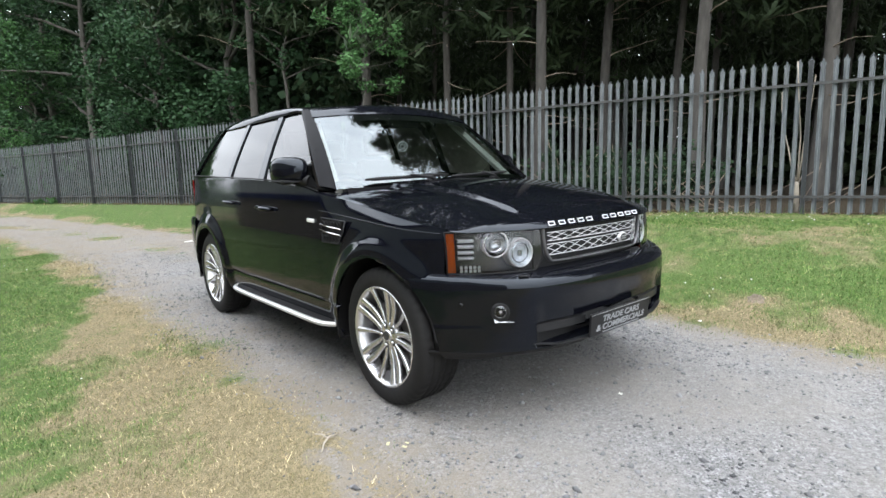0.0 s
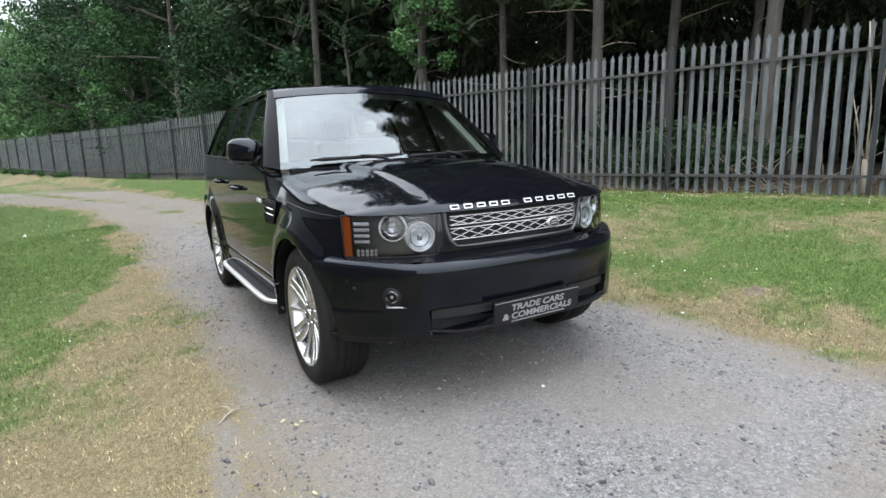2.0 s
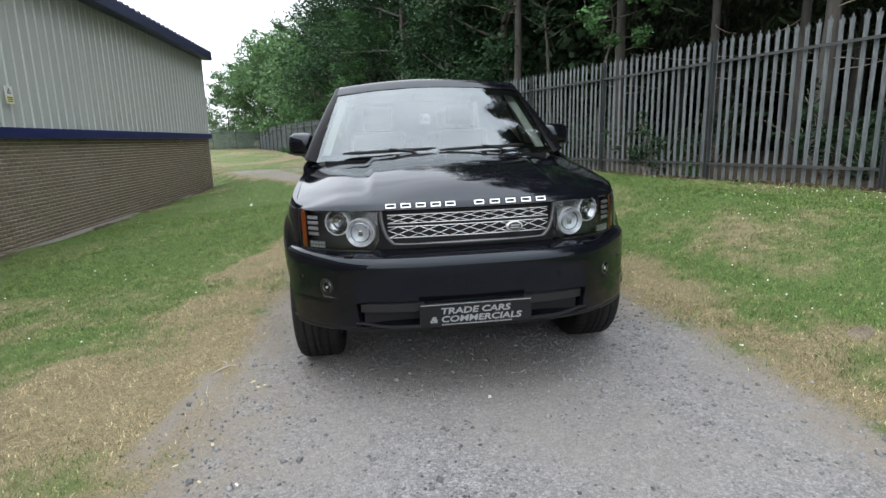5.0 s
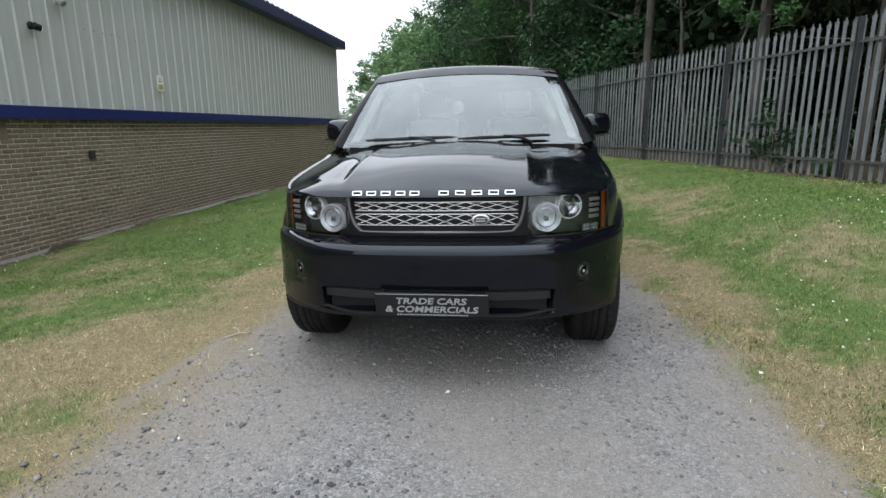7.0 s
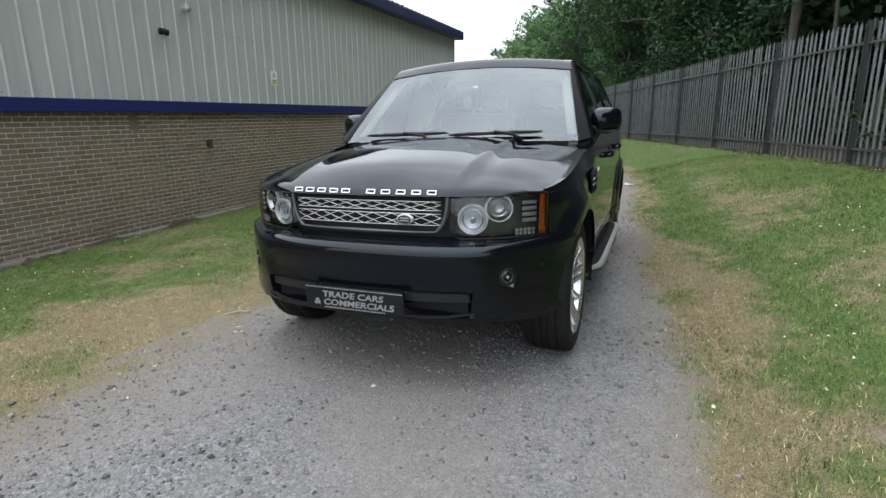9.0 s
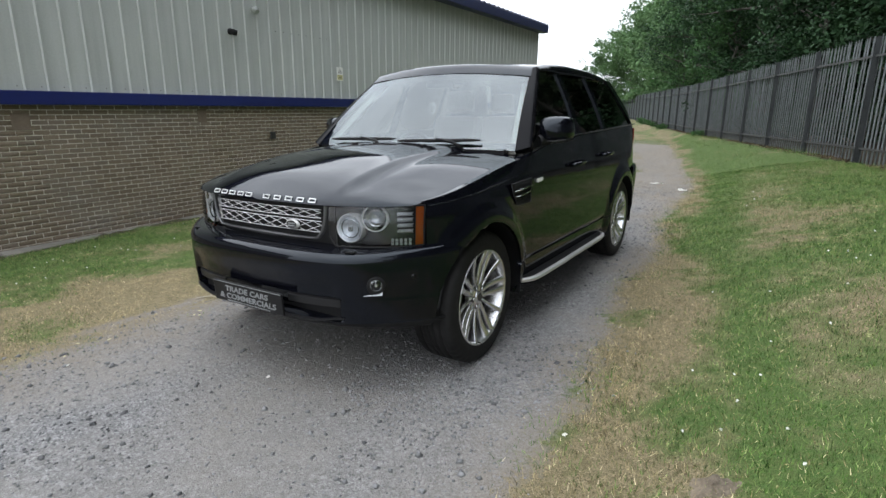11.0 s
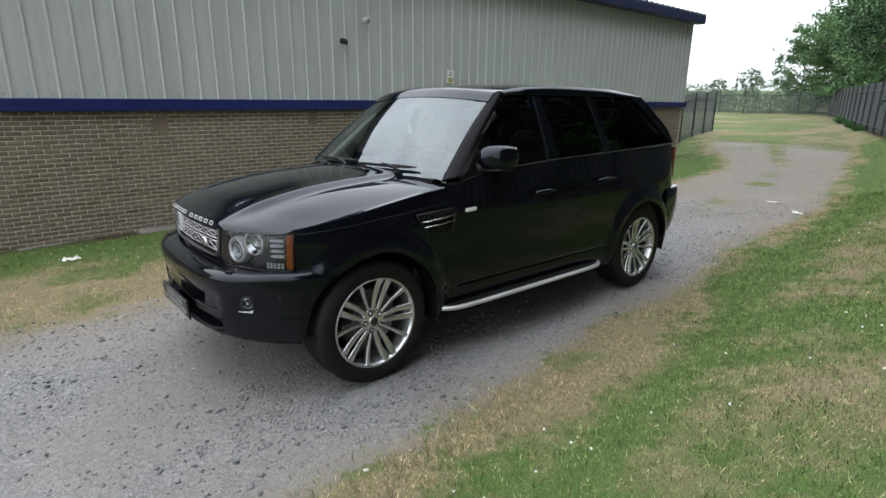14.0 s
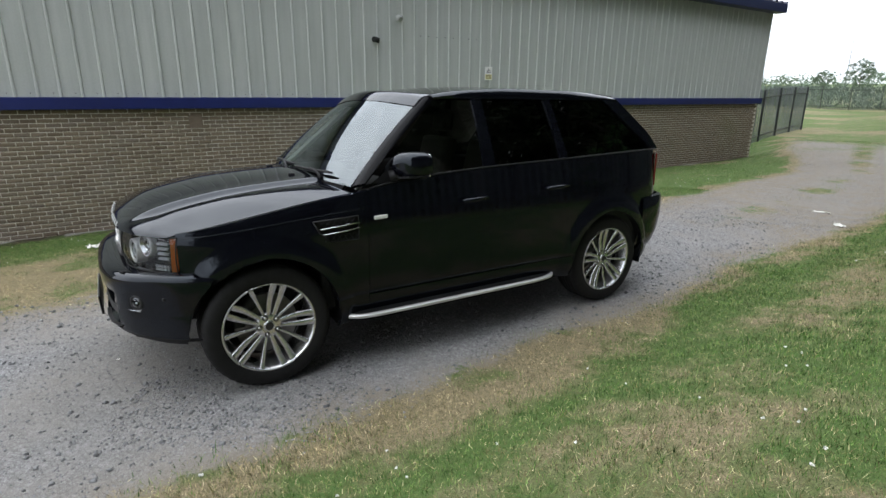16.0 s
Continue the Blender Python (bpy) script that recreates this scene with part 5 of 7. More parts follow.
def bonnet():
    xs = both([(v, 0) for v in np.concatenate([np.linspace(0, 0.40, 7), [0.425, 0.44, 0.455, 0.47, 0.50], np.linspace(0.54, 0.78, 6), [0.805, 0.828, 0.847, 0.860, 0.868]])])[:, 0]
    us = np.concatenate([[0, 0.006, 0.014, 0.024, 0.04], np.linspace(0.06, 1, 26)])
    rows = []
    for u in us:
        y0 = brow_y(xs) - 0.012
        for turn in range(4):
            reach = np.interp(y0, BONNET_RIM[:, 0], BONNET_RIM[:, 1]) - 0.868
            y0 = 0.5 * y0 + 0.5 * (brow_y(xs + np.sign(xs) * smooth01(0.45, 0.868, np.abs(xs)) * reach) - 0.012)
        y1 = 0.465 + 0.065 * (np.abs(xs) / 0.75) ** 2
        y = y0 + u * (y1 - y0)
        reach = np.interp(y, BONNET_RIM[:, 0], BONNET_RIM[:, 1]) - 0.868
        wide = xs + np.sign(xs) * smooth01(0.45, 0.868, np.abs(xs)) * reach
        rows.append(np.stack([wide, y, bonnet_z(wide, y)], -1))
    b = part("bonnet", loft(rows, thick=-0.012), M_PAINT, CAR, "gloss black bonnet")
    # plain bars where the maker's name stands
    xs = [-0.368, -0.298, -0.228, -0.158, -0.090, 0.046, 0.122, 0.198, 0.274, 0.348]
    for x in xs:
        y = float(brow_y(x)) - 0.010
        m = pose(x, y + 0.006, float(bonnet_z(x, y + 0.006)) + 0.0, -28, 0, 0)
        part("name_bar", hollow_bar(0.046, 0.022, 0.0046, 0.003), M_BRIGHT, b, "silver name bar", at=m)
    for s in (-1, 1):
        # the lower edge of the clamshell along the wing
        line = [(s * (wing_side_x(y, z) + 0.001), y, z) for y, z in zip(np.linspace(-0.40, 0.60, 24), np.linspace(0.918, 1.0, 24))]
        part("shut_line", tube(line, 0.0022, 5), M_PAINT, b)
    for x in (-0.28, 0.28):
        y = 0.36
        part("washer_jet", boxm(x - 0.014, x + 0.014, y - 0.02, y + 0.02, float(bonnet_z(x, y)) - 0.003, float(bonnet_z(x, y)) + 0.012, bevel=0.005), M_TRIM, b)


def bumper():
    brow, nose = spline(BROW, 200), spline(NOSE, 200)
    zs = [(0.728, -0.25), (0.725, 0.0), (0.722, 0.25), (0.716, 0.6), (0.708, 0.82), (0.696, 0.93), (0.682, 0.985), (0.665, 1.0), (0.645, 1.0), (0.63, 1.0), (0.615, 0.99), (0.60, 0.985), (0.58, 0.98), (0.56, 0.975), (0.54, 0.97), (0.52, 0.96), (0.508, 0.955), (0.502, 0.95), (0.497, 0.95), (0.48, 0.94), (0.45, 0.92), (0.42, 0.89), (0.402, 0.87), (0.390, 0.865), (0.384, 0.86), (0.375, 0.82), (0.362, 0.74), (0.352, 0.60), (0.345, 0.38), (0.34, 0.1)]
    rows = []
    for z, w in zs:
        # each row ends on the wheel arch, or at the lamp above it
        stop = -math.sqrt(max(0.0, (ARCH_R + 0.003) ** 2 - (z - HUB_Z) ** 2)) if z < 0.705 else -0.36
        stop -= max(0.0, 0.368 - z) * 1.5
        n = nose[nose[:, 1] < stop]
        t = np.linspace(0, 1, 36)
        grow = np.linspace(0, 1, len(n))
        n = np.stack([np.interp(t, grow, n[:, i]) for i in (0, 1)], -1)
        o = brow[brow[:, 1] < max(stop, -0.36)]
        o = np.stack([np.interp(t, np.linspace(0, 1, len(o)), o[:, i]) for i in (0, 1)], -1)
        ease = w if z > 0.5 else w + (1 - w) * smooth01(0.55, 1.0, t)[:, None] * 0.6
        r = both(o + ease * (n - o))
        ax = np.abs(r[:, 0])
        wide = 0.56 - 0.25 * max(0, 0.6 - z) * 0.5
        scoop = (1 - smooth01(wide - 0.05, wide, ax)) * (1 - smooth01(0.53, 0.65, z)) * (z > 0.4975)
        mouth = (1 - smooth01(0.525, 0.545, ax)) * (1 - smooth01(0.496, 0.501, z)) * smooth01(0.386, 0.392, z)
        y = r[:, 1] + 0.024 * scoop + 0.075 * mouth
        rows.append(np.stack([r[:, 0], y, np.full(len(r), z) + 0.012 * smooth01(0.6, 0.9, ax) * (z > 0.68)], -1))
    cut = next(i for i, (z, w) in enumerate(zs) if z < 0.38)
    b = part("front_bumper", loft(rows[:cut + 1], thick=-0.008, flip=True), M_PAINT, CAR, "gloss black front bumper")
    part("valance", loft(rows[cut:], thick=-0.008, flip=True), M_TRIM, b, "matt black lower valance")
    # lower mouth: dark mesh with a satin grey bar each side of the plate
    mouth = []
    for z in (0.390, 0.45, 0.496):
        x = np.linspace(-0.52, 0.52, 21)
        mouth.append(np.stack([x, np.interp(np.abs(x), [0, 0.3, 0.52], [-0.712, -0.705, -0.685]), np.full(21, z)], -1))
    part("mouth_mesh", loft(mouth, thick=-0.01), M_TRIM, b, "black lower mesh")
    for s in (-1, 1):
        x = np.linspace(0.24, 0.535, 9)
        y = np.interp(x, NOSE_LINE[:, 0], NOSE_LINE[:, 1])
        rows = [np.stack([s * x, y + dy, np.full(9, z)], -1) for z, dy in ((0.448, 0.050), (0.452, 0.030), (0.490, 0.026), (0.497, 0.044))]
        part("mouth_bar", loft(rows, thick=0.006, flip=s < 0), M_BAR, b, "dark grey bumper bar")
        x = np.linspace(0.14, 0.56, 11)
        y = np.interp(x, NOSE_LINE[:, 0], NOSE_LINE[:, 1])
        rows = [np.stack([s * x, y + dy, z + 0.02 * smooth01(0.40, 0.56, x)], -1) for z, dy in ((0.378, 0.03), (0.380, 0.008), (0.385, 0.008), (0.387, 0.03))]
        part("lower_lip", loft(rows, thick=0.004, flip=s < 0), M_BAR, b, "thin dark lower lip")
        # corner blade under the fog lamp
        q = spline(NOSE, 60)[30:50]
        rows = [np.stack([s * q[:, 0] * k, q[:, 1] * k + 0.004, np.full(len(q), z)], -1) for z, k in ((0.352, 0.965), (0.357, 0.985), (0.368, 0.988), (0.372, 0.975))]
        part("corner_blade", loft(rows, thick=0.003, flip=s < 0), M_TRIM, b)
        # fog lamp in its recess, with the bright wedge below
        f = part("fog_lamp", lathe([(0.0, 0.014), (0.014, 0.010), (0.021, 0.003), (0.025, -0.003), (0.028, -0.003), (0.029, 0.02)], 24, "y"), M_DARKCH, b, "round chrome fog lamp", at=pose(s * 0.69, nose_y(0.69) + 0.004, 0.566, 0, 0, s * 40))
        part("fog_bulb", lathe([(0.0, -0.004), (0.006, -0.002), (0.0075, 0.006)], 12, "y"), M_BRIGHT, f)
        part("fog_surround", lathe([(0.029, -0.003), (0.036, -0.005), (0.044, -0.001), (0.046, 0.02)], 24, "y"), M_TRIM, f)
        part("lamp_glass", lathe([(0.0, -0.009), (0.018, -0.007), (0.026, -0.003)], 24, "y"), M_LENS, f)
        w = bmesh.new()
        vs = [w.verts.new(p) for p in ((0.050, 0.004, 0.0), (-0.040, 0.004, 0.0), (-0.043, 0.010, 0.024), (-0.032, 0.012, 0.026), (0.0, 0.010, 0.010))]
        w.faces.new(vs)
        bmesh.ops.solidify(w, geom=w.faces[:], thickness=0.004)
        part("fog_wedge", w, M_DARKCH, b, "bright wedge trim", at=pose(s * 0.685, nose_y(0.685) - 0.006, 0.517, 0, 0, s * 38) @ Matrix.Diagonal((-s, 1, 1, 1)))
        part("washer_cap", boxm(-0.022, 0.022, -0.02, 0.015, 0.0, 0.006, bevel=0.002), M_TRIM, b, at=pose(s * 0.575, nose_y(0.575) + 0.05, 0.714, -8, 0, s * 28))
        # tow eye cover and parking sensor
        part("sensor", lathe([(0.0, -0.003), (0.010, -0.002), (0.011, 0.004)], 14, "y"), M_TRIM, b, at=pose(s * 0.815, nose_y(0.815) + 0.002, 0.60, 0, 0, s * 55))
    # the black show plate in place of a number, with two lines of slanted words
    p = part("show_plate", boxm(-0.262, 0.262, -0.006, 0.006, -0.057, 0.057, bevel=0.004), M_PLATE, b, "black plate with silver lettering", at=pose(-0.005, -0.812, 0.443, 4, 0, 0))
    part("plate_rim", boxm(-0.258, 0.258, -0.0075, -0.006, 0.050, 0.053), M_SILVER, p)
    for words, z, wide in (("TRADE CARS", 0.004, 0.325), ("& COMMERCIALS", -0.036, 0.43)):
        part("lettering", word_mesh(words, wide, 0.031, 0.0016, 0.15), M_SILVER, p, "silver letters", at=pose(0, -0.006, z))
    for k in range(28):
        part("small_bar", boxm(-0.16 + k * 0.0118, -0.152 + k * 0.0118, -0.0075, -0.006, -0.050, -0.044), M_SILVER, p)


def grille():
    g = part("grille", loft([[(x, brow_y(x) + 0.045, z) for x in np.linspace(-0.43, 0.43, 15)] for z in (0.715, 0.84, 0.93)], thick=-0.01, flip=True), M_TRIM, CAR, "black grille with silver lattice")
    f = lambda x, dy=0.0: float(brow_y(x)) + 0.006 + dy
    for zlo, zhi in ((0.788, 0.840), (0.856, 0.896)):
        h = zhi - zlo
        n = 16
        w = 0.772 / n
        for i in range(n):
            x0 = -0.386 + i * w
            for j in range(3):
                lo, hi = zlo + h * j / 3, zlo + h * (j + 1) / 3
                if (i + j) % 2:
                    lo, hi = hi, lo
                a, b = (x0, lo), (x0 + w, hi)
                bar = tube([(a[0], f(a[0]), a[1]), ((a[0] + b[0]) / 2, f((a[0] + b[0]) / 2, -0.003), (a[1] + b[1]) / 2), (b[0], f(b[0]), b[1])], 0.0015, 5)
                part("lattice_bar", bar, M_BRIGHT, g)
        for z in (zlo, zhi):
            part("lattice_rail", tube([(x, f(x), z) for x in np.linspace(-0.386, 0.386, 9)], 0.0019, 5), M_BRIGHT, g)
    u = [(-0.418, 0.925), (-0.412, 0.86), (-0.395, 0.80), (-0.372, 0.770), (-0.33, 0.757), (0, 0.754), (0.33, 0.757), (0.372, 0.770), (0.395, 0.80), (0.412, 0.86), (0.418, 0.925)]
    u = spline(u, 61)
    rows = []
    for dz, dy in ((-0.013, 0.012), (-0.011, -0.004), (0.006, -0.006), (0.012, 0.0), (0.011, 0.014)):
        c = np.array([0, 0.90])
        d = u - c
        d = d / np.linalg.norm(d, axis=1)[:, None]
        q = u - d * dz * 0.7
        rows.append(np.stack([q[:, 0], brow_y(q[:, 0]) + dy, q[:, 1]], -1))
    part("grille_surround", loft(rows), M_DSAT, g, "satin silver grille surround")
    part("grille_lower_panel", loft([[(x, brow_y(x) + dy, z) for x in np.linspace(-0.43, 0.43, 15)] for z, dy in ((0.714, -0.004), (0.724, 0.002), (0.730, 0.03))], flip=True), M_PAINT, g)
    b = part("badge", lathe([(0.0, -0.008), (0.026, -0.007), (0.031, -0.004), (0.033, 0.004)], 32, "y"), M_SATIN, g, "oval badge with silver rim", at=pose(0.215, float(brow_y(0.215)) - 0.004, 0.815, 0, 0, 3) @ Matrix.Diagonal((1.3, 1, 0.78, 1)))
    part("badge_field", lathe([(0.0, -0.0095), (0.025, -0.0085)], 32, "y"), M_BLACK, b, "dark oval field")
    part("badge_bar", boxm(-0.016, 0.018, -0.0105, -0.009, 0.004, 0.011), M_SILVER, b)
    part("badge_bar", boxm(-0.018, 0.016, -0.0105, -0.009, -0.011, -0.004), M_SILVER, b)


def headlamp(s):
    """One headlamp unit: dark housing, two round lamps, indicator, clear cover. s: -1 right, 1 left."""
    path = spline(BROW, 80)
    q = path[(path[:, 0] > 0.418) & (path[:, 1] < -0.424)]
    n = len(q)
    t = np.linspace(0, 1, n)
    low = 0.726 + 0.008 * t + 0.05 * np.exp(-((t - 0.0) / 0.05) ** 2)
    top = 0.922 - 0.0 * t
    zz = np.linspace(0, 1, 9)
    cover, back = [], []
    for k in zz:
        z = low + (top - low) * k
        bulge = 0.008 * math.sin(math.pi * k)
        cover.append(np.stack([s * (q[:, 0] + bulge * 0.3), q[:, 1] - bulge - 0.002 + 0.012 * k, z], -1))
        back.append(np.stack([s * (q[:, 0] - 0.030 - 0.012 * t), q[:, 1] + 0.075 * (1 - t) + 0.022 * t, z], -1))
    h = part("headlamp", loft(back, thick=-0.004, flip=s < 0), M_BEZEL, CAR, "clear headlamp with bright ringed lamps")
    part("lamp_cover", loft(cover, flip=s < 0), M_LENS, h, "clear lamp cover")
    # rim round the cover
    edge = list(cover[0]) + [c[-1] for c in cover] + list(cover[-1][::-1]) + [c[0] for c in cover[::-1]]
    part("lamp_gasket", tube(edge, 0.004, 5, cap=False), M_TRIM, h)
    for name, x, z, r, tilt in (("main_lamp", 0.518, 0.812, 0.070, 12), ("projector_lamp", 0.627, 0.860, 0.064, 24)):
        y = float(brow_y(x)) + (0.024 if name == "main_lamp" else 0.036)
        deep = 0.013 if name == "main_lamp" else 0.026
        ring = part(name, lathe([(r * 0.89, 0.0), (r * 0.92, -0.006), (r * 0.97, -0.004), (r, 0.010), (r * 0.98, 0.05)], 36, "y"), M_BRIGHT, h, "bright ringed lamp", at=pose(s * x, y, z, 0, 0, s * tilt))
        part("reflector", lathe([(0.0, deep), (r * 0.3, deep * 0.88), (r * 0.62, deep * 0.46), (r * 0.88, -0.002)], 30, "y"), M_REFL if name == "main_lamp" else M_DARKCH, ring)
        if name == "projector_lamp":
            part("projector_lens", lathe([(0.0, -0.002), (r * 0.3, 0.002), (r * 0.5, 0.012), (r * 0.56, 0.03)], 28, "y"), M_LENS, ring)
            part("inner_ring", lathe([(r * 0.54, 0.028), (r * 0.58, 0.010), (r * 0.66, 0.018)], 28, "y"), M_CHROME, ring)
            # bright dots of the running lamps round the ring
            for k in range(9):
                a = radians(-40 + k * 26) if s > 0 else radians(220 - k * 26)
                part("lamp_dot", lathe([(0.0, -0.003), (0.005, 0.0)], 8, "y"), M_WHITEL, ring, at=pose(math.cos(a) * r * 0.92, -0.007, math.sin(a) * r * 0.92))
        else:
            part("bulb_shield", boxm(-0.012, 0.012, 0.002, 0.02, -0.018, 0.012, bevel=0.005), M_DARKCH, ring)
            part("inner_ring", lathe([(r * 0.60, 0.008), (r * 0.64, -0.001), (r * 0.71, 0.006)], 30, "y"), M_DARKCH, ring)
            part("lamp_lens", lathe([(0.0, -0.006), (r * 0.5, -0.004), (r * 0.8, 0.0)], 30, "y"), M_LENS, ring)
    for i in range(4):
        x0, z0 = 0.722, 0.792 + i * 0.027
        w = part("indicator_reflector", loft([[(s * (x0 + u * 0.055), float(brow_y(x0 + u * 0.055)) + 0.034 - 0.014 * math.sin(math.pi * k), z0 + 0.018 * k) for u in np.linspace(0, 1, 6)] for k in np.linspace(0, 1, 5)], flip=s < 0), M_REFL, h, "ribbed bright reflector")
    # bright faceted blocks low in the lamp, beside the reflectors
    for i in range(5):
        for j in range(2):
            x0, z0 = 0.700 + i * 0.016, 0.742 + j * 0.017
            part("lamp_facet", boxm(-0.0066, 0.0066, -0.006, 0.006, -0.007, 0.007, bevel=0.002, seg=1), M_REFL, h, at=pose(s * x0, float(brow_y(x0)) + 0.030, z0, 12 * (j - i % 2), 0, s * (42 + 14 * (i % 2))))
    a = path[(path[:, 1] > -0.464) & (path[:, 1] < -0.418)]
    rows = [np.stack([s * (a[:, 0] - 0.007), a[:, 1] + 0.004 + 0.010 * k, np.full(len(a), 0.736 + 0.184 * k)], -1) for k in np.linspace(0, 1, 4)]
    part("side_reflector", loft(rows, thick=0.004, flip=s < 0), M_AMBER, h, "amber side reflector")


def flank():
    """The painted sides: wing, doors, quarter and sill as panels with real shut lines."""
    path = spline(OUTLINE, lambda s: np.arange(0, s, 0.0225))
    cols = []
    seams = {"a": 0.615, "b": 1.545, "c": 2.30}
    for x, y in path:
        if x > 0.5 and any(abs(y - v) < 0.016 for v in seams.values()):
            continue
        cols.append((x, y))
    for v in seams.values():
        x = float(np.interp(v, path[:150, 1], path[:150, 0]))
        cols += [(x, v - 0.0012), (x, v + 0.0012)]
    side = [c for c in cols if c[0] > 0.86 or c[1] < 0]
    tail = [c for c in cols if c[0] <= 0.86 and c[1] > 0]
    side.sort(key=lambda c: c[1])
    cols = np.array(side + tail)
    d = np.gradient(cols, axis=0)
    nrm = np.stack([d[:, 1], -d[:, 0]], -1)
    nrm /= np.linalg.norm(nrm, axis=1)[:, None] + 1e-9
    nrm[cols[:, 1] < 3.0] = (1, 0)
    prof = side_profile
    G = []
    zrows = [0.29, 0.305, 0.33, 0.37, 0.41, 0.4525, 0.4585] + list(np.linspace(0.48, 0.90, 20)) + ["t"] * 7
    for (x, y), n in zip(cols, nrm):
        top = float(belt_z(y))
        col = []
        rest = [0.90 + (top - 0.90) * f for f in (0.22, 0.42, 0.62, 0.80, 0.92, 0.985, 1.0)]
        zz = [z for z in zrows if z != "t"] + rest
        for i, z in enumerate(zz):
            yy, zq = y, z
            for hy in AXLES:
                r = math.hypot(yy - hy, zq - HUB_Z)
                if r < ARCH_R and x > 0.8:
                    f = ARCH_R / max(r, 1e-4)
                    if r > ARCH_R - 0.045:
                        yy, zq = hy + (yy - hy) * f, HUB_Z + (zq - HUB_Z) * f
            off = float(prof(zq))
            if zq > 0.86:
                off += shoulder(yy, zq, top)
            for hy in AXLES:
                r = math.hypot(yy - hy, zq - HUB_Z)
                if x > 0.8:
                    off += 0.030 * float(1 - smooth01(0.450, 0.545, r)) * float(smooth01(-0.42, -0.3, yy))
            col.append((x + n[0] * off, yy + n[1] * off, zq))
        G.append(col)
    G = np.array(G)
    nc, nr = G.shape[:2]
    yc = cols[:, 1]
    sill_row = 5

    def panel(test):
        bm = bmesh.new()
        vs = {}
        for i in range(nc - 1):
            for j in range(nr - 1):
                c = G[i:i + 2, j:j + 2].reshape(-1, 3).mean(0)
                if not test(yc[i], yc[i + 1], j, c):
                    continue
                if c[0] > 0.8 and any(math.hypot(c[1] - hy, c[2] - HUB_Z) < ARCH_R - 0.004 for hy in AXLES):
                    continue
                q = []
                for a, b in ((i, j), (i + 1, j), (i + 1, j + 1), (i, j + 1)):
                    if (a, b) not in vs:
                        vs[a, b] = bm.verts.new(G[a, b])
                    q.append(vs[a, b])
                if len({tuple(v.co) for v in q}) == 4:
                    bm.faces.new(q)
        bmesh.ops.remove_doubles(bm, verts=bm.verts, dist=2e-4)
        bm.normal_update()
        bmesh.ops.solidify(bm, geom=bm.faces[:], thickness=0.008)
        bm.normal_update()
        for f in bm.faces:
            f.smooth = True
        for e in bm.edges:
            if len(e.link_faces) == 2 and e.calc_face_angle(0) > 0.6:
                e.smooth = False
        return bm

    a, b, c = seams["a"], seams["b"], seams["c"]
    kinds = {"front_wing": lambda u, v, j, p: v <= a and not (p[2] < 0.705 and p[1] < -0.12),
             "front_door": lambda u, v, j, p: u >= a and v <= b and j > sill_row,
             "rear_door": lambda u, v, j, p: u >= b and v <= c and j > sill_row,
             "sill": lambda u, v, j, p: u >= a and v <= c and j < sill_row,
             "rear_quarter": lambda u, v, j, p: u >= c or (u > 3.0 and p[0] < 0.86)}
    made = {}
    for s in (1, -1):
        for name, test in kinds.items():
            bm = panel(test)
            if s < 0:
                mirror(bm)
            made[name, s] = part(name, bm, M_PAINT, CAR)
        # rear lamp, wrapping the corner
        lamp = cols[(cols[:, 1] > 3.32) & (cols[:, 0] > 0.70)]
        rows = [np.stack([s * lamp[:, 0] * 1.004, lamp[:, 1] * 1.0012, np.full(len(lamp), z)], -1) for z in np.linspace(0.93, 1.20, 5)]
        part("tail_lamp", loft(rows, thick=0.012, flip=s > 0), M_REDLENS, CAR, "red tail lamp")
        rb = spline([(0.93, 3.13), (0.925, 3.25), (0.89, 3.40), (0.80, 3.51), (0.6, 3.565), (0, 3.59)], 30)
        rows = []
        for z, kx in ((0.40, 0.955), (0.45, 0.985), (0.55, 0.998), (0.70, 1.005), (0.82, 1.0), (0.845, 0.985), (0.85, 0.94)):
            y = rb[:, 1] * (1 if z > 0.6 else 1 - 0.016 * (0.6 - z) / 0.15)
            rows.append(np.stack([s * rb[:, 0] * kx, y, np.full(len(rb), z)], -1))
        part("rear_bumper", loft(rows, thick=0.008, flip=s < 0), M_PAINT, CAR)
        # arch liners and lips
        for hy in AXLES:
            ang = np.radians(np.linspace(-12, 172 if hy == 0 else 190, 34))
            # the lip draws in towards the bumper at the front of the arch
            lip = 0.055 * smooth01(110, 172, np.degrees(ang)) if hy == 0 else 0.02 * smooth01(40, 0, np.degrees(ang))
            ring = lambda r, x: np.stack([s * (x - lip * (x > 0.8)), hy + r * np.cos(ang), HUB_Z + r * np.sin(ang)], -1)
            part("arch_liner", loft([ring(ARCH_R - 0.002, 0.945), ring(ARCH_R + 0.006, 0.905), ring(ARCH_R + 0.02, 0.70), ring(ARCH_R + 0.02, 0.50), ring(0.05, 0.49)]), M_TRIM, CAR, "black wheel arch liner")
        door, rear, wing = made["front_door", s], made["rear_door", s], made["front_wing", s]
        for y0, y1, z, owner in ((1.285, 1.495, 0.985, door), (2.02, 2.235, 1.012, rear)):
            h = part("door_handle", tube([(s * 0.922, y0, z), (s * 0.955, y0 + 0.018, z + 0.002), (s * 0.962, (y0 + y1) / 2, z + 0.006), (s * 0.955, y1 - 0.018, z + 0.010), (s * 0.922, y1, z + 0.010)], [0.012, 0.015, 0.015, 0.015, 0.012], 10), M_PAINT, owner)
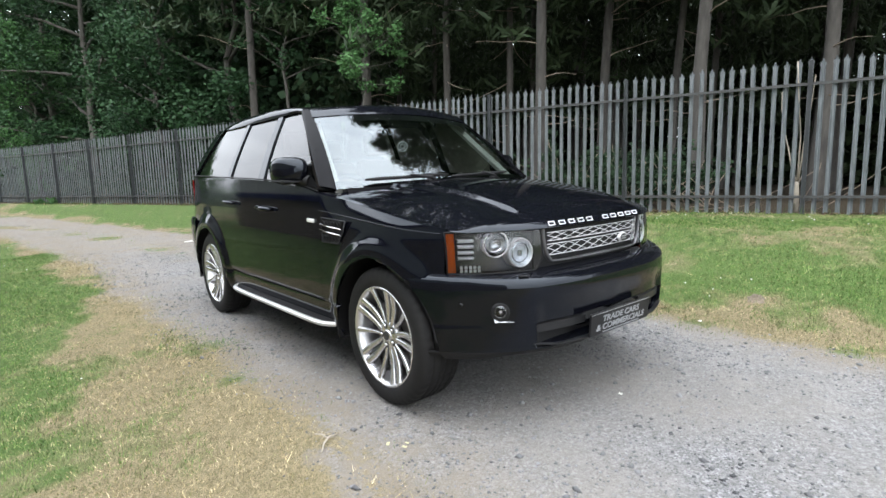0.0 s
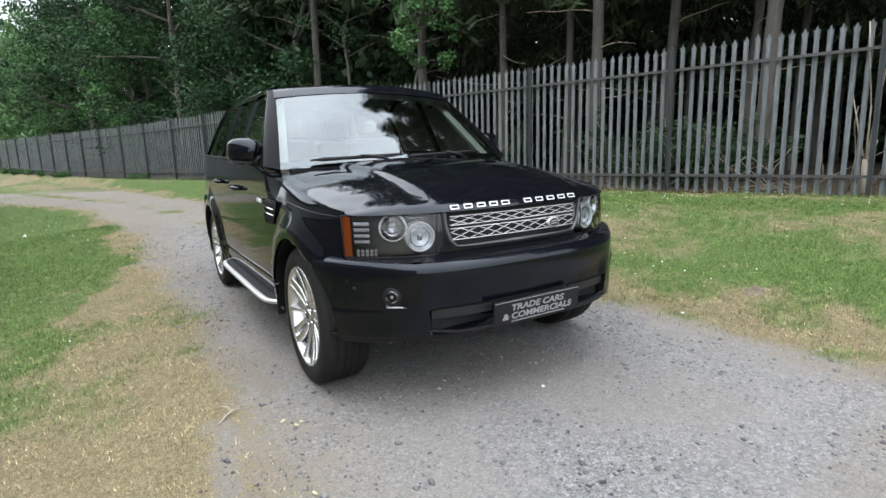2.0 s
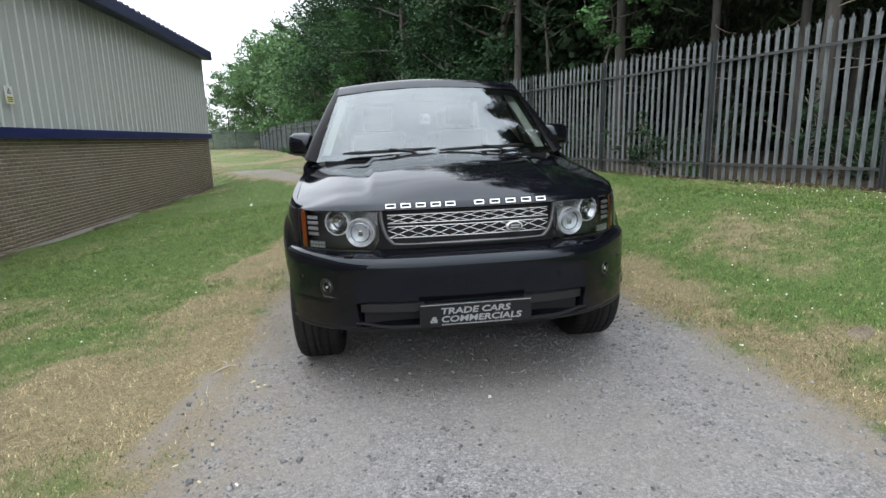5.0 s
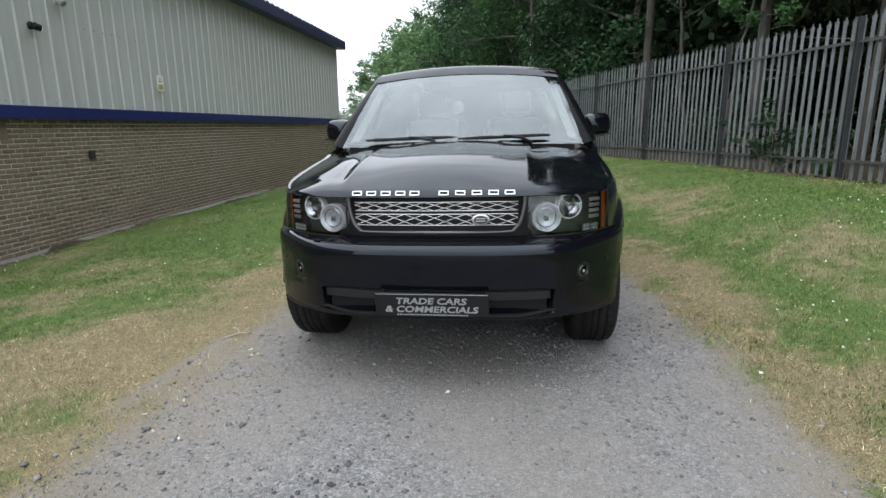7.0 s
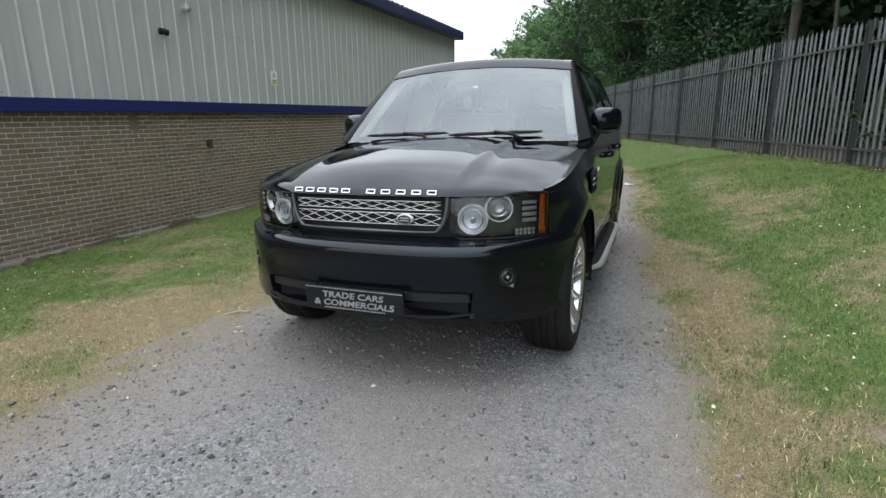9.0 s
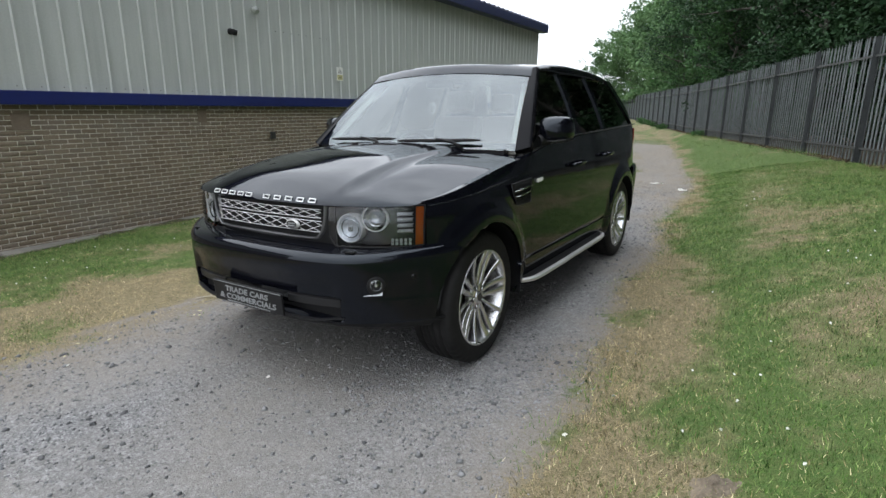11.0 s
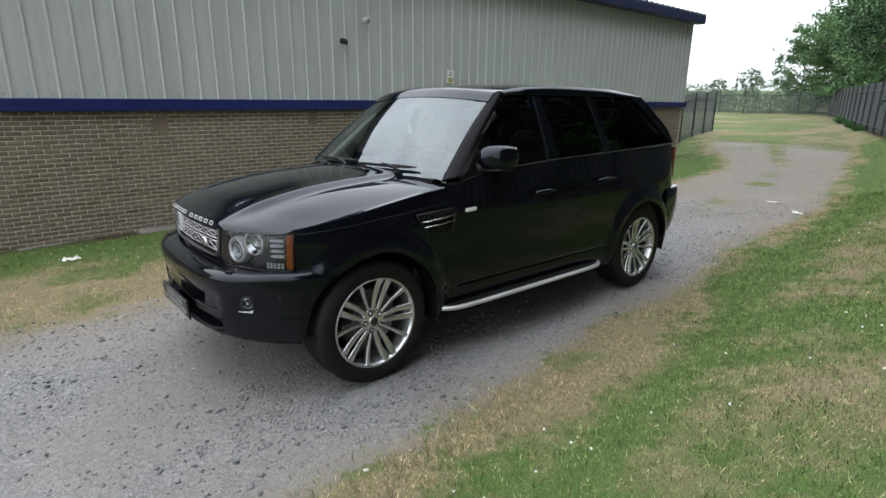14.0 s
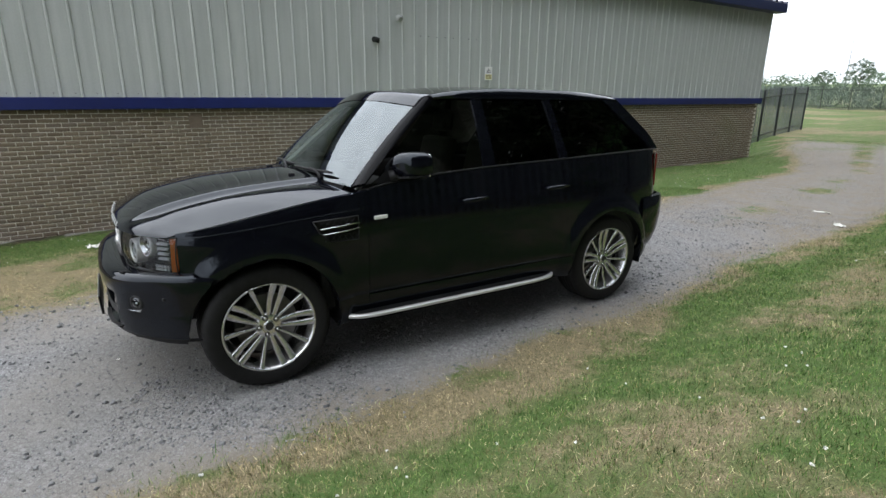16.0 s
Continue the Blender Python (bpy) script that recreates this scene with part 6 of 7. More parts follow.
        part("side_repeater", boxm(-0.004, 0.006, -0.045, 0.045, -0.012, 0.012, bevel=0.004), M_WHITEL, door, "clear white side repeater", at=pose(s * 0.929, 0.70, 0.938, 2, 0, 0) @ Matrix.Diagonal((s, 1, 1, 1)))
        # vent behind the front wheel
        v = bmesh.new()
        vs = [v.verts.new((s * 0.9325, y, z)) for y, z in ((0.275, 0.952), (0.55, 0.962), (0.548, 0.823), (0.375, 0.823), (0.31, 0.885))]
        v.faces.new(vs if s > 0 else vs[::-1])
        bmesh.ops.solidify(v, geom=v.faces[:], thickness=0.004)
        vent = part("side_vent", v, M_TRIM, wing, "black side vent with chrome bars")
        outline = [(0.275, 0.952), (0.55, 0.962), (0.548, 0.823), (0.375, 0.823), (0.31, 0.885), (0.275, 0.952)]
        part("vent_frame", tube([(s * 0.936, y, z) for y, z in outline], 0.004, 5), M_GREY, vent)
        for z0, y0 in ((0.905, 0.315), (0.872, 0.33)):
            part("vent_bar", tube([(s * 0.940, y0, z0), (s * 0.946, (y0 + 0.55) / 2, z0 + 0.008), (s * 0.942, 0.558, z0 + 0.020)], [0.003, 0.0055, 0.0055], 6), M_CHROME, vent, "chrome vent bar")
        for i in range(6):
            y = 0.34 + i * 0.037
            part("vent_mesh_bar", tube([(s * 0.937, y, 0.827), (s * 0.937, y + 0.03, 0.866)], 0.0022, 4), M_GREY, vent)
            part("vent_mesh_bar", tube([(s * 0.937, y + 0.03, 0.827), (s * 0.937, y, 0.866)], 0.0022, 4), M_GREY, vent)
            part("vent_mesh_bar", tube([(s * 0.937, y - 0.03, 0.915), (s * 0.937, y, 0.950)], 0.0022, 4), M_GREY, vent)
            part("vent_mesh_bar", tube([(s * 0.937, y, 0.915), (s * 0.937, y - 0.03, 0.950)], 0.0022, 4), M_GREY, vent)
        # side step: black tread with a satin edge, curving in at its ends
        edge = spline([(0.90, 0.44), (0.955, 0.50), (0.985, 0.60), (0.992, 0.9), (0.992, 1.7), (0.985, 1.98), (0.955, 2.10), (0.90, 2.16)], 40)
        sec = [(0.0, 0.325), (0.007, 0.328), (0.009, 0.338), (0.006, 0.346), (-0.008, 0.351), (-0.022, 0.350)]
        rows = [np.stack([s * (edge[:, 0] + dx), edge[:, 1], np.full(40, z)], -1) for dx, z in sec]
        st = part("side_step", loft([np.stack([s * (edge[:, 0] + dx), edge[:, 1], np.full(40, z)], -1) for dx, z in ((-0.028, 0.349), (-0.06, 0.351), (-0.14, 0.349), (-0.16, 0.32), (-0.03, 0.314), (0.0, 0.317))], flip=s < 0), M_TRIM, CAR, "black side step with satin silver edge")
        part("step_edge", loft(rows, flip=s < 0), M_SATIN, st, "satin silver edge")


def wheel_parts():
    """The meshes of one wheel, its outer face towards +x, hub at the origin."""
    seg = 96
    prof = [(0.258, 0.112), (0.270, 0.121), (0.302, 0.125), (0.332, 0.122), (0.349, 0.114), (0.358, 0.104), (0.3625, 0.092), (0.3635, 0.070), (0.3635, 0.066), (0.355, 0.064), (0.355, 0.056), (0.364, 0.054), (0.364, 0.026), (0.364, 0.024), (0.355, 0.022), (0.355, 0.012), (0.364, 0.010)]
    prof = prof + [(r, -h) for r, h in prof[::-1]]
    a = np.linspace(0, 2 * math.pi, seg * 2, endpoint=False)
    rows = []
    for i, (r, h) in enumerate(prof):
        rr = np.full(len(a), r)
        if 0.345 < r and abs(h) > 0.066:
            rr = rr - 0.0045 * (np.arange(len(a)) % 4 == 0)
        elif r > 0.36:
            rr = rr - 0.0035 * (np.arange(len(a)) % 6 == 1)
        rows.append(np.stack([np.full(len(a), h), rr * np.cos(a), rr * np.sin(a)], -1))
    tyre = loft(rows, wrap=True)
    rim = lathe([(0.259, 0.108), (0.266, 0.118), (0.262, 0.122), (0.255, 0.119), (0.248, 0.100), (0.238, 0.06), (0.225, 0.0), (0.232, -0.06), (0.25, -0.11)], 72)

    def spoke(w0, w1, o0, o1):
        pts = []
        for t in np.linspace(0, 1, 8):
            r = 0.058 + t * (0.250 - 0.058)
            x = 0.082 + 0.034 * t ** 0.8 - 0.012 * math.sin(math.pi * t)
            off = o0 + (o1 - o0) * min(1, t * 1.7) ** 0.8
            pts.append((r, x, w0 + (w1 - w0) * t, off))
        rows = []
        for r, x, w, off in pts:
            rows.append([(x - 0.030, off - w * 0.8, r), (x - 0.006, off - w, r), (x, off - w * 0.72, r), (x, off + w * 0.72, r), (x - 0.006, off + w, r), (x - 0.030, off + w * 0.8, r)])
        return loft(rows, wrap=True)

    hub = lathe([(0.0, 0.082), (0.050, 0.084), (0.070, 0.082), (0.077, 0.072), (0.080, 0.045)], 40)
    cap = lathe([(0.0, 0.093), (0.026, 0.092), (0.031, 0.088), (0.033, 0.080)], 28)
    capf = lathe([(0.0, 0.0945), (0.024, 0.0935)], 24)
    nut = lathe([(0.0, 0.092), (0.0075, 0.092), (0.0098, 0.088), (0.0105, 0.078)], 6)
    well = lathe([(0.0, 0.0855), (0.0145, 0.0858), (0.017, 0.0855), (0.0175, 0.082)], 18)
    disc = lathe([(0.07, 0.03), (0.175, 0.03), (0.178, 0.026), (0.178, 0.006), (0.07, 0.004)], 48)
    cal = bmesh.new()
    a = np.radians(np.linspace(-32, 32, 9))
    cal = loft([np.stack([np.full(9, x), r * np.sin(a), r * np.cos(a)], -1) for x, r in ((0.0, 0.12), (0.05, 0.125), (0.055, 0.185), (0.0, 0.195))], wrap=False)
    back = lathe([(0.0, -0.02), (0.16, -0.02), (0.225, -0.06)], 40)
    mk = lambda bm, n, m: mesh_of(bm, n, m)
    return dict(tyre=mk(tyre, "tyre", M_TYRE), rim=mk(rim, "rim", M_ALLOY), pair_l=mk(spoke(0.0125, 0.0205, 0.0140, 0.0280), "spoke", M_ALLOY), single=mk(spoke(0.0065, 0.0145, 0.0, 0.0), "spoke", M_ALLOY), hub=mk(hub, "hub", M_ALLOY), cap=mk(cap, "cap", M_ALLOY), capf=mk(capf, "capf", M_BLACK), nut=mk(nut, "nut", M_CHROME), well=mk(well, "well", M_BLACK), disc=mk(disc, "disc", M_DISC), cal=mk(cal, "cal", M_GREY), back=mk(back, "back", M_TRIM))


def wheels():
    W = wheel_parts()
    for hy in AXLES:
        for s in (1, -1):
            m = pose(s * 0.797, hy, HUB_Z, 0, 0, 0 if s > 0 else 180) @ pose(0, 0, 0, -15 if hy == 0 else 8, 0, 0)
            w = part("wheel", W["rim"], M_ALLOY, CAR, "silver multi-spoke alloy wheel", at=m)
            part("tyre", W["tyre"], M_TYRE, w, "black low-profile tyre")
            for k in range(5):
                for da in (-12.0, 12.0):
                    part("spoke", W["pair_l"], M_ALLOY, w, at=pose(0, 0, 0, k * 72, 0, 0) @ Matrix.Diagonal((1, -1 if da > 0 else 1, 1, 1)))
                part("spoke", W["single"], M_ALLOY, w, at=pose(0, 0, 0, k * 72 + 36, 0, 0))
                part("wheel_nut", W["nut"], M_CHROME, w, at=pose(0, 0, 0, k * 72 + 36, 0, 0) @ pose(0, 0, 0.054))
                part("nut_well", W["well"], M_BLACK, w, at=pose(0, 0, 0, k * 72 + 36, 0, 0) @ pose(0, 0, 0.054))
            part("hub", W["hub"], M_ALLOY, w)
            c = part("hub_cap", W["cap"], M_ALLOY, w)
            part("cap_field", W["capf"], M_BLACK, w, "dark cap centre")
            part("brake_disc", W["disc"], M_DISC, w)
            part("brake_caliper", W["cal"], M_GREY, w, at=pose(0, 0, 0, 70, 0, 0))
            part("wheel_back", W["back"], M_TRIM, w)


def side_x(z):
    d = np.asarray(z, float) - 1.16
    return 0.893 - 0.34 * d - 0.20 * d * d


roof_edge = scurve([(1.10, 1.646), (1.2, 1.658), (1.3, 1.675), (1.5, 1.693), (1.85, 1.706), (2.4, 1.702), (2.75, 1.684), (2.98, 1.660)])


GLASS_TOP = 0.865


def screen(u, v):
    """Depth and height of the windscreen's surface: u across, v up to the roof."""
    y = (0.46 + 0.095 * u ** 2) * (1 - v) + (1.085 + 0.07 * u ** 2) * v - 0.018 * math.sin(math.pi * v)
    z = (1.128 - 0.010 * u ** 2) * (1 - v) + (1.694 - 0.042 * u ** 2) * v + 0.008 * math.sin(math.pi * v)
    return y, z


def cabin():
    # windscreen, bowed across and up
    u = np.linspace(-1, 1, 25)
    rows = []
    for v in np.linspace(0, GLASS_TOP, 12):
        x = u * (0.818 + (0.650 - 0.818) * v)
        y, z = screen(u, v)
        rows.append(np.stack([x, y, z], -1))
    rows = np.array(rows)
    w = part("windscreen", loft(rows), M_WSCREEN, CAR, "bowed clear windscreen")
    w.visible_shadow = False
    inner = rows + np.array([0, 0.004, -0.003])
    part("windscreen_border", loft(inner[:2], thick=0.001), M_COWL, w, "black glass border")
    part("windscreen_border", loft(inner[-2:] * 1.0, thick=0.001), M_TRIM, w, "black glass border")
    st = part("hanging_disc", lathe([(0.0, -0.001), (0.037, -0.001), (0.038, 0.001)], 28, "y"), M_WHITE, CAR, "round white disc hanging inside the windscreen", at=pose(-0.04, 0.955, 1.39, 0, 0, -20))
    part("disc_ring", lathe([(0.022, -0.0015), (0.030, -0.0015)], 28, "y"), M_BLACK, st)
    part("disc_dot", lathe([(0.0, -0.0015), (0.013, -0.0015)], 20, "y"), M_BLACK, st)
    # cowl below the glass
    x = np.linspace(-0.76, 0.76, 25)
    q = x / 0.75
    cowl = [np.stack([x, 0.415 + 0.06 * q ** 2, bonnet_z(x, 0.415 + 0.06 * q ** 2) - 0.02], -1), np.stack([x, 0.455 + 0.067 * q ** 2, 1.112 - 0.012 * q ** 2], -1), np.stack([x, 0.472 + 0.073 * q ** 2, 1.138 - 0.013 * q ** 2], -1)]
    part("cowl_panel", loft(cowl, thick=0.01), M_COWL, CAR, "matt black cowl panel")
    # roof
    ys = np.concatenate([np.linspace(0, 1, 22)])
    xs = np.linspace(-1, 1, 19)
    R = []
    for v, lift in ((GLASS_TOP, 0.004), (0.93, 0.008), (0.965, 0.006)):
        y, z = screen(xs, v)
        R.append(np.stack([xs * (0.818 - 0.168 * v + 0.012), y, z + lift], -1))
    for t in ys:
        y = (1.085 + 0.07 * xs ** 2) * (1 - t) + (3.02 - 0.05 * xs ** 2) * t
        hx = np.interp(t, [0, 0.15, 0.6, 1], [0.665, 0.66, 0.65, 0.61])
        z = roof_edge(y) + 0.028 * (1 - xs ** 2) * (1 - 0.3 * (t < 0.02))
        z = np.where(t == 0, 1.693 - 0.042 * xs ** 2, z)
        R.append(np.stack([xs * hx, y, z], -1))
    part("roof", loft(R, thick=-0.012), M_PAINT, CAR, "gloss black roof")
    for s in (1, -1):
        fl = s < 0
        top_z = 1.636
        # A pillar with the front of the cant rail
        n = 14
        t = np.linspace(0, 1, n)
        wl = np.stack([0.818 - 0.163 * t, 0.555 + 0.60 * t - 0.018 * np.sin(math.pi * t), 1.118 + 0.534 * t + 0.008 * np.sin(math.pi * t)], -1)
        vl = np.stack([side_x(1.146 + (top_z - 1.146) * t) + 0.004, 0.615 + 0.60 * t - 0.02 * np.sin(math.pi * t), 1.146 + (top_z - 1.146) * t], -1)
        mid = (wl + vl) / 2 + np.array([0.018, -0.006, 0.004])
        m1 = wl * 0.8 + vl * 0.2 + np.array([0.010, -0.004, 0.003])
        m2 = wl * 0.22 + vl * 0.78 + np.array([0.012, -0.004, 0.002])
        rows = [wl, m1, mid, m2, vl]
        for r in rows:
            r[:, 0] *= s
        part("a_pillar", loft(rows, thick=0.02, flip=fl), M_PILLAR, CAR, "gloss black windscreen pillar")
        trim = []
        for dx, dy, dz in ((-0.012, 0.022, -0.012), (-0.040, 0.024, -0.014), (-0.066, 0.034, -0.016), (-0.06, 0.075, -0.02)):
            trim.append(np.stack([s * (0.818 - 0.163 * t + dx), 0.575 + 0.575 * t + dy - 0.07 * abs(dx), 1.110 + 0.520 * t + dz], -1))
        part("pillar_trim", loft(trim, thick=0.004), M_CREAM, CAR, "cream inner pillar trim")
        # cant rail over the doors
        y = np.linspace(1.20, 2.98, 24)
        r0 = np.stack([np.interp(y, [1.2, 1.4, 2.4, 2.98], [0.665, 0.66, 0.65, 0.61]), y, roof_edge(y)], -1)
        r3 = np.stack([side_x(np.full(24, top_z)) + 0.003 - 0.03 * smooth01(2.7, 3.0, y), y + 0.04 * (y < 1.2), np.minimum(top_z, roof_edge(y) - 0.03)], -1)
        r1, r2 = r0 * 0.7 + r3 * 0.3 + np.array([0.010, 0, 0.006]), r0 * 0.3 + r3 * 0.7 + np.array([0.012, 0, 0.005])
        rows = [r0, r1, r2, r3]
        for r in rows:
            r[:, 0] *= s
        part("cant_rail", loft(rows, thick=0.02, flip=fl), M_PAINT, CAR)

        def glass(name, bot, top, material, label):
            """Side glazing between a lower and an upper edge line, each (y start, y end)."""
            rows = []
            for k in np.linspace(0, 1, 7):
                y = np.linspace(bot[0] + (top[0] - bot[0]) * k, bot[1] + (top[1] - bot[1]) * k, 12)
                z = (belt_z(y) - 0.004) * (1 - k) + (top_z + 0.004) * k
                rows.append(np.stack([s * (side_x(z) - 0.012 - 0.02 * smooth01(2.8, 3.3, y)), y, z], -1))
            g = part(name, loft(rows, flip=fl), material, CAR, label)
            g.visible_shadow = False
            return g

        def pillar(name, bot, top, material, proud):
            rows = []
            for k in np.linspace(0, 1, 8):
                y = np.linspace(bot[0] + (top[0] - bot[0]) * k, bot[1] + (top[1] - bot[1]) * k, 6)
                z = (belt_z(y) - 0.006) * (1 - k) + (top_z + 0.01) * k
                rows.append(np.stack([s * (side_x(z) + proud - 0.02 * smooth01(2.8, 3.3, y) - 0.06 * smooth01(3.25, 3.45, y)), y, z], -1))
            part(name, loft(rows, thick=0.012, flip=fl), material, CAR)

        glass("front_door_glass", (0.655, 1.50), (1.23, 1.52), M_DOORGL, "lightly tinted door glass")
        pillar("b_pillar", (1.495, 1.60), (1.515, 1.595), M_PAINT, 0.0)
        glass("rear_door_glass", (1.60, 2.21), (1.59, 2.17), M_PRIVACY, "dark privacy glass")
        pillar("c_pillar", (2.205, 2.285), (2.165, 2.225), M_PAINT, 0.0)
        glass("quarter_glass", (2.285, 3.28), (2.225, 2.80), M_PRIVACY, "dark privacy glass")
        pillar("d_pillar", (3.27, 3.42), (2.79, 2.97), M_PAINT, 0.003)
        part("belt_strip", tube([(s * (0.897 - 0.02 * float(smooth01(2.9, 3.35, yy))), yy, float(belt_z(yy)) + 0.004) for yy in np.linspace(0.64, 3.27, 26)], 0.005, 6), M_TRIM, CAR)
        # mirror on its foot
        mrows = []
        for t, k in ((-1.0, 0.25), (-0.85, 0.68), (-0.5, 0.93), (0.0, 1.0), (0.5, 0.98), (0.8, 0.93), (0.93, 0.82)):
            a = np.linspace(0, 2 * math.pi, 22, endpoint=False)
            e = np.sign(np.cos(a)) * np.abs(np.cos(a)) ** 0.6, np.sign(np.sin(a)) * np.abs(np.sin(a)) ** 0.6
            mrows.append(np.stack([s * (0.945 + 0.098 * k * e[0]), np.full(22, 0.905 + 0.095 * t) + 0.02 * e[0], 1.240 + 0.083 * k * e[1]], -1))
        bm = loft(mrows, wrap=True)
        bmesh.ops.holes_fill(bm, edges=bm.edges)
        mr = part("door_mirror", bm, M_PAINT, CAR, "gloss black door mirror")
        part("mirror_foot", tube([(s * 0.86, 0.80, 1.165), (s * 0.885, 0.85, 1.18), (s * 0.915, 0.89, 1.20)], [0.045, 0.032, 0.028], 10), M_TRIM, mr)
        part("mirror_glass", boxm(s * 0.868, s * 1.022, 0.988, 0.996, 1.172, 1.308, bevel=0.01), M_CHROME, mr)
        part("mirror_base", loft([[(s * 1.036, 0.84, 1.185), (s * 0.95, 0.815, 1.175), (s * 0.862, 0.84, 1.18)], [(s * 1.036, 0.98, 1.185), (s * 0.95, 0.99, 1.158), (s * 0.862, 0.98, 1.172)]], thick=0.01, flip=fl), M_TRIM, mr)
        # the corner trim ahead of the door glass
        tri = bmesh.new()
        vs = [tri.verts.new(p) for p in ((s * (side_x(1.15) - 0.004), 0.64, 1.128), (s * (side_x(1.15) - 0.004), 0.98, 1.158), (s * (side_x(1.30) - 0.004), 0.93, 1.30))]
        tri.faces.new(vs)
        bmesh.ops.solidify(tri, geom=tri.faces[:], thickness=0.008)
        part("corner_trim", tri, M_TRIM, CAR)
    # tailgate
    x = np.linspace(-1, 1, 13)
    rows = []
    for t in np.linspace(0, 1, 9):
        hx = 0.60 + (0.80 - 0.60) * t
        rows.append(np.stack([x * hx, 3.0 + 0.43 * t - 0.06 * x ** 2 + 0.02 * math.sin(math.pi * t), 1.668 - 0.43 * t - 0.01 * x ** 2], -1))
    part("tailgate", loft(rows, thick=0.01), M_PAINT, CAR)
    part("roof_spoiler", loft([np.stack([x * 0.59, np.full(13, 2.90) - 0.04 * x ** 2, 1.712 - 0.03 * x ** 2], -1), np.stack([x * 0.59, np.full(13, 3.07) - 0.05 * x ** 2, 1.690 - 0.025 * x ** 2], -1), np.stack([x * 0.58, np.full(13, 3.05) - 0.05 * x ** 2, 1.665 - 0.02 * x ** 2], -1)], thick=0.008), M_PAINT, CAR)
    # wipers at rest
    for x0, x1, px in ((-0.64, -0.02, -0.12), (0.0, 0.60, 0.48)):
        pts = []
        for k in np.linspace(0, 1, 9):
            xx = x0 + (x1 - x0) * k
            v = 0.048 + 0.022 * k
            q = xx / 0.745
            pts.append((xx, (0.46 + 0.08 * q * q) * (1 - v) + (1.085 + 0.06 * q * q) * v - 0.026, 1.128 * (1 - v) + 1.70 * v + 0.012))
        wp = part("wiper", tube(pts, [0.005] + [0.0115] * 7 + [0.005], 6), M_TRIM, CAR, "black wiper blade and arm")
        k = pts[4]
        part("wiper_arm", tube([(px, 0.45 + 0.11 * (px / 0.745) ** 2, 1.13), (px - 0.06, 0.45 + 0.10 * (px / 0.745) ** 2, 1.165), (k[0], k[1] - 0.008, k[2] + 0.012)], [0.014, 0.011, 0.009], 8), M_TRIM, wp)
    # inside
    part("cabin_floor", boxm(-0.80, 0.80, 0.35, 3.3, 0.34, 0.62, bevel=0.03), M_CABIN, CAR)
    part("engine_bay", boxm(-0.52, 0.52, -0.53, 0.45, 0.34, 0.88, bevel=0.03), M_TRIM, CAR)
    part("underbody", boxm(-0.64, 0.64, -0.28, 3.30, 0.225, 0.36, bevel=0.03), M_TRIM, CAR)
    for s in (-1, 1):
        part("door_lining", boxm(s * 0.80, s * 0.86, 0.60, 3.2, 0.45, 1.10, bevel=0.02), M_CABIN, CAR)
    bm = loft([[(x, y + 0.14 * (x / 0.75) ** 2, z) for x in np.linspace(-0.72, 0.72, 13)] for y, z in ((0.52, 1.10), (0.62, 1.115), (0.85, 1.12), (0.98, 1.09), (1.02, 0.98), (0.98, 0.70))], thick=0.01)
    part("dashboard", bm, M_CABIN, CAR, "dark dashboard")
    a = np.linspace(0, 2 * math.pi, 25)
    part("steering_wheel", tube([(-0.38 + 0.19 * math.cos(t), 1.14 + 0.07 * math.sin(t), 1.02 + 0.175 * math.sin(t)) for t in a], 0.017, 8, cap=False), M_CABIN, CAR)
    for sx, y in ((-0.38, 1.35), (0.38, 1.35), (-0.40, 2.25), (0.40, 2.25)):
        seat = part("seat", boxm(sx - 0.25, sx + 0.25, y - 0.10, y + 0.42, 0.60, 0.78, bevel=0.06), M_SEAT, CAR, "leather seat")
        part("backrest", boxm(-0.24, 0.24, -0.06, 0.06, 0.0, 0.62, bevel=0.05), M_SEAT, seat, at=pose(sx, y + 0.42, 0.72, -14, 0, 0))
        part("headrest", boxm(-0.13, 0.13, -0.045, 0.045, 0.0, 0.19, bevel=0.04), M_SEAT, seat, at=pose(sx, y + 0.585, 1.365, -8, 0, 0))
    part("rear_view_mirror", boxm(-0.12, 0.12, -0.015, 0.02, -0.035, 0.035, bevel=0.012), M_TRIM, CAR, at=pose(0, 0.985, 1.56, 0, 0, -6))


bonnet()
bumper()
grille()
headlamp(1)
headlamp(-1)
flank()
wheels()
cabin()


# ---- turf, stones and litter ----
near_left = lambda x, y: (x < -1.0) & (x > WALL_X + 0.12)
near_right = lambda x, y: (x > 0.6) & (x < fence_x(y) - 0.02)
scatter_blades("short_grass", "short mown grass, green with parched straw patches", -6.2, -1.0, -3.2, 8.5, 480000, 0.012, 0.034, 61, near_left)
scatter_blades("bank_grass", "mown grass bank, green with parched straw patches", 0.6, 6.8, -2.6, 9.5, 620000, 0.014, 0.038, 62, near_right)
scatter_blades("far_grass", "coarse grass towards the far fence", -9, 3.5, 8.5, 24.0, 90000, 0.04, 0.09, 63, lambda x, y: (x < fence_x(y)) & ((x > WALL_X + 0.12) | (y > WALL_END)))
scatter_blades("fence_grass", "longer grass tufts along the foot of the fence", -2.5, 7.5, -3.0, 24.0, 170000, 0.05, 0.15, 64, lambda x, y: (np.abs(x - fence_x(y) + 0.22) < 0.26) & (fbm(x, y, 0.9, 65) > 0.47))
scatter_blades("verge_grass", "ragged tufts along the edges of the track", -1.9, 2.1, -3.5, 10.0, 90000, 0.03, 0.085, 66, lambda x, y: (np.minimum(np.abs(x - road_r(y)), np.abs(x - road_l(y))) < 0.22) & (fbm(x, y, 1.6, 67) > 0.5))
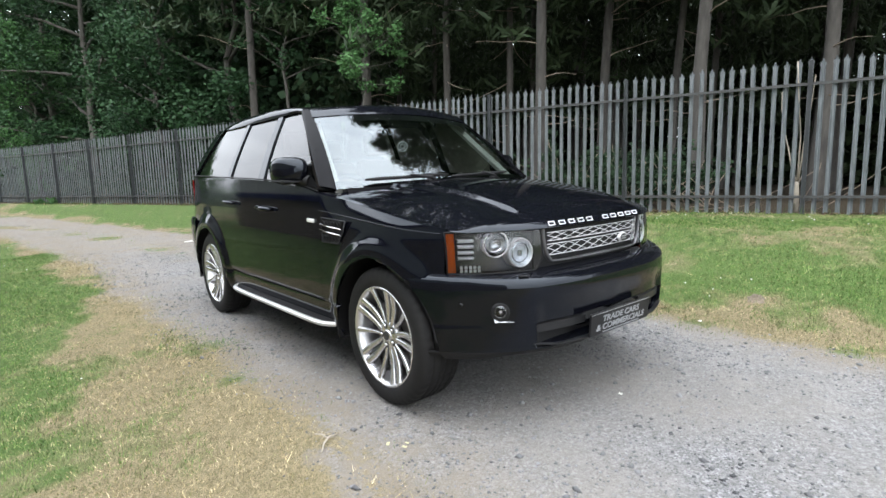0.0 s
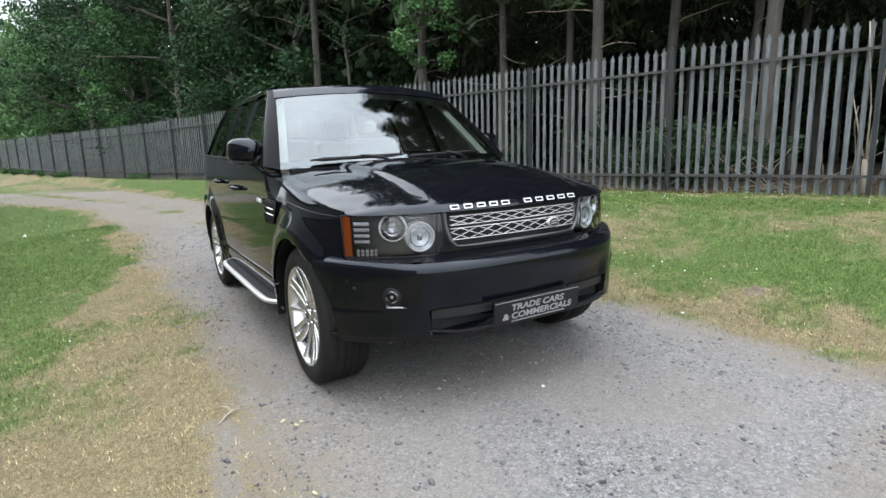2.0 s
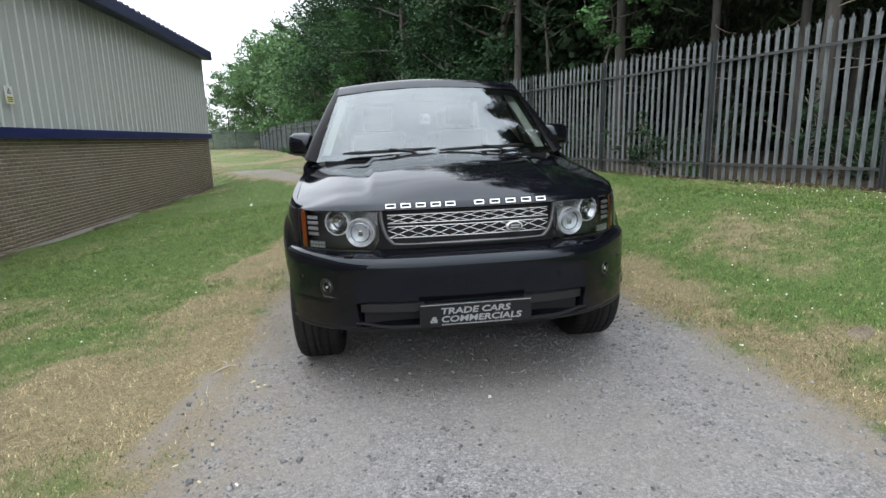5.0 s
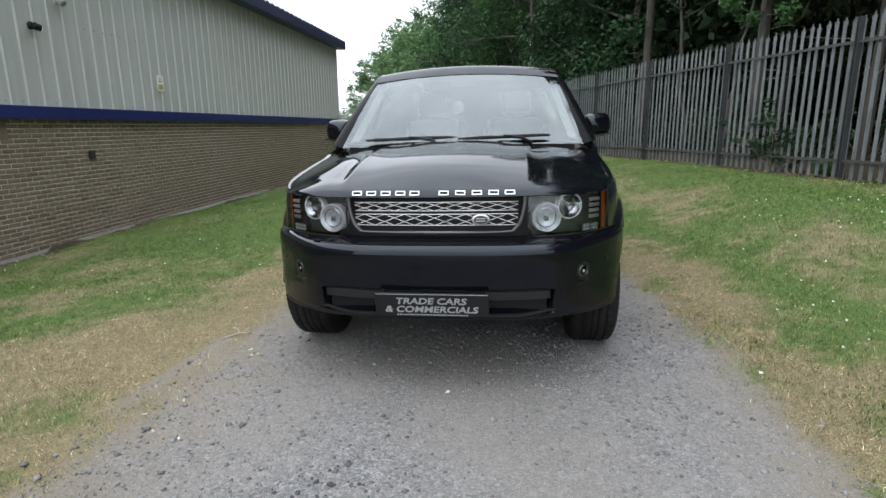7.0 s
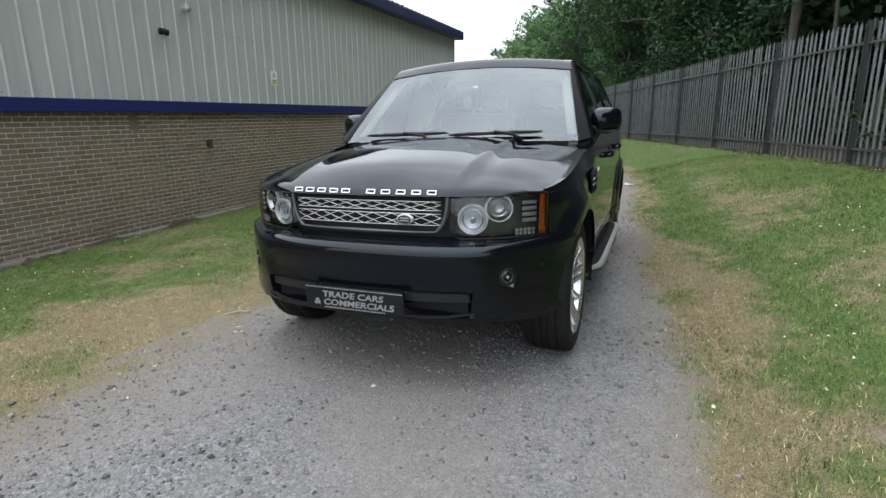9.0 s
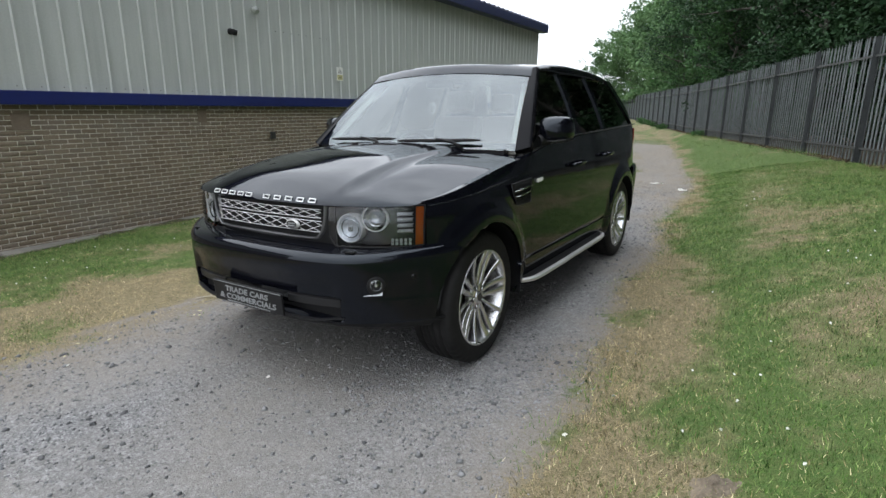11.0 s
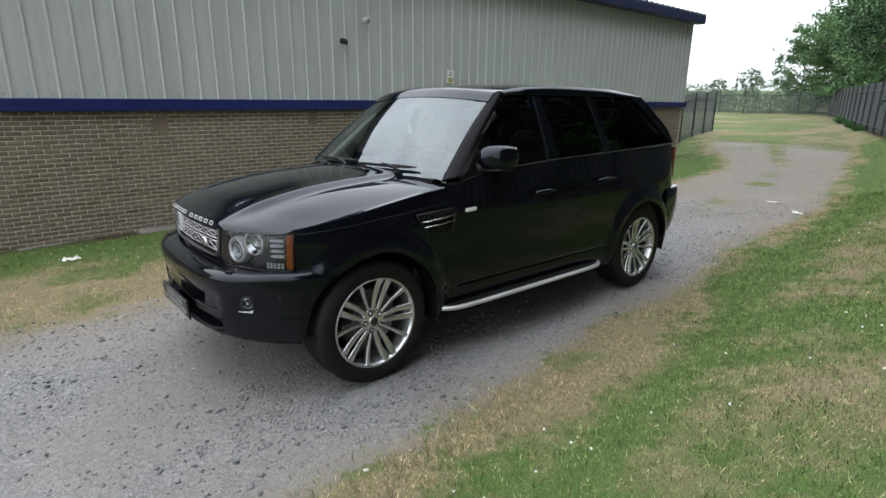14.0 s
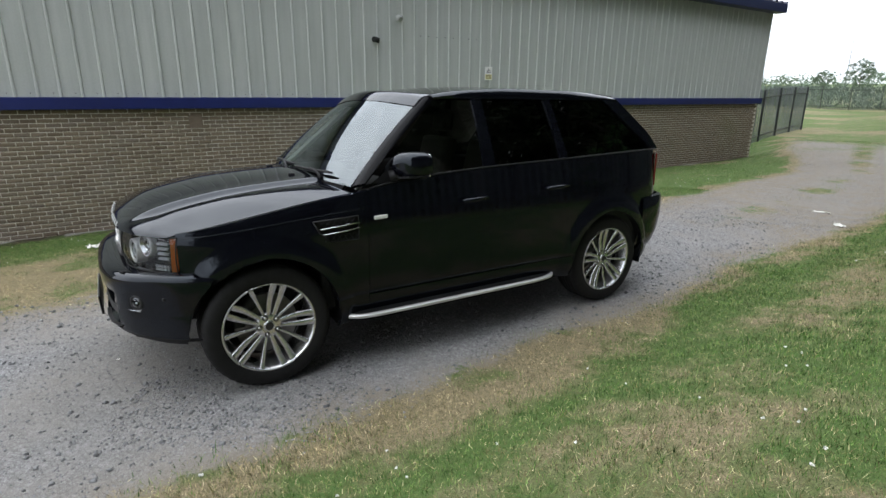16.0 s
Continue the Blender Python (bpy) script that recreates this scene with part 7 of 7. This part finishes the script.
scatter_stones("loose_gravel", "grey angular loose stones on the track", -1.7, 1.8, -4.5, 8.0, 64000, 0.0025, 0.0105, 71)
scatter_stones("coarse_gravel", "larger dark stones scattered over the track", -1.6, 1.7, -4.0, 7.0, 8000, 0.005, 0.021, 72, 3.5)
scatter_stones("wheel_gravel", "stones pushed up round the wheels", 0.1, 1.7, -1.5, 1.3, 9000, 0.004, 0.013, 73, 2.0, lambda x, y: ((x - 0.9) / 0.45) ** 2 + ((y + 0.15) / 0.75) ** 2 < 0.25 + 1.5 * fbm(x, y, 2.2, 75))
scatter_stones("far_gravel", "loose stones on the far track", -5.0, 1.2, 8.0, 18.0, 9000, 0.004, 0.011, 74)


def clover():
    """White clover heads, one little tuft each, in one object."""
    rs = np.random.RandomState(81)
    n = 420
    x, y = np.concatenate([rs.uniform(1.8, 6.2, n), rs.uniform(-6.0, -2.0, 130)]), np.concatenate([rs.uniform(-2.0, 10, n), rs.uniform(-2, 10, 130)])
    ok = (x < fence_x(y) - 0.2) & (dry_mask(x, y) < 0.5) & (fbm(x, y, 0.6, 83) > 0.42)
    x, y = x[ok], y[ok]
    z = ground_z(x, y) + 0.035
    v, f = leaf_cloud(np.stack([x, y, z], -1), np.full(len(x), 0.006), 9, 0.010, rs, 0.8, 0, 0.7)
    tagged(new("clover_flowers", mesh_from("clover_flowers", v, f, M_WHITE)), "small white clover flowers in the grass", "flowers", kind="stuff")


clover()


def scrap(name, label, x, y, w, l, material, seed, category="litter", crumple=0.35, lift=0.01):
    """A crumpled flat scrap lying on the ground."""
    rs = np.random.RandomState(seed)
    n = 7
    rows = []
    for i in range(n):
        row = []
        for j in range(n):
            u, v = i / (n - 1) - 0.5, j / (n - 1) - 0.5
            row.append((u * w + rs.normal(0, w * 0.05), v * l + rs.normal(0, l * 0.05), abs(rs.normal(0, 1)) * min(w, l) * crumple))
        rows.append(row)
    bm = loft(rows, thick=0.001, inside=(0, 0, -1))
    solo(name, bm, material, label, category, at=pose(x, y, float(ground_z(x, y) + ground_bumps(np.array([x]), np.array([y]), road_mask(np.array([x]), np.array([y])))[0]) + lift, 0, 0, rs.uniform(0, 360)))


scrap("paper_scrap", "crumpled white paper at the edge of the track", 0.90, 7.15, 0.12, 0.09, M_PAPER, 1, crumple=0.2)
scrap("paper_strip", "torn pale paper strip on the track", 0.35, 7.95, 0.04, 0.20, M_PAPER, 2, crumple=0.2)
scrap("plastic_bag", "crumpled white plastic bag on the grass", -4.3, -0.9, 0.17, 0.11, M_PAPER, 3, crumple=0.22, lift=0.015)
scrap("fallen_leaf", "pale yellow fallen leaf on the gravel", -1.17, -0.35, 0.028, 0.015, M_DEADLEAF, 4, crumple=0.12)
scrap("fallen_leaf", "pale yellow fallen leaf on the gravel", -1.13, -0.42, 0.021, 0.014, M_DEADLEAF, 5, crumple=0.12)
scrap("fallen_leaf", "pale yellow fallen leaf on the gravel", -1.10, -0.40, 0.018, 0.012, M_DEADLEAF, 10, crumple=0.12)
scrap("fallen_leaf", "pale dry leaf on the parched verge", -1.22, -0.94, 0.024, 0.011, M_DEADLEAF, 11, crumple=0.12)
scrap("fallen_leaf", "pale dry leaf on the parched verge", -1.33, -1.07, 0.022, 0.011, M_DEADLEAF, 12, crumple=0.12)
scrap("fallen_leaf", "pale dry leaf on the parched verge", -1.20, -1.20, 0.020, 0.010, M_DEADLEAF, 13, crumple=0.12)
scrap("paper_crumb", "tiny white paper crumb on the gravel", 0.03, -0.78, 0.02, 0.015, M_PAPER, 6)
scrap("paper_crumb", "tiny white paper crumb on the gravel", 1.55, -0.52, 0.02, 0.015, M_PAPER, 7)
scrap("paper_crumb", "tiny white paper crumb on the grass", -1.05, -1.25, 0.016, 0.009, M_PAPER, 8)
scrap("paper_crumb", "tiny white paper crumb on the grass", -3.0, 8.6, 0.08, 0.05, M_PAPER, 9)


def twig():
    """A small bleached forked root lying on the verge."""
    x, y = -1.36, -0.14
    t = thing("twig", "small bleached forked root on the verge of the track", "twig", at=pose(x, y, float(ground_z(x, y)) + 0.012, 0, 0, 35))
    part("stem", tube([(-0.09, -0.02, 0), (-0.03, 0.0, 0.006), (0.02, 0.0, 0.012), (0.07, -0.02, 0.004)], [0.003, 0.005, 0.005, 0.002], 6), M_PALEWOOD, t)
    part("fork", tube([(0.01, 0.0, 0.010), (0.015, 0.03, 0.022), (0.0, 0.06, 0.028)], [0.004, 0.004, 0.002], 6), M_PALEWOOD, t)


twig()


def stalks(name, label, x0, x1, y0, y1, count, seed, keep):
    """Cut stalks lying loose on the turf, as one object."""
    rs = np.random.RandomState(seed)
    x, y = rs.uniform(x0, x1, count), rs.uniform(y0, y1, count)
    ok = (rs.rand(count) > road_mask(x, y)) & keep(x, y) & (fbm(x, y, 1.3, seed) + 0.5 * dry_mask(x, y) > 0.62)
    x, y = x[ok], y[ok]
    n = len(x)
    a, half, w = rs.uniform(0, 2 * math.pi, n), rs.uniform(0.006, 0.022, n), rs.uniform(0.0004, 0.0009, n)
    dx, dy = np.cos(a), np.sin(a)
    ends = []
    for k, up in ((-1, rs.uniform(0.008, 0.02, n)), (1, rs.uniform(0.012, 0.035, n))):
        px, py = x + k * half * dx, y + k * half * dy
        pz = ground_z(px, py) + ground_bumps(px, py, road_mask(px, py)) + up
        ends.append((px, py, pz))
    (ax, ay, az), (bx, by, bz) = ends
    v = np.stack([np.stack([ax - dy * w, ay + dx * w, az], -1), np.stack([bx - dy * w, by + dx * w, bz], -1), np.stack([bx + dy * w, by - dx * w, bz], -1), np.stack([ax + dy * w, ay - dx * w, az], -1)], 1).reshape(-1, 3)
    me = mesh_from(name, v, np.arange(n * 4).reshape(-1, 4), M_BLADE)
    attribute(me, "dry", np.ones(n * 4))
    tagged(new(name, me), label, "grass", kind="stuff")


stalks("straw_clippings", "dry cut straw lying on the grass", -6.0, -1.0, -3.2, 6.0, 15000, 91, near_left)
stalks("bank_clippings", "dry cut straw lying on the grass bank", 0.8, 6.0, -2.6, 7.0, 5000, 92, near_right)


def bare_patch(x, y, r, seed):
    """A little mound of bare pale earth in the turf."""
    rs = np.random.RandomState(seed)
    rows = []
    for k in np.linspace(0.02, 1, 7):
        a = np.linspace(0, 2 * math.pi, 26, endpoint=False)
        q = r * k * (1 + 0.22 * np.sin(2 * a + 1) + 0.1 * np.sin(5 * a) + rs.normal(0, 0.03, 26))
        px, py = x + q * np.cos(a), y + q * 1.25 * np.sin(a)
        pz = ground_z(px, py) + ground_bumps(px, py, 0 * px) + 0.02 * (1 - k ** 2) - 0.004 + rs.normal(0, 0.006, 26)
        rows.append(np.stack([px, py, pz], -1))
    solo("earth_patch", loft(rows, wrap=True), M_EARTH, "small mound of bare pale earth in the grass", "earth")


bare_patch(2.12, -0.70, 0.07, 93)


# ---- brickwork: the stretch that the camera passes nearest as single bricks, the rest joined ----
def brickwork(b):
    tan = math.tan(radians(1.2))
    top = BAND_Z - BAND_H + 0.004
    courses = 33
    full = brick_mesh(BRICK_L)
    pitch, rise = BRICK_L + JOINT, BRICK_H + JOINT
    wall = part("brick_wall", boxm(-0.03, -0.0045, WALL_FROM, WALL_END - 0.014, -1.0, top), M_MORTAR, b, "buff brick wall in stretcher bond")
    near, rest = [], []
    rnd = random.Random(9)
    for c in range(courses):
        z = top - 0.008 - BRICK_H - c * rise
        y = WALL_FROM + (pitch / 2 if c % 2 else 0.0)
        while y + BRICK_L < WALL_END:
            (near if 0.9 < y < 3.4 and c < 25 else rest).append((y, z, BRICK_L))
            y += pitch
    for y, z, L in near[:300]:
        part("brick", full, M_BRICK, wall, at=pose(rnd.uniform(-0.002, 0.002), y, z))
    rest += near[300:]
    # the return at the far end shows edge-on only
    ob = part("bricks", bricks_joined(rest, M_BRICK), M_BRICK, wall)
    ob["kind"] = "stuff"
    ends = []
    for c in range(courses):
        z = top - 0.008 - BRICK_H - c * rise
        for k in range(22):
            ends.append((k * pitch + (pitch / 2 if c % 2 else 0.0), z, BRICK_L))
    end = part("end_bricks", bricks_joined(ends, M_BRICK), M_BRICK, wall, at=pose(0, WALL_END, 0, 0, 0, 90) @ pose(0, 0, 0))
    end["kind"] = "stuff"


brickwork(THE_BUILDING)
